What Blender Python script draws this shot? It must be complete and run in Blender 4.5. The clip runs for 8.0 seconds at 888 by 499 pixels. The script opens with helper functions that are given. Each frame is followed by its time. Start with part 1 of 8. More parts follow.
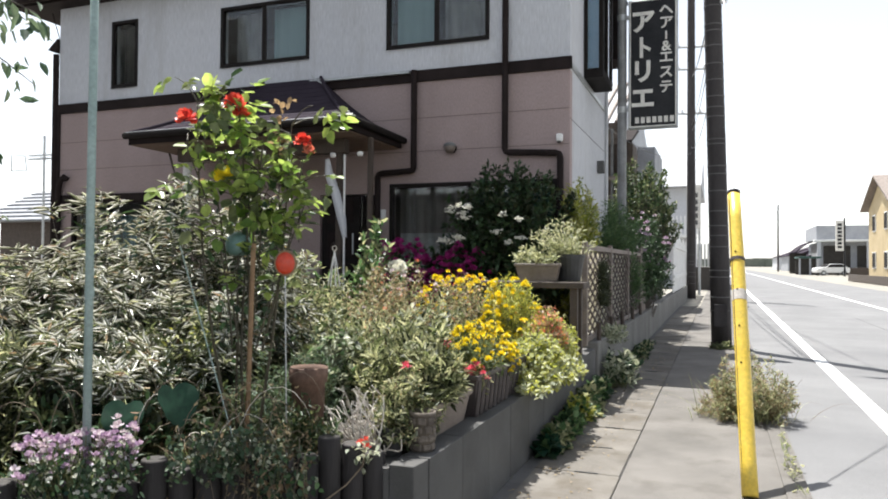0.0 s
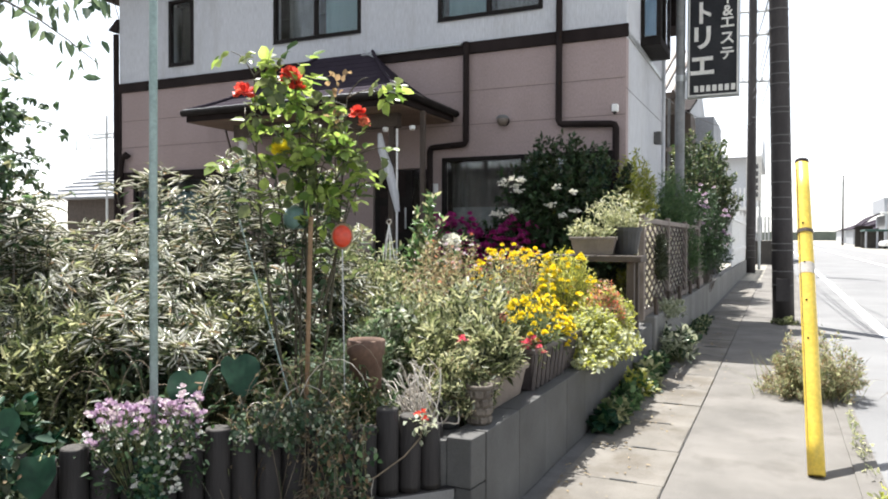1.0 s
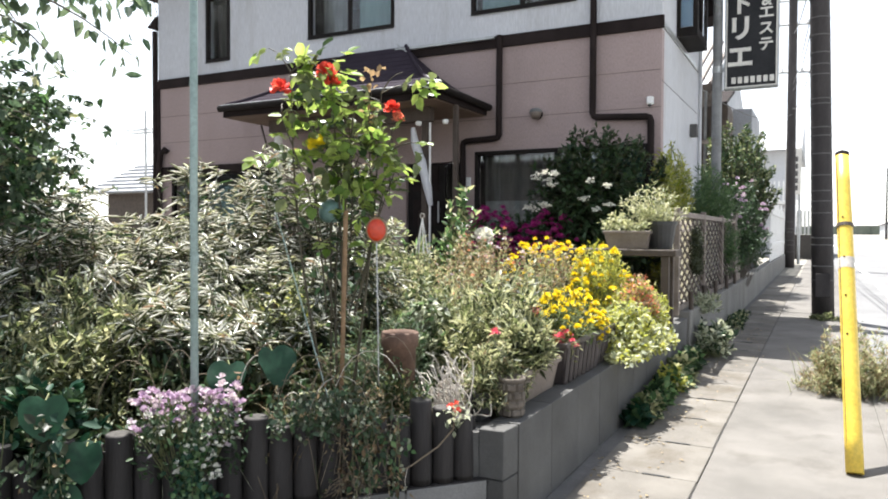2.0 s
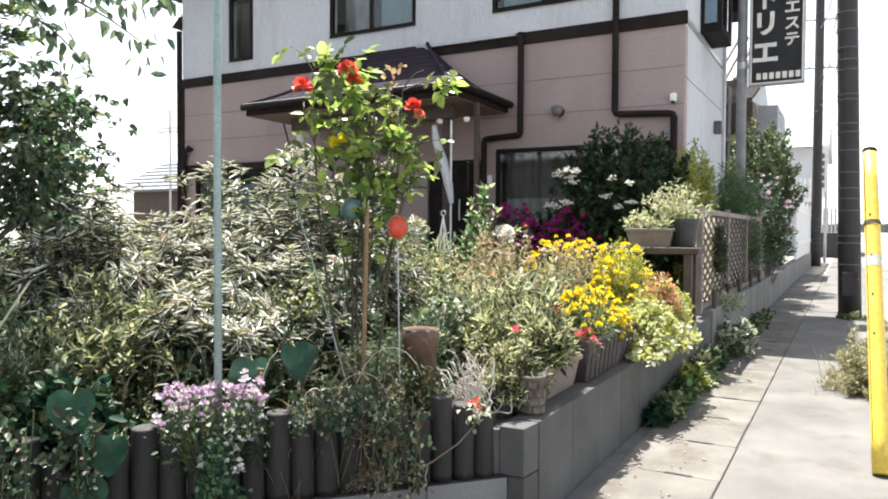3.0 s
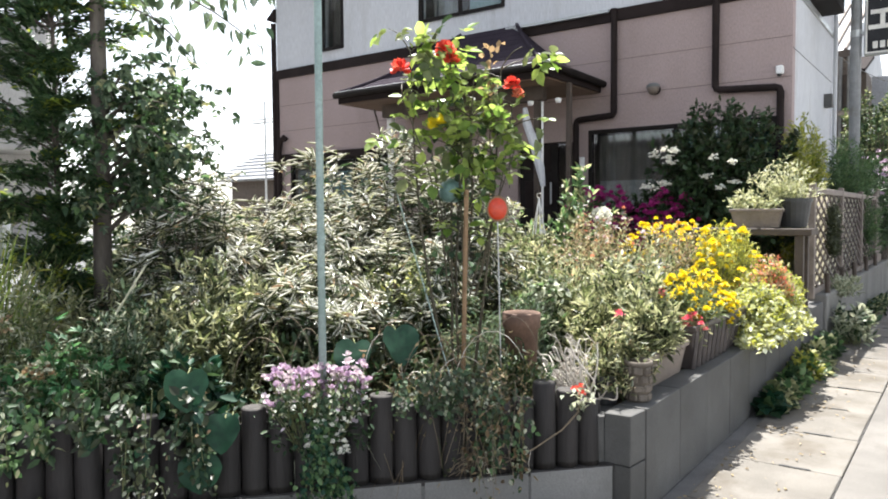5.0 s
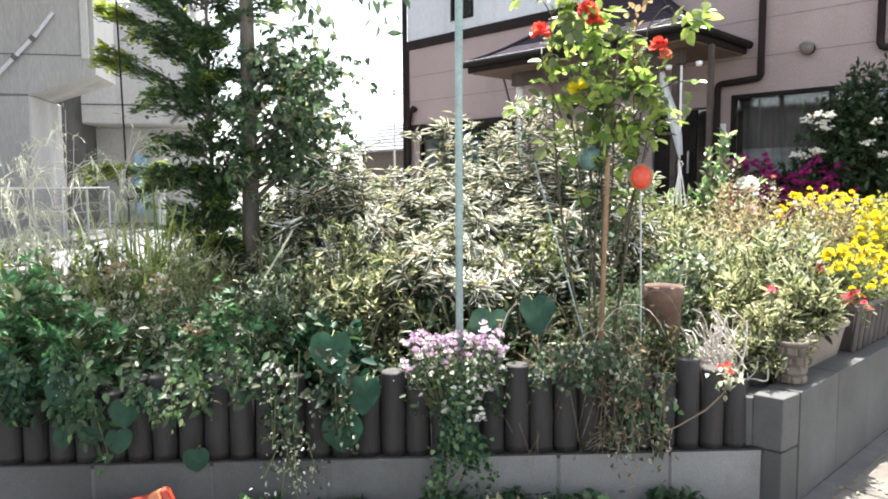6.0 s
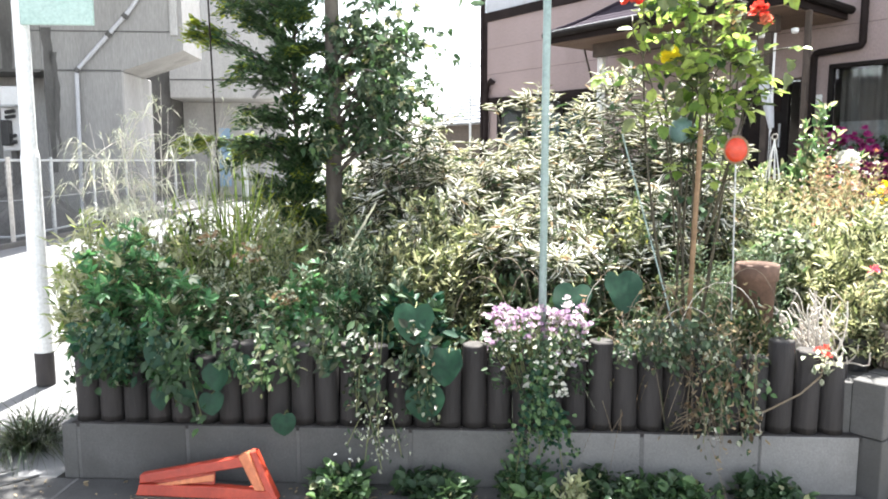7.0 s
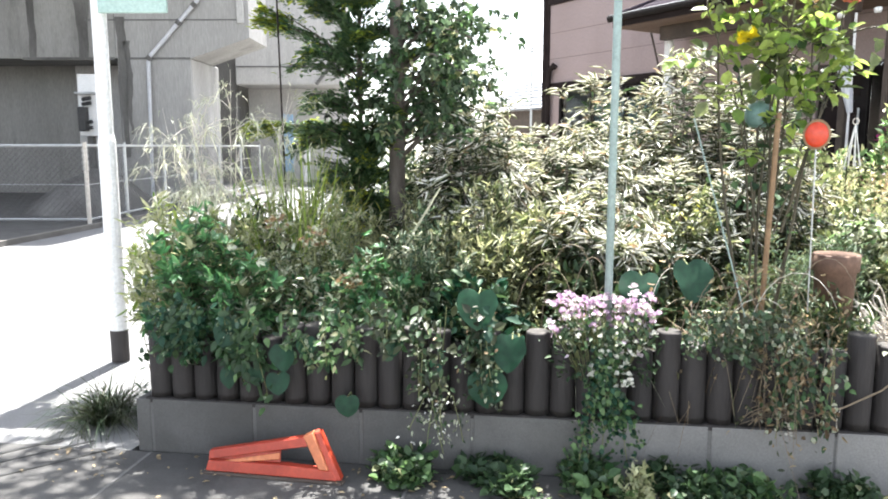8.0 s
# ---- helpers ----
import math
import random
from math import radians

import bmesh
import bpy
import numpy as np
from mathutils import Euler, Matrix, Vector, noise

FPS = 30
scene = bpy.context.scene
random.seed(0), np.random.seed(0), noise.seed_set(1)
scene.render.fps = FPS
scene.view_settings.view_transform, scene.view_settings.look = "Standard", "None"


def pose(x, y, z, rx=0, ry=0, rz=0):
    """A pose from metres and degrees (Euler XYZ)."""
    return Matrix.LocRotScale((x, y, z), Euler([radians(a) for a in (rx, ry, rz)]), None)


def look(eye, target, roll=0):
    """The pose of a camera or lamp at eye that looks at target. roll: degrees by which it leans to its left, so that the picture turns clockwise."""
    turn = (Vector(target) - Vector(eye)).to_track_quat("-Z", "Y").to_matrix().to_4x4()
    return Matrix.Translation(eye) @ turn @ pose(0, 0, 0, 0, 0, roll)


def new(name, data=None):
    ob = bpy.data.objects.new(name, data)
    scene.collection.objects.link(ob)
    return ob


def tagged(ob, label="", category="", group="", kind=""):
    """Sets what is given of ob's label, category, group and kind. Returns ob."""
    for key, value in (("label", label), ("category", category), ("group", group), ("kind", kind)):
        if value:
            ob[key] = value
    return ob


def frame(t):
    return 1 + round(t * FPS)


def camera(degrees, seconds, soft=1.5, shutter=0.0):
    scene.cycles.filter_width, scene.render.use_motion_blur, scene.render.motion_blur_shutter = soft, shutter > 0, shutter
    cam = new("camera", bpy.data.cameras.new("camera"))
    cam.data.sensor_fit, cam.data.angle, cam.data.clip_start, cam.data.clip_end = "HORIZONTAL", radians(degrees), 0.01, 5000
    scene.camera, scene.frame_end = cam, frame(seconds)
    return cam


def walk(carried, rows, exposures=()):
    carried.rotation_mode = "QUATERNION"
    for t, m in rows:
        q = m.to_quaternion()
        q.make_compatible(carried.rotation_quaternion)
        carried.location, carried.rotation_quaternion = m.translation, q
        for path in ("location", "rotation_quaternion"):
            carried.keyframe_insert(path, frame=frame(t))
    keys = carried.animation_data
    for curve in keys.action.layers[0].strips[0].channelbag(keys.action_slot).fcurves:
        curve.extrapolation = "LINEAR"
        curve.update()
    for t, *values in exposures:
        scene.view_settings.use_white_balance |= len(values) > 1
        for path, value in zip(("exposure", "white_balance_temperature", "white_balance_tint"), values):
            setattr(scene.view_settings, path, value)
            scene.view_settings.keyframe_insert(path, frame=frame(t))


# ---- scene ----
cam = camera(63.2, 8.0, soft=1.9)
PATH = [
    (0, (0.08, -0.159, 1.178), (-0.633, 1.709, 1.217), 0.4),
    (0.5, (0.055, -0.142, 1.172), (-0.724, 1.7, 1.175), 0.3),
    (1, (0.049, -0.14, 1.17), (-0.794, 1.673, 1.138), 0.2),
    (1.5, (0.053, -0.152, 1.17), (-0.836, 1.639, 1.126), 0.2),
    (3, (0.062, -0.168, 1.168), (-0.913, 1.577, 1.112), 0.3),
    (3.5, (0.057, -0.159, 1.164), (-0.933, 1.577, 1.103), 0.2),
    (4, (0.049, -0.155, 1.16), (-0.945, 1.579, 1.088), 0.2),
    (4.2, (0.05, -0.156, 1.159), (-0.954, 1.572, 1.083), 0.0),
    (5.3, (-0.033, -0.151, 1.151), (-1.308, 1.386, 1.041), -0.4),
    (5.5, (-0.044, -0.155, 1.149), (-1.383, 1.326, 1.025), -0.4),
    (6, (-0.065, -0.16, 1.146), (-1.498, 1.225, 0.971), -0.3),
    (6.5, (-0.087, -0.162, 1.144), (-1.578, 1.154, 0.932), 0.0),
    (7, (-0.1, -0.176, 1.14), (-1.661, 1.051, 0.895), -0.1),
    (7.5, (-0.111, -0.182, 1.139), (-1.722, 0.974, 0.877), -0.1),
    (8, (-0.123, -0.185, 1.135), (-1.773, 0.908, 0.853), 0.0),
]
walk(cam, [(t, look(eye, target, roll)) for t, eye, target, roll in PATH],
     exposures=[(0, 1.06), (0.5, 1.25), (1.5, 1.45), (3, 1.64), (4.2, 1.62), (5.3, 1.78), (6.0, 2.13), (7, 2.48), (8, 2.47)])

# ---- light ----
SUN_FROM = Vector((-0.255, 0.235, 0.937)).normalized()
world = bpy.data.worlds.new("world")
scene.world = world
world.use_nodes = True
wn = world.node_tree.nodes
sky = wn.new("ShaderNodeTexSky")
sky.sky_type, sky.sun_disc = "NISHITA", False
sky.sun_elevation = math.asin(SUN_FROM.z)
sky.sun_rotation = math.atan2(SUN_FROM.x, SUN_FROM.y)
sky.air_density, sky.dust_density, sky.ozone_density = 1.0, 1.0, 0.6
wn["Background"].inputs["Strength"].default_value = 0.15
# thin white haze over the whole sky takes most of the blue out of it
grey = wn.new("ShaderNodeRGBToBW")
haze = wn.new("ShaderNodeMix")
haze.data_type = "RGBA"
haze.inputs["Factor"].default_value = 0.72
world.node_tree.links.new(sky.outputs[0], grey.inputs[0])
world.node_tree.links.new(sky.outputs[0], haze.inputs[6])
world.node_tree.links.new(grey.outputs[0], haze.inputs[7])
world.node_tree.links.new(haze.outputs[2], wn["Background"].inputs["Color"])
sun_data = bpy.data.lights.new("sun", "SUN")
sun_data.energy, sun_data.angle, sun_data.color = 5.0, radians(0.5), (1.0, 0.975, 0.94)
sun = new("sun", sun_data)
sun.matrix_world = look(SUN_FROM * 40, (0, 0, 0))


# ---- materials ----
def nodes_of(name):
    m = bpy.data.materials.new(name)
    m.use_nodes = True
    nt = m.node_tree
    return m, nt, nt.nodes["Principled BSDF"]


def ramp(nt, a, b, p=0.0, q=1.0):
    r = nt.nodes.new("ShaderNodeValToRGB")
    r.color_ramp.elements[0].position, r.color_ramp.elements[1].position = p, q
    r.color_ramp.elements[0].color, r.color_ramp.elements[1].color = (*a, 1), (*b, 1)
    return r


def noise_tex(nt, scale, detail=6.0, rough=0.6, vec=None):
    t = nt.nodes.new("ShaderNodeTexNoise")
    t.inputs["Scale"].default_value, t.inputs["Detail"].default_value, t.inputs["Roughness"].default_value = scale, detail, rough
    if vec:
        nt.links.new(vec, t.inputs["Vector"])
    return t


def mix_rgb(nt, fac, a, b, mode="MIX"):
    m = nt.nodes.new("ShaderNodeMix")
    m.data_type, m.blend_type = "RGBA", mode
    for sock, val in ((m.inputs["Factor"], fac), (m.inputs[6], a), (m.inputs[7], b)):
        if isinstance(val, (int, float)):
            sock.default_value = val
        elif isinstance(val, tuple):
            sock.default_value = (*val, 1)
        else:
            nt.links.new(val, sock)
    return m.outputs[2]


def surface(name, a, b, scale=6.0, rough=0.8, fine=60.0, bump=0.15, metal=0.0, stain=None, stain_scale=1.2, stain_cut=(0.45, 0.7), stretch=(1, 1, 1), piece=0.0, bump_dist=0.01):
    """Mottled opaque surface: broad mottling a-b, fine grain, optional stains, relief."""
    m, nt, p = nodes_of(name)
    tc = nt.nodes.new("ShaderNodeNewGeometry")
    mp = nt.nodes.new("ShaderNodeMapping")
    mp.inputs["Scale"].default_value = stretch
    nt.links.new(tc.outputs["Position"], mp.inputs["Vector"])
    v = mp.outputs[0]
    n1, n2 = noise_tex(nt, scale, 5, 0.6, v), noise_tex(nt, fine, 4, 0.7, v)
    r = ramp(nt, a, b, 0.3, 0.7)
    nt.links.new(n1.outputs[0], r.inputs[0])
    g = ramp(nt, (0.72, 0.72, 0.72), (1.25, 1.25, 1.25), 0.25, 0.75)
    nt.links.new(n2.outputs[0], g.inputs[0])
    col = mix_rgb(nt, 0.8, r.outputs[0], g.outputs[0], "MULTIPLY")
    if stain:
        n3 = noise_tex(nt, stain_scale, 7, 0.65, v)
        sr = ramp(nt, (0, 0, 0), (1, 1, 1), *stain_cut)
        nt.links.new(n3.outputs[0], sr.inputs[0])
        col = mix_rgb(nt, sr.outputs[0], col, stain)
    if piece:
        oi = nt.nodes.new("ShaderNodeObjectInfo")
        pr = ramp(nt, (1 - piece,) * 3, (1 + piece,) * 3)
        nt.links.new(oi.outputs["Random"], pr.inputs[0])
        col = mix_rgb(nt, 1.0, col, pr.outputs[0], "MULTIPLY")
    nt.links.new(col, p.inputs["Base Color"])
    p.inputs["Roughness"].default_value, p.inputs["Metallic"].default_value = rough, metal
    if bump:
        bn = nt.nodes.new("ShaderNodeBump")
        bn.inputs["Strength"].default_value, bn.inputs["Distance"].default_value = bump, bump_dist
        nt.links.new(n2.outputs[0], bn.inputs["Height"])
        nt.links.new(bn.outputs[0], p.inputs["Normal"])
    return m


def leaf_mat(name, a, b, edge=None, edge_at=(0.35, 0.6), trans=0.4, rough=0.42, rib=None):
    """Thin leaf or petal: colour varies leaf by leaf, edges may be pale, light shines through."""
    m, nt, p = nodes_of(name)
    geo = nt.nodes.new("ShaderNodeNewGeometry")
    r = ramp(nt, a, b)
    nt.links.new(geo.outputs["Random Per Island"], r.inputs[0])
    n = noise_tex(nt, 35.0, 3, 0.6, geo.outputs["Position"])
    nr = ramp(nt, (0.7, 0.7, 0.7), (1.25, 1.25, 1.2), 0.3, 0.7)
    nt.links.new(n.outputs[0], nr.inputs[0])
    col = mix_rgb(nt, 1.0, r.outputs[0], nr.outputs[0], "MULTIPLY")
    if edge:
        uv = nt.nodes.new("ShaderNodeUVMap")
        uv.uv_map = "UVMap"
        sp = nt.nodes.new("ShaderNodeSeparateXYZ")
        nt.links.new(uv.outputs[0], sp.inputs[0])
        er = ramp(nt, (0, 0, 0), (1, 1, 1), *edge_at)
        nt.links.new(sp.outputs[0], er.inputs[0])
        col = mix_rgb(nt, er.outputs[0], col, edge)
    nt.links.new(col, p.inputs["Base Color"])
    p.inputs["Roughness"].default_value = rough
    p.inputs["Specular IOR Level"].default_value = 0.35
    tr = nt.nodes.new("ShaderNodeBsdfTranslucent")
    bright = mix_rgb(nt, 1.0, col, (1.12, 1.08, 0.94), "MULTIPLY")
    nt.links.new(bright, tr.inputs["Color"])
    mx = nt.nodes.new("ShaderNodeMixShader")
    mx.inputs[0].default_value = trans
    nt.links.new(p.outputs[0], mx.inputs[1])
    nt.links.new(tr.outputs[0], mx.inputs[2])
    nt.links.new(mx.outputs[0], nt.nodes["Material Output"].inputs[0])
    return m


def glass_mat(name, tint=(0.9, 0.95, 0.95), rough=0.02):
    m, nt, p = nodes_of(name)
    p.inputs["Base Color"].default_value = (*tint, 1)
    p.inputs["Roughness"].default_value, p.inputs["Transmission Weight"].default_value, p.inputs["IOR"].default_value = rough, 1.0, 1.45
    return m


M = {}
M["ground"] = surface("ground_earth", (0.20, 0.19, 0.16), (0.30, 0.28, 0.24), 0.6, 0.95, 25, 0.3)
M["asphalt"] = surface("worn_asphalt", (0.13, 0.13, 0.131), (0.185, 0.185, 0.184), 0.7, 0.9, 140, 0.35, stain=(0.12, 0.12, 0.123), stain_scale=0.5, stain_cut=(0.55, 0.75), bump_dist=0.004)
M["line"] = surface("road_paint", (0.62, 0.62, 0.60), (0.78, 0.78, 0.76), 5, 0.7, 90, 0.2, stain=(0.4, 0.4, 0.39), stain_scale=9, stain_cut=(0.62, 0.75))
M["pave"] = surface("pavement_concrete", (0.102, 0.095, 0.085), (0.166, 0.155, 0.140), 1.7, 0.92, 150, 0.5, stain=(0.072, 0.064, 0.054), stain_scale=2.4, stain_cut=(0.52, 0.78), bump_dist=0.004)
M["lid"] = surface("gutter_lid_concrete", (0.098, 0.089, 0.076), (0.166, 0.153, 0.133), 3, 0.92, 140, 0.5, stain=(0.080, 0.066, 0.048), stain_scale=2.2, stain_cut=(0.50, 0.70), piece=0.16, bump_dist=0.004)
# darker blocks: weathering, with shade at the left put into the colour
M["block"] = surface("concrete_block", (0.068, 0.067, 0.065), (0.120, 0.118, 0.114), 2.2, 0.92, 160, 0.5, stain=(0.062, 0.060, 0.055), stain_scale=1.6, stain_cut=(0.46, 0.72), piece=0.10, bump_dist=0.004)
# paler copy: stronger sky light at the right end is in the colour
M["block_sky_lit"] = surface("sky_lit_concrete_block", (0.150, 0.148, 0.143), (0.235, 0.231, 0.224), 2.2, 0.92, 160, 0.5, stain=(0.085, 0.082, 0.076), stain_scale=1.6, stain_cut=(0.52, 0.76), piece=0.10, bump_dist=0.004)
M["mortar"] = surface("mortar", (0.095, 0.093, 0.090), (0.142, 0.139, 0.135), 8, 0.95, 160, 0.4)
M["oldwall"] = surface("old_cast_concrete", (0.14, 0.135, 0.125), (0.21, 0.203, 0.19), 2.5, 0.92, 90, 0.35, stain=(0.12, 0.12, 0.10), stain_scale=1.8, stain_cut=(0.5, 0.72), stretch=(1, 1, 0.35))
M["viaduct"] = surface("viaduct_concrete", (0.25, 0.244, 0.233), (0.365, 0.358, 0.345), 0.9, 0.9, 40, 0.2, stain=(0.15, 0.146, 0.137), stain_scale=0.9, stain_cut=(0.56, 0.74), stretch=(1, 1, 0.14))
# paler copy of the concrete: bounced light on the rear span is in it
M["viaduct_pale"] = surface("pale_viaduct_concrete", (0.36, 0.353, 0.338), (0.47, 0.462, 0.446), 0.9, 0.9, 40, 0.2, stain=(0.26, 0.254, 0.24), stain_scale=0.9, stain_cut=(0.58, 0.78), stretch=(1, 1, 0.2))
# weathered and streaked; shade of the recess is in the darker colour too
M["viaduct_stain_shade"] = surface("weathered_shaded_viaduct", (0.19, 0.185, 0.174), (0.28, 0.274, 0.26), 0.8, 0.92, 40, 0.25, stain=(0.085, 0.082, 0.076), stain_scale=1.0, stain_cut=(0.55, 0.70), stretch=(1, 1, 0.22))
# worn concrete and gravel; shade of plants and viaduct is in the colour
M["apron"] = surface("worn_shaded_concrete", (0.040, 0.039, 0.0375), (0.078, 0.076, 0.073), 3.5, 0.9, 110, 0.4, stain=(0.12, 0.116, 0.108), stain_scale=5, stain_cut=(0.62, 0.80), bump_dist=0.004)
# dark concrete for water stains and for the shaded gap behind the pier
M["dark_conc"] = surface("dark_stain_and_gap_concrete", (0.045, 0.043, 0.040), (0.16, 0.155, 0.147), 1.4, 0.95, 40, 0.3, stretch=(1, 1, 0.25))
M["log"] = surface("imitation_log", (0.0135, 0.0116, 0.0113), (0.029, 0.0247, 0.0238), 9, 0.75, 70, 0.5, stretch=(1, 1, 0.15), piece=0.12)
M["logtop"] = surface("imitation_log_end", (0.024, 0.0215, 0.019), (0.058, 0.052, 0.046), 30, 0.8, 120, 0.3)
M["soil"] = surface("garden_soil", (0.045, 0.034, 0.024), (0.10, 0.078, 0.055), 8, 0.98, 60, 0.8, bump_dist=0.02)
M["white_wall"] = surface("white_render", (0.47, 0.48, 0.505), (0.54, 0.55, 0.575), 0.8, 0.85, 60, 0.12, stain=(0.36, 0.355, 0.35), stain_scale=2.2, stain_cut=(0.55, 0.8), stretch=(1, 1, 0.12))
M["pink_wall"] = surface("beige_pink_siding", (0.29, 0.225, 0.215), (0.345, 0.27, 0.26), 0.9, 0.85, 70, 0.25, stain=(0.235, 0.182, 0.172), stain_scale=1.1, stain_cut=(0.58, 0.85), stretch=(1, 1, 0.4))
M["trim"] = surface("dark_brown_trim", (0.014, 0.010, 0.0095), (0.026, 0.019, 0.018), 3, 0.8, 60, 0.1)
M["frame"] = surface("dark_bronze_aluminium", (0.010, 0.008, 0.0075), (0.019, 0.016, 0.015), 6, 0.65, 60, 0.05)
M["pink_joint"] = surface("siding_joint", (0.15, 0.115, 0.105), (0.20, 0.155, 0.145), 3, 0.9, 60, 0.1)
M["soffit"] = surface("brown_board", (0.15, 0.10, 0.074), (0.22, 0.155, 0.115), 3, 0.7, 40, 0.2, stretch=(0.3, 6, 6))
M["rooftile"] = surface("dark_slate_roof", (0.026, 0.020, 0.028), (0.038, 0.030, 0.040), 4, 0.95, 60, 0.3)
M["greytile"] = surface("grey_roof_tile", (0.26, 0.27, 0.29), (0.38, 0.39, 0.41), 2, 0.5, 30, 0.3)
M["glass"] = glass_mat("window_glass")
M["curtain"] = surface("curtain_cloth", (0.10, 0.10, 0.10), (0.17, 0.17, 0.165), 5, 0.9, 150, 0.2)
M["teal_curtain"] = surface("teal_blind", (0.10, 0.17, 0.18), (0.15, 0.23, 0.24), 2, 0.7, 90, 0.1)
M["blue_sheet"] = surface("pale_blue_sheet", (0.26, 0.40, 0.56), (0.34, 0.48, 0.64), 2, 0.7, 90, 0.1)
M["teal_dark"] = surface("dark_teal_blind", (0.016, 0.05, 0.042), (0.03, 0.075, 0.064), 2, 0.7, 90, 0.1)
M["brown_sheet"] = surface("brown_grey_sheet", (0.085, 0.075, 0.068), (0.125, 0.112, 0.10), 2, 0.8, 90, 0.1)
M["lace"] = surface("grey_lace", (0.17, 0.17, 0.17), (0.27, 0.27, 0.265), 12, 0.9, 150, 0.2)
# near-black for room insides and flat openings: their gloom is in the colour
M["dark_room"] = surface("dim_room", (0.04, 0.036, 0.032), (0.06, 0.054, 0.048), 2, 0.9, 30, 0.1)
M["white_metal"] = surface("white_painted_steel", (0.68, 0.68, 0.67), (0.76, 0.76, 0.75), 3, 0.45, 60, 0.03, stain=(0.5, 0.46, 0.40), stain_scale=5, stain_cut=(0.70, 0.85))
M["grey_metal"] = surface("galvanised_steel", (0.36, 0.37, 0.37), (0.48, 0.49, 0.49), 6, 0.45, 70, 0.06, metal=0.6)
M["grey_paint"] = surface("dull_grey_paint", (0.17, 0.175, 0.178), (0.25, 0.255, 0.255), 6, 0.65, 60, 0.1, stain=(0.13, 0.12, 0.10), stain_scale=4, stain_cut=(0.58, 0.78))
M["green_pole"] = surface("grey_green_pole", (0.205, 0.275, 0.255), (0.285, 0.365, 0.34), 8, 0.5, 80, 0.05, stain=(0.2, 0.2, 0.17), stain_scale=8, stain_cut=(0.62, 0.78))
M["pole_conc"] = surface("dark_pole_wrap", (0.030, 0.026, 0.0255), (0.055, 0.048, 0.047), 5, 0.8, 50, 0.3, stretch=(1, 1, 0.3))
M["yellow"] = surface("yellow_plastic", (0.66, 0.46, 0.055), (0.76, 0.55, 0.09), 6, 0.38, 50, 0.05, stain=(0.40, 0.30, 0.09), stain_scale=7, stain_cut=(0.62, 0.8))
M["sign_black"] = surface("sign_black", (0.016, 0.016, 0.018), (0.032, 0.032, 0.034), 3, 0.3, 60, 0.03)
M["sign_white"] = surface("sign_letter_cream", (0.62, 0.60, 0.55), (0.76, 0.74, 0.69), 9, 0.6, 60, 0.05)
M["planter_tan"] = surface("tan_planter", (0.15, 0.12, 0.10), (0.22, 0.18, 0.15), 8, 0.6, 80, 0.1)
M["planter_dark"] = surface("dark_brown_planter", (0.042, 0.034, 0.033), (0.075, 0.06, 0.057), 8, 0.5, 80, 0.1)
M["terracotta"] = surface("terracotta", (0.082, 0.047, 0.033), (0.155, 0.092, 0.063), 14, 0.85, 60, 0.3, stain=(0.12, 0.085, 0.06), stain_scale=7, stain_cut=(0.6, 0.8))
M["stone_pot"] = surface("stone_pot", (0.075, 0.061, 0.049), (0.185, 0.157, 0.128), 14, 0.9, 60, 0.5)
M["wood_grey"] = surface("weathered_wood", (0.12, 0.098, 0.084), (0.235, 0.197, 0.17), 6, 0.8, 70, 0.3, piece=0.2)
M["slat"] = surface("brown_lattice_slat", (0.075, 0.058, 0.05), (0.135, 0.108, 0.095), 6, 0.8, 70, 0.3, piece=0.2)
M["wood_dark"] = surface("dark_wood", (0.045, 0.033, 0.026), (0.085, 0.064, 0.05), 6, 0.75, 70, 0.3)
M["stake"] = surface("tan_stake", (0.165, 0.098, 0.048), (0.27, 0.17, 0.09), 12, 0.7, 70, 0.2)
M["bark"] = surface("grey_brown_bark", (0.068, 0.057, 0.048), (0.145, 0.124, 0.104), 20, 0.9, 60, 0.6, stretch=(1, 1, 0.25))
M["stem"] = surface("green_stem", (0.10, 0.13, 0.05), (0.19, 0.19, 0.08), 20, 0.6, 70, 0.1)
M["cane"] = surface("brown_green_cane", (0.035, 0.03, 0.018), (0.075, 0.062, 0.032), 20, 0.6, 70, 0.1)
M["dry_stem"] = surface("dry_straw", (0.115, 0.088, 0.060), (0.24, 0.19, 0.13), 20, 0.85, 70, 0.1)
M["pale_root"] = surface("pale_dry_root", (0.42, 0.38, 0.33), (0.62, 0.58, 0.52), 30, 0.8, 90, 0.1)
M["orange"] = surface("orange_plastic", (0.30, 0.03, 0.014), (0.46, 0.058, 0.026), 7, 0.42, 60, 0.06)
M["orange_pale"] = surface("orange_reflector", (0.46, 0.13, 0.05), (0.58, 0.20, 0.09), 9, 0.5, 60, 0.1)
M["orange_disc"] = surface("orange_disc", (0.42, 0.032, 0.010), (0.52, 0.048, 0.015), 9, 0.25, 60, 0.02)
M["teal_glass"] = surface("teal_glaze", (0.085, 0.16, 0.145), (0.15, 0.25, 0.23), 9, 0.35, 60, 0.02)
M["black_plastic"] = surface("black_plastic", (0.018, 0.018, 0.018), (0.035, 0.035, 0.035), 9, 0.5, 60, 0.05)
M["teal_sign"] = surface("pale_green_sign", (0.30, 0.42, 0.38), (0.38, 0.50, 0.46), 4, 0.45, 60, 0.03)
M["yellow_house"] = surface("yellow_siding", (0.40, 0.31, 0.17), (0.49, 0.39, 0.23), 1, 0.8, 20, 0.1)
M["grey_house"] = surface("grey_siding", (0.26, 0.27, 0.29), (0.35, 0.36, 0.38), 1, 0.8, 20, 0.1)
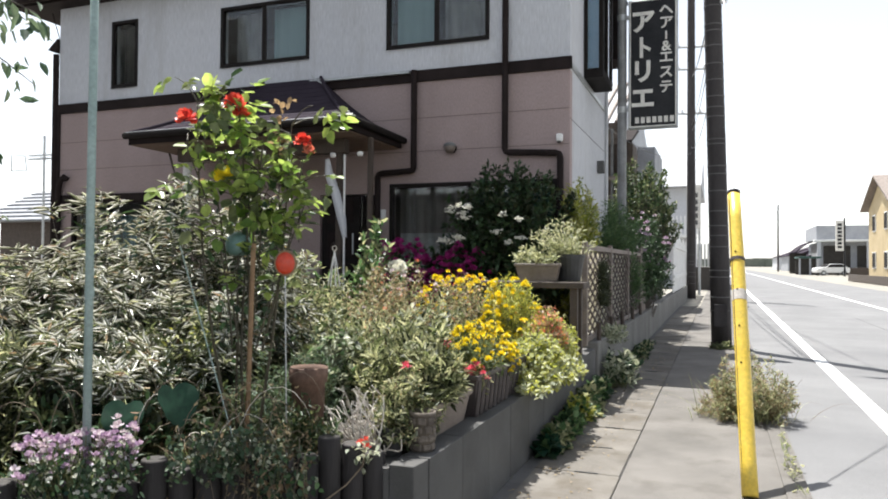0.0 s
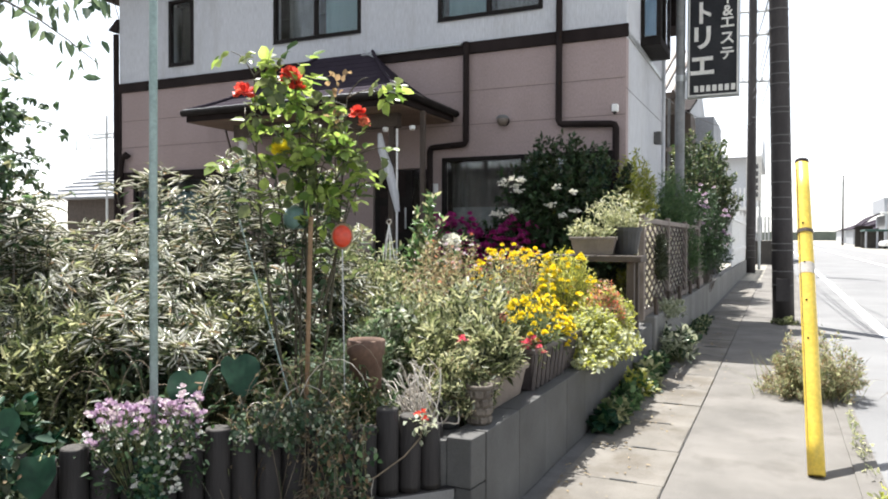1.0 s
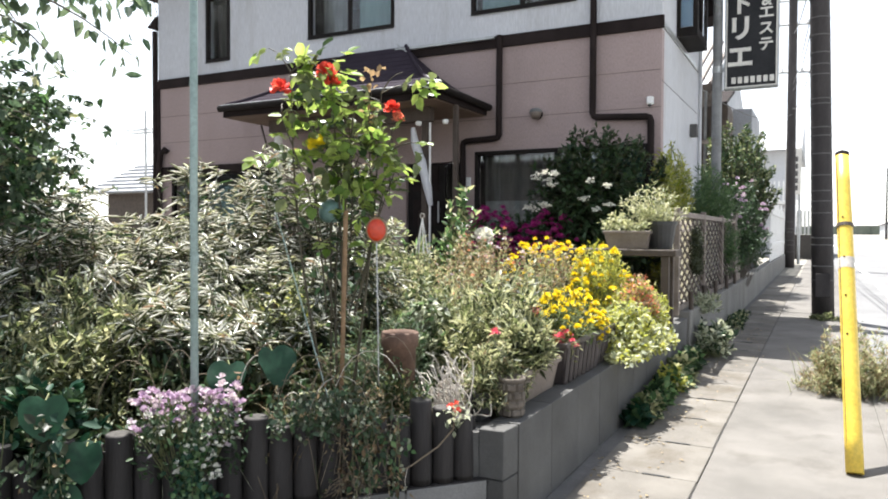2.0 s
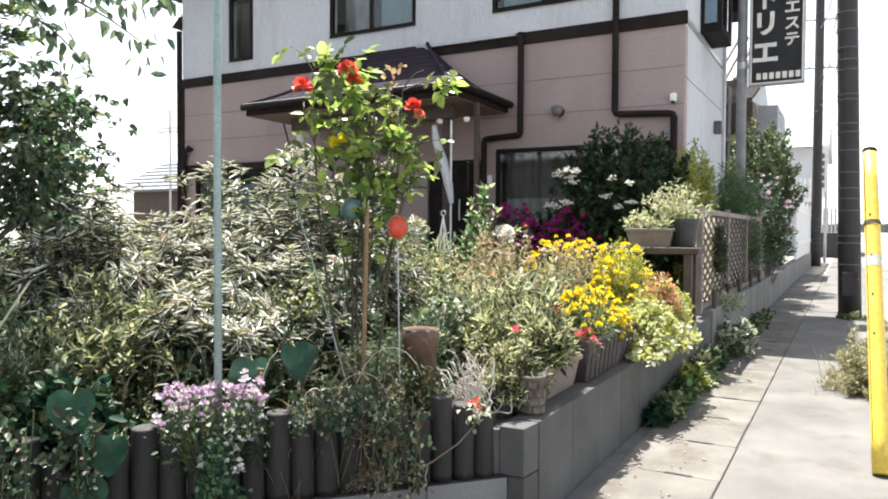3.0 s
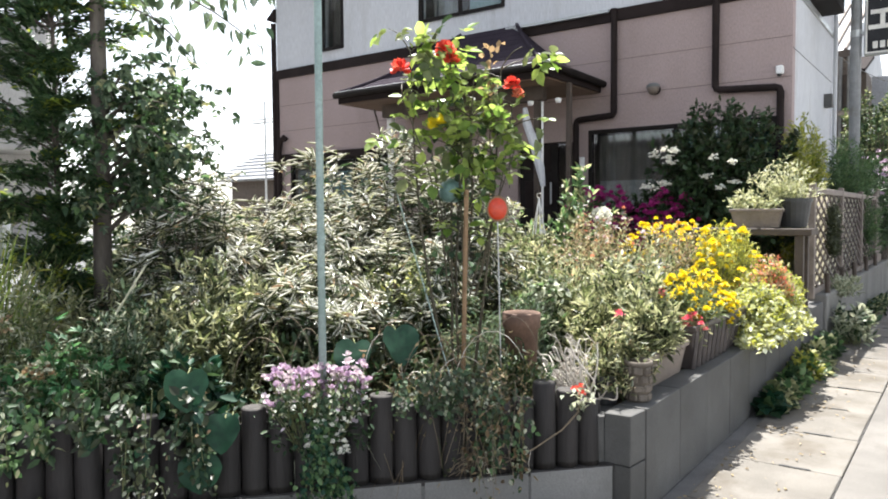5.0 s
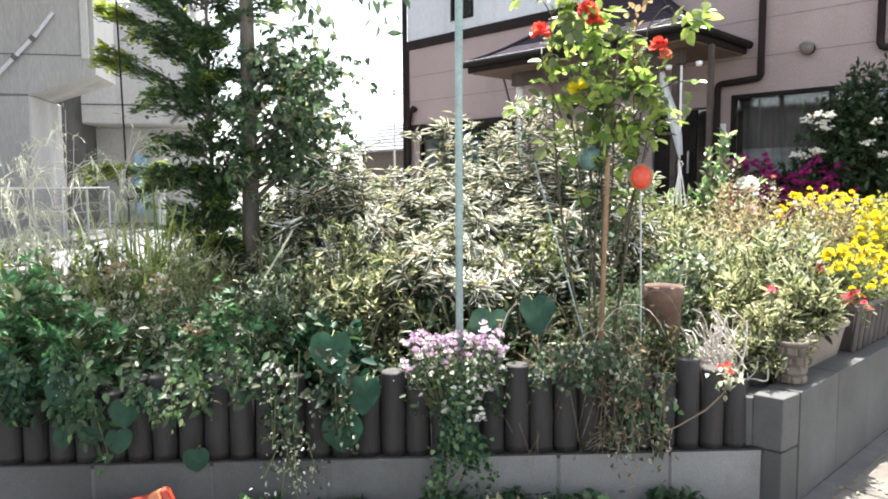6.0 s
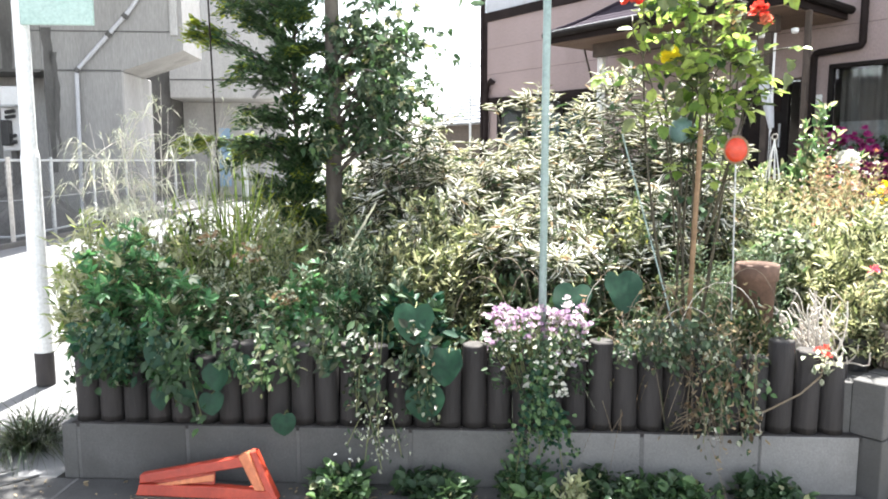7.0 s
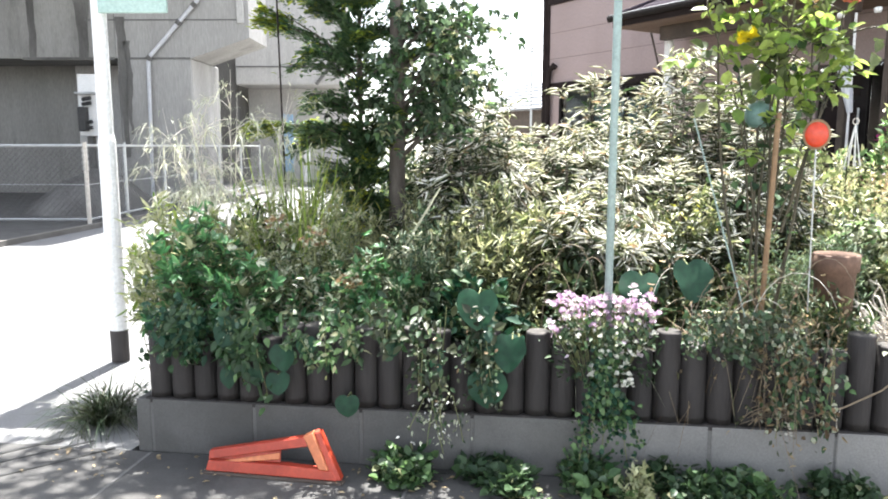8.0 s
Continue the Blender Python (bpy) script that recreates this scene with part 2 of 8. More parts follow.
M["hill"] = surface("distant_green", (0.10, 0.12, 0.10), (0.16, 0.18, 0.15), 0.05, 0.95, 0.5, 0)
for key in ("rooftile", "sign_black", "trim", "frame"):
    M[key].node_tree.nodes["Principled BSDF"].inputs["Specular IOR Level"].default_value = 0.12
# leaves and petals
M["lf_green"] = leaf_mat("mid_green_leaf", (0.058, 0.085, 0.034), (0.175, 0.205, 0.095), trans=0.45)
M["lf_fresh"] = leaf_mat("fresh_green_leaf", (0.040, 0.10, 0.040), (0.18, 0.29, 0.125), trans=0.5, rough=0.35)
M["lf_dark"] = leaf_mat("dark_green_leaf", (0.020, 0.045, 0.022), (0.058, 0.105, 0.045), trans=0.3, rough=0.5)
# darker leaf: shade inside plants put into the colour; wreath and grass reuse it
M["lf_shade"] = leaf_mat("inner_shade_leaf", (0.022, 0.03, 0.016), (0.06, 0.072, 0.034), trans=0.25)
M["lf_bluish"] = leaf_mat("blue_green_leaf", (0.058, 0.105, 0.066), (0.17, 0.225, 0.145), trans=0.45)
M["lf_yellow"] = leaf_mat("chartreuse_leaf", (0.27, 0.31, 0.045), (0.54, 0.53, 0.14), trans=0.45)
M["lf_light"] = leaf_mat("light_green_leaf", (0.16, 0.19, 0.088), (0.54, 0.535, 0.35), trans=0.52)
M["lf_rose"] = leaf_mat("rose_leaf", (0.10, 0.19, 0.035), (0.40, 0.50, 0.14), trans=0.58, rough=0.28)
M["lf_lush"] = leaf_mat("lush_green_leaf", (0.035, 0.125, 0.052), (0.13, 0.29, 0.125), trans=0.5, rough=0.4)
# cream edge is whitened for gloss highlights, centre darkened for shade
M["lf_varieg"] = leaf_mat("cream_edged_leaf", (0.022, 0.034, 0.014), (0.17, 0.185, 0.10), edge=(0.83, 0.81, 0.75), edge_at=(0.45, 0.9), trans=0.2, rough=0.26)
# white-edged leaf; its pale flecks also stand in for dappled sun
M["lf_whitish"] = leaf_mat("white_edge_sun_fleck_leaf", (0.12, 0.16, 0.085), (0.58, 0.60, 0.48), edge=(0.56, 0.58, 0.46), edge_at=(0.5, 1.0), trans=0.4)
M["lf_cream"] = leaf_mat("cream_variegated_leaf", (0.25, 0.29, 0.14), (0.60, 0.60, 0.40), trans=0.4)
M["lf_red"] = leaf_mat("russet_leaf", (0.21, 0.135, 0.085), (0.42, 0.305, 0.185), trans=0.4)
M["lf_dry"] = leaf_mat("dry_leaf", (0.20, 0.15, 0.09), (0.40, 0.32, 0.20), trans=0.3, rough=0.7)
M["lf_conifer"] = leaf_mat("conifer_spray", (0.036, 0.084, 0.044), (0.135, 0.212, 0.10), trans=0.5)
M["lf_gold"] = leaf_mat("golden_conifer_tip", (0.16, 0.23, 0.03), (0.35, 0.40, 0.06), trans=0.4)
M["lf_feather"] = leaf_mat("pale_feathery_leaf", (0.46, 0.47, 0.36), (0.70, 0.70, 0.58), trans=0.4)
M["lf_fern"] = leaf_mat("pale_green_thread_leaf", (0.28, 0.32, 0.24), (0.56, 0.58, 0.48), trans=0.45)
M["lf_rust"] = leaf_mat("rusty_grass_blade", (0.085, 0.055, 0.028), (0.21, 0.14, 0.075), trans=0.3, rough=0.6)
M["lf_heart"] = leaf_mat("heart_shaped_leaf", (0.006, 0.034, 0.019), (0.016, 0.064, 0.031), edge=(0.008, 0.042, 0.022), trans=0.20, rough=0.58)
M["sheet"] = leaf_mat("pale_gap_sheet", (0.70, 0.69, 0.66), (0.74, 0.73, 0.70), trans=0.7, rough=0.6)
M["pt_yellow"] = leaf_mat("yellow_petal", (0.74, 0.57, 0.015), (0.85, 0.73, 0.05), trans=0.3)
M["pt_orange"] = leaf_mat("amber_petal", (0.70, 0.31, 0.01), (0.82, 0.48, 0.02), trans=0.3)
M["pt_red"] = leaf_mat("red_petal", (0.60, 0.035, 0.03), (0.78, 0.14, 0.10), trans=0.35)
M["pt_salmon"] = leaf_mat("salmon_petal", (0.60, 0.15, 0.10), (0.74, 0.28, 0.18), trans=0.35)
M["pt_pink"] = leaf_mat("mauve_pink_petal", (0.33, 0.21, 0.36), (0.57, 0.44, 0.58), trans=0.3)
M["pt_palepink"] = leaf_mat("pale_pink_petal", (0.48, 0.39, 0.48), (0.70, 0.63, 0.70), trans=0.35)
M["pt_magenta"] = leaf_mat("magenta_petal", (0.24, 0.012, 0.13), (0.40, 0.04, 0.23), trans=0.3)
M["pt_white"] = leaf_mat("white_petal", (0.66, 0.66, 0.62), (0.80, 0.80, 0.77), trans=0.3)
M["pt_hotpink"] = leaf_mat("hot_pink_petal", (0.66, 0.06, 0.14), (0.80, 0.20, 0.26), trans=0.35)


# ---- building tools ----
def thing(name, at, label, category, group="", kind="", rz=0.0):
    ob = new(name)
    ob.matrix_world = pose(*at, 0, 0, rz)
    return tagged(ob, label, category, group, kind)


def part(name, bm, material, parent=None, label="", smooth=False):
    """Links a bmesh, in its parent's own space, as one mesh object under a thing or a part."""
    me = bpy.data.meshes.new(name)
    if smooth:
        for f in bm.faces:
            f.smooth = True
    bm.to_mesh(me)
    bm.free()
    me.materials.append(material)
    ob = new(name, me)
    if parent:
        ob.parent = parent
    return tagged(ob, label)


def piece(name, mesh, parent, m, label=""):
    ob = new(name, mesh)
    ob.parent = parent
    ob.matrix_basis = m
    return tagged(ob, label)


def mesh_of(bm, material, name="piece"):
    me = bpy.data.meshes.new(name)
    bm.to_mesh(me)
    bm.free()
    me.materials.append(material)
    return me


def box(x0, x1, y0, y1, z0, z1, bevel=0.0, bm=None, seg=1):
    bm = bm or bmesh.new()
    r = bmesh.ops.create_cube(bm, size=1.0, matrix=Matrix.Translation(((x0 + x1) / 2, (y0 + y1) / 2, (z0 + z1) / 2)) @ Matrix.Diagonal((abs(x1 - x0), abs(y1 - y0), abs(z1 - z0), 1)))
    if bevel:
        es = list({e for v in r["verts"] for e in v.link_edges})
        bmesh.ops.bevel(bm, geom=es, offset=bevel, segments=seg, affect="EDGES", profile=0.7)
    return bm


def tube(points, radii, seg=10, bm=None, caps=True):
    """A tapered tube along points."""
    bm = bm or bmesh.new()
    pts = [Vector(p) for p in points]
    radii = radii if isinstance(radii, (list, tuple)) else [radii] * len(pts)
    rings, side = [], None
    for i, p in enumerate(pts):
        d = (pts[min(i + 1, len(pts) - 1)] - pts[max(i - 1, 0)]).normalized()
        if side is None or abs(side.dot(d)) > 0.95:
            side = d.cross(Vector((0.3, 0.2, 1) if abs(d.z) < 0.9 else (1, 0.1, 0))).normalized()
        side = (side - d * side.dot(d)).normalized()
        up = d.cross(side)
        rings.append([bm.verts.new(p + (side * math.cos(a) + up * math.sin(a)) * radii[i]) for a in (2 * math.pi * k / seg for k in range(seg))])
    for a, b in zip(rings, rings[1:]):
        for k in range(seg):
            bm.faces.new((a[k], a[(k + 1) % seg], b[(k + 1) % seg], b[k]))
    if caps:
        bm.faces.new(rings[0][::-1])
        bm.faces.new(rings[-1])
    return bm


def lathe(profile, seg=24, bm=None, at=(0, 0, 0)):
    """Turns (radius, height) pairs round the z axis; a pair with radius 0 closes it."""
    bm = bm or bmesh.new()
    at = Vector(at)
    rings = []
    for r, z in profile:
        if r == 0:
            rings.append([bm.verts.new(at + Vector((0, 0, z)))])
        else:
            rings.append([bm.verts.new(at + Vector((r * math.cos(a), r * math.sin(a), z))) for a in (2 * math.pi * k / seg for k in range(seg))])
    for a, b in zip(rings, rings[1:]):
        for k in range(seg):
            q = [a[k % len(a)], a[(k + 1) % len(a)], b[(k + 1) % len(b)], b[k % len(b)]]
            q = list(dict.fromkeys(q))
            if len(q) > 2:
                bm.faces.new(q)
    return bm


def prism(poly, h0, h1, bm=None, axis="z"):
    """Extrudes a polygon of (u, v) between two heights along an axis."""
    bm = bm or bmesh.new()

    def put(u, v, h):
        return {"z": (u, v, h), "y": (u, h, v), "x": (h, u, v)}[axis]

    lo, hi = [bm.verts.new(put(u, v, h0)) for u, v in poly], [bm.verts.new(put(u, v, h1)) for u, v in poly]
    n = len(poly)
    bm.faces.new(lo[::-1])
    bm.faces.new(hi)
    for k in range(n):
        bm.faces.new((lo[k], lo[(k + 1) % n], hi[(k + 1) % n], hi[k]))
    bmesh.ops.recalc_face_normals(bm, faces=bm.faces[:])
    return bm


def holed(u0, u1, z0, z1, t0, t1, holes, axis="y"):
    """A slab with rectangular openings (u0, u1, z0, z1) right through it."""
    us = sorted({u0, u1, *(h[i] for h in holes for i in (0, 1))})
    zs = sorted({z0, z1, *(h[i] for h in holes for i in (2, 3))})
    bm, made = bmesh.new(), {}

    def vert(i, j, t):
        if (i, j, t) not in made:
            made[i, j, t] = bm.verts.new((us[i], t, zs[j]) if axis == "y" else (t, us[i], zs[j]))
        return made[i, j, t]

    def solid(i, j):
        if not (0 <= i < len(us) - 1 and 0 <= j < len(zs) - 1):
            return False
        return not any(h[0] <= us[i] and us[i + 1] <= h[1] and h[2] <= zs[j] and zs[j + 1] <= h[3] for h in holes)

    for i in range(len(us) - 1):
        for j in range(len(zs) - 1):
            if not solid(i, j):
                continue
            for t in (t0, t1):
                bm.faces.new((vert(i, j, t), vert(i + 1, j, t), vert(i + 1, j + 1, t), vert(i, j + 1, t)))
            for di, dj, a, b in ((-1, 0, (i, j), (i, j + 1)), (1, 0, (i + 1, j), (i + 1, j + 1)), (0, -1, (i, j), (i + 1, j)), (0, 1, (i, j + 1), (i + 1, j + 1))):
                if not solid(i + di, j + dj):
                    bm.faces.new((vert(*a, t0), vert(*b, t0), vert(*b, t1), vert(*a, t1)))
    bmesh.ops.recalc_face_normals(bm, faces=bm.faces[:])
    return bm


# ---- plant tools ----
rng = np.random.default_rng(7)


def unit(a):
    return a / np.maximum(np.linalg.norm(a, axis=-1, keepdims=True), 1e-9)


def raw_mesh(name, verts, quads, uvs, material):
    me = bpy.data.meshes.new(name)
    nv, nq = len(verts), len(quads)
    me.vertices.add(nv)
    me.vertices.foreach_set("co", np.ascontiguousarray(verts, np.float32).ravel())
    me.loops.add(nq * 4)
    me.loops.foreach_set("vertex_index", np.ascontiguousarray(quads, np.int32).ravel())
    me.polygons.add(nq)
    me.polygons.foreach_set("loop_start", np.arange(0, nq * 4, 4, dtype=np.int32))
    me.polygons.foreach_set("loop_total", np.full(nq, 4, np.int32))
    if uvs is not None:
        layer = me.uv_layers.new(name="UVMap")
        layer.data.foreach_set("uv", np.ascontiguousarray(uvs[quads.ravel()], np.float32).ravel())
    me.update(calc_edges=True)
    me.materials.append(material)
    return me


def child(name, mesh, parent, label=""):
    ob = new(name, mesh)
    if parent:
        ob.parent = parent
    return tagged(ob, label)


def leaf_mesh(name, P, A, U, L, W, material, fold=0.3, droop=0.15, full=0.32):
    """One folded six-cornered blade for each point: base P, axis A, upper side U, length L, width W."""
    n = len(P)
    A = unit(A)
    S = unit(np.cross(A, U) + 1e-6)
    N = np.cross(S, A)
    L, W = np.broadcast_to(L, (n,))[:, None], np.broadcast_to(W, (n,))[:, None]
    lift = N * W * 0.5 * fold
    sag = -N * L * droop
    l1, l2 = P + A * L * full, P + A * L * (full + 0.36) + sag * 0.45
    V = np.stack([P, l1 + S * W * 0.5 + lift, l2 + S * W * 0.42 + lift, P + A * L + sag, l2 - S * W * 0.42 + lift, l1 - S * W * 0.5 + lift], 1)
    Q = np.array([[0, 1, 2, 3], [0, 3, 4, 5]])
    quads = (np.arange(n)[:, None, None] * 6 + Q[None]).reshape(-1, 4)
    uv = np.tile(np.array([[0, 0], [1, 0.3], [1, 0.7], [0, 1], [1, 0.7], [1, 0.3]]), (n, 1))
    return raw_mesh(name, V.reshape(-1, 3), quads, uv, material)


def fan(P, A, U, L, k):
    """Turns each leaf into k leaflets spread like a hand's fingers; returns their bases, axes, upper sides and lengths."""
    A = unit(A)
    S = unit(np.cross(A, U) + 1e-6)
    out = []
    for j in range(k):
        f = (j / (k - 1) - 0.5) * 2
        out.append((P + rng.normal(0, 0.002, P.shape), A * math.cos(f * 1.25) + S * math.sin(f * 1.25) + rng.normal(0, 0.08, P.shape), U + rng.normal(0, 0.15, P.shape), L * (1 - 0.38 * abs(f))))
    return [np.concatenate([o[i] for o in out]) for i in range(4)]


def feathered(P, A, U, L, pairs=2):
    """Turns each leaf into a stalk's worth of paired leaflets with one at the tip."""
    A = unit(A)
    S = unit(np.cross(A, U) + 1e-6)
    out = [(P + A * L[:, None] * 0.62, A, U, L * 0.46)]
    for j in range(pairs):
        for s in (-1, 1):
            out.append((P + A * L[:, None] * (0.18 + 0.36 * j), A * 0.45 + S * s * 0.9 + rng.normal(0, 0.12, P.shape), U + rng.normal(0, 0.15, P.shape), L * (0.34 + 0.06 * j)))
    return [np.concatenate([o[i] for o in out]) for i in range(4)]


def blade_mesh(name, P, A, L, W, material, droop=0.6, rows=6):
    """Grass blades that arch over under their own weight."""
    n = len(P)
    A = unit(A)
    S = unit(np.cross(A, np.tile([0.0, 0.0, 1.0], (n, 1))) + rng.normal(0, 0.15, (n, 3)))
    L, W = np.broadcast_to(L, (n,))[:, None], np.broadcast_to(W, (n,))[:, None]
    D = np.broadcast_to(droop, (n,))[:, None]
    V = np.zeros((n, rows * 2, 3))
    for k in range(rows):
        t = k / (rows - 1)
        c = P + A * L * t + np.array([0, 0, -1.0]) * L * D * t * t
        w = W * 0.5 * (1 - t) ** 0.7 if k else W * 0.4
        V[:, 2 * k], V[:, 2 * k + 1] = c - S * w, c + S * w
    q = np.array([[2 * k, 2 * k + 1, 2 * k + 3, 2 * k + 2] for k in range(rows - 1)])
    quads = (np.arange(n)[:, None, None] * rows * 2 + q[None]).reshape(-1, 4)
    uv = np.tile(np.array([[1.0, k / (rows - 1)] for k in range(rows) for _ in (0, 1)]), (n, 1))
    return raw_mesh(name, V.reshape(-1, 3), quads, uv, material)


def stems_mesh(name, C, R, material, seg=4):
    """Thin tubes along polylines C (n, k, 3) with radii R (n, k)."""
    n, k, _ = C.shape
    T = unit(np.gradient(C, axis=1))
    S = unit(np.cross(T, np.array([0.31, 0.87, 0.38])))
    U = np.cross(T, S)
    ang = np.arange(seg) * 2 * np.pi / seg
    V = C[:, :, None] + (S[:, :, None] * np.cos(ang)[:, None] + U[:, :, None] * np.sin(ang)[:, None]) * R[:, :, None, None]
    q = np.array([[i * seg + j, i * seg + (j + 1) % seg, (i + 1) * seg + (j + 1) % seg, (i + 1) * seg + j] for i in range(k - 1) for j in range(seg)])
    quads = (np.arange(n)[:, None, None] * k * seg + q[None]).reshape(-1, 4)
    return raw_mesh(name, V.reshape(-1, 3), quads, None, material)


def shoots(n, size, foot=0.35, lift=0.25, shell=0.4, lean=(0, 0), base_z=0.0):
    """Curved shoots from a foot at the origin to points in an ellipsoid's upper part."""
    d = unit(rng.normal(size=(n, 3)))
    d[:, 2] = np.abs(d[:, 2]) * 1.0 - 0.25
    r = rng.random((n, 1)) ** shell
    tip = d * r * np.array([size[0], size[1], size[2] * (1 - lift)]) + np.array([lean[0], lean[1], size[2] * lift])
    tip[:, 2] = np.maximum(tip[:, 2], 0.03)
    foot_p = tip * np.array([foot, foot, 0.0])
    foot_p[:, 2] = base_z
    mid = foot_p * 0.5 + tip * 0.5 + np.stack([tip[:, 0] * 0.05, tip[:, 1] * 0.05, np.abs(tip[:, 2]) * 0.25], 1) + rng.normal(0, 0.02, (n, 3))
    return foot_p, mid, tip


def bez(a, b, c, t):
    t = t[..., None]
    return a * (1 - t) ** 2 + b * 2 * t * (1 - t) + c * t * t


def bush(name, at, size, label, leaf, stem="stem", n_shoots=120, n_leaves=2500, length=(0.03, 0.05), ratio=0.4, spread=0.9, up=0.25, t0=0.3, whorl=0.0,
         category="shrub", group="", flowers=(), foot=0.35, lift=0.25, shell=0.4, droop=0.15, lean=(0, 0), stem_r=0.0025, kind="", fold=0.3, jitter=0.015, more=(), lobes=0):
    """A plant of many leafy shoots. flowers: rows of (material, heads, head radius, petals, part of the height from which they sit)."""
    ob = thing(name, at, label, category, group, kind)
    a, b, c = shoots(n_shoots, size, foot, lift, shell, lean)
    t = np.linspace(0, 1, 5)
    C = bez(a[:, None], b[:, None], c[:, None], np.tile(t, (n_shoots, 1)))
    R = np.tile(np.linspace(1.0, 0.35, 5) * stem_r, (n_shoots, 1))
    child("stemwork", stems_mesh("stemwork", C, R, M[stem]), ob)
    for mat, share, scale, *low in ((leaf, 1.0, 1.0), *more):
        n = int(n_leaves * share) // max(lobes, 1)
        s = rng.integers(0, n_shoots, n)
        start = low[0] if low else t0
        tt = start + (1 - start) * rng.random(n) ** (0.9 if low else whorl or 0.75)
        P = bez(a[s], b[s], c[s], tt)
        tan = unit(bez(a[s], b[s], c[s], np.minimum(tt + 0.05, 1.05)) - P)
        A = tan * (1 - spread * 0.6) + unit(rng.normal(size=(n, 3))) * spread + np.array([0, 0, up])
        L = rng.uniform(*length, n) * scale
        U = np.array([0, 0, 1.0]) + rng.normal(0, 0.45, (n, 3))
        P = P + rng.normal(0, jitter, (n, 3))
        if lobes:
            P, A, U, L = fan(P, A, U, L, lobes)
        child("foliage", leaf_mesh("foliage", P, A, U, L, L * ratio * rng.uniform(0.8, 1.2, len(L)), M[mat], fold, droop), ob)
    for mat, heads, rad, petals, low in flowers:
        order = np.argsort(-(c[:, 2] + rng.normal(0, size[2] * 0.12, n_shoots)))
        pool = order[: max(heads, int(n_shoots * (1 - low)))]
        pick = rng.choice(pool, min(heads, len(pool)), replace=False)
        blossoms("blossoms", c[pick] + np.array([0, 0, rad * 0.6]), rad, petals, mat, ob)
    return ob


def blossoms(name, H, rad, petals, mat, parent, dome=0.75, wide=0.75, label=""):
    """Ruffled flower heads at the points H: petals in rings that open outwards."""
    n = len(H)
    H = np.repeat(H, petals, 0)
    k = np.tile(np.arange(petals), n)
    ring = (k + 0.5) / petals
    az = k * 2.39996 + np.repeat(rng.random(n) * 6.28, petals)
    el = np.pi * 0.5 * (1 - ring * dome * 1.25) + rng.normal(0, 0.12, len(k))
    A = np.stack([np.cos(az) * np.cos(el), np.sin(az) * np.cos(el), np.sin(el)], 1)
    tilt = np.repeat(rng.normal(0, 0.3, (n, 3)), petals, 0)
    A = unit(A + tilt * 0.5)
    r = np.repeat(rng.uniform(0.75, 1.2, n) * rad, petals)
    U = np.array([0, 0, 1.0]) + A * 0.2 + rng.normal(0, 0.3, A.shape)
    child(name, leaf_mesh(name, H + A * r[:, None] * 0.15, A, U, r, r * wide, M[mat], -0.25, -0.1, 0.4), parent, label)


# ---- ground, road, pavement ----
def flat(name, x0, x1, y0, y1, z0, z1, mat, label, category):
    ob = part(name, box(x0, x1, y0, y1, z0, z1), M[mat])
    return tagged(ob, label, category, kind="structure")


flat("ground", -900, 900, -600, 2500, -0.5, -0.035, "ground", "dry bare earth reaching to the horizon", "ground")
flat("road", 0.42, 7.6, -40, 420, -0.3, -0.012, "asphalt", "pale sun-bleached asphalt road with patched surface", "road")
side = tagged(part("road_side", prism([(-60, -14), (0.42, -14), (0.42, 0.2), (-0.92, 0.2), (-0.92, 2.2), (-2.9, 0.22), (-6.5, 3.4), (-13.0, 7.5), (-60, 40)], -0.3, -0.006), M["asphalt"]),
              "pale asphalt side road in full sun", "road", kind="structure")
pavement = flat("pavement", -0.43, 0.40, 0.2, 60, -0.3, 0.0, "pave", "worn concrete pavement slab along the road", "pavement")
for y in (11.6, 17.4, 23.2):
    part("joint", box(-0.425, 0.39, y, y + 0.012, 0.0, 0.003), M["mortar"], pavement)
flat("kerb", 0.40, 0.52, 0.2, 60, -0.2, 0.008, "pave", "low weathered concrete kerb flush with the road", "kerb")
flat("edge_line", 1.19, 1.335, -6, 140, -0.02, -0.006, "line", "worn white painted road edge line", "road line")
flat("edge_line", 4.30, 4.43, -6, 140, -0.02, -0.006, "line", "thin white painted line along the road", "road line")
for r in ((3.0, 14.0, 4.1, 19.0), (2.2, 6.5, 3.0, 9.0)):
    flat("road_patch", r[0], r[2], r[1], r[3], -0.02, -0.008, "asphalt", "rectangular asphalt repair patch in the road", "road patch")

# gutter with one concrete lid after another
gutter = flat("gutter", -1.0, -0.437, 0.25, 22, -0.3, -0.009, "mortar", "concrete street gutter under lids beside the wall", "gutter")
bm = box(-0.24, 0.24, -0.298, 0.298, -0.05, 0.0, 0.004)
lid_mesh = mesh_of(bm, M["lid"], "gutter_lid")
for i in range(36):
    y = 0.366 + 0.6 * i + 0.3
    piece("gutter_lid", lid_mesh, gutter, pose(-0.68 + random.uniform(-0.003, 0.003), y, random.uniform(-0.003, 0.003)))
    if i > 4:
        part("lid_slot", box(-0.69, -0.56, y - 0.307, y - 0.290, -0.01, 0.004), M["black_plastic"], gutter)


# ---- garden walls ----
A0, E1, N1 = Vector((-2.875, 0.325, 0)), Vector((0.660, 0.751, 0)).normalized(), Vector((-0.751, 0.660, 0)).normalized()
PALISADE = Matrix(((E1.x, N1.x, 0, A0.x), (E1.y, N1.y, 0, A0.y), (0, 0, 1, 0), (0, 0, 0, 1)))
LEN = 2.70


def block_mesh(w, h, d=0.12, mat="block"):
    return mesh_of(box(-w / 2, w / 2, -d / 2, d / 2, -h / 2, h / 2, 0.0025), M[mat], "block")


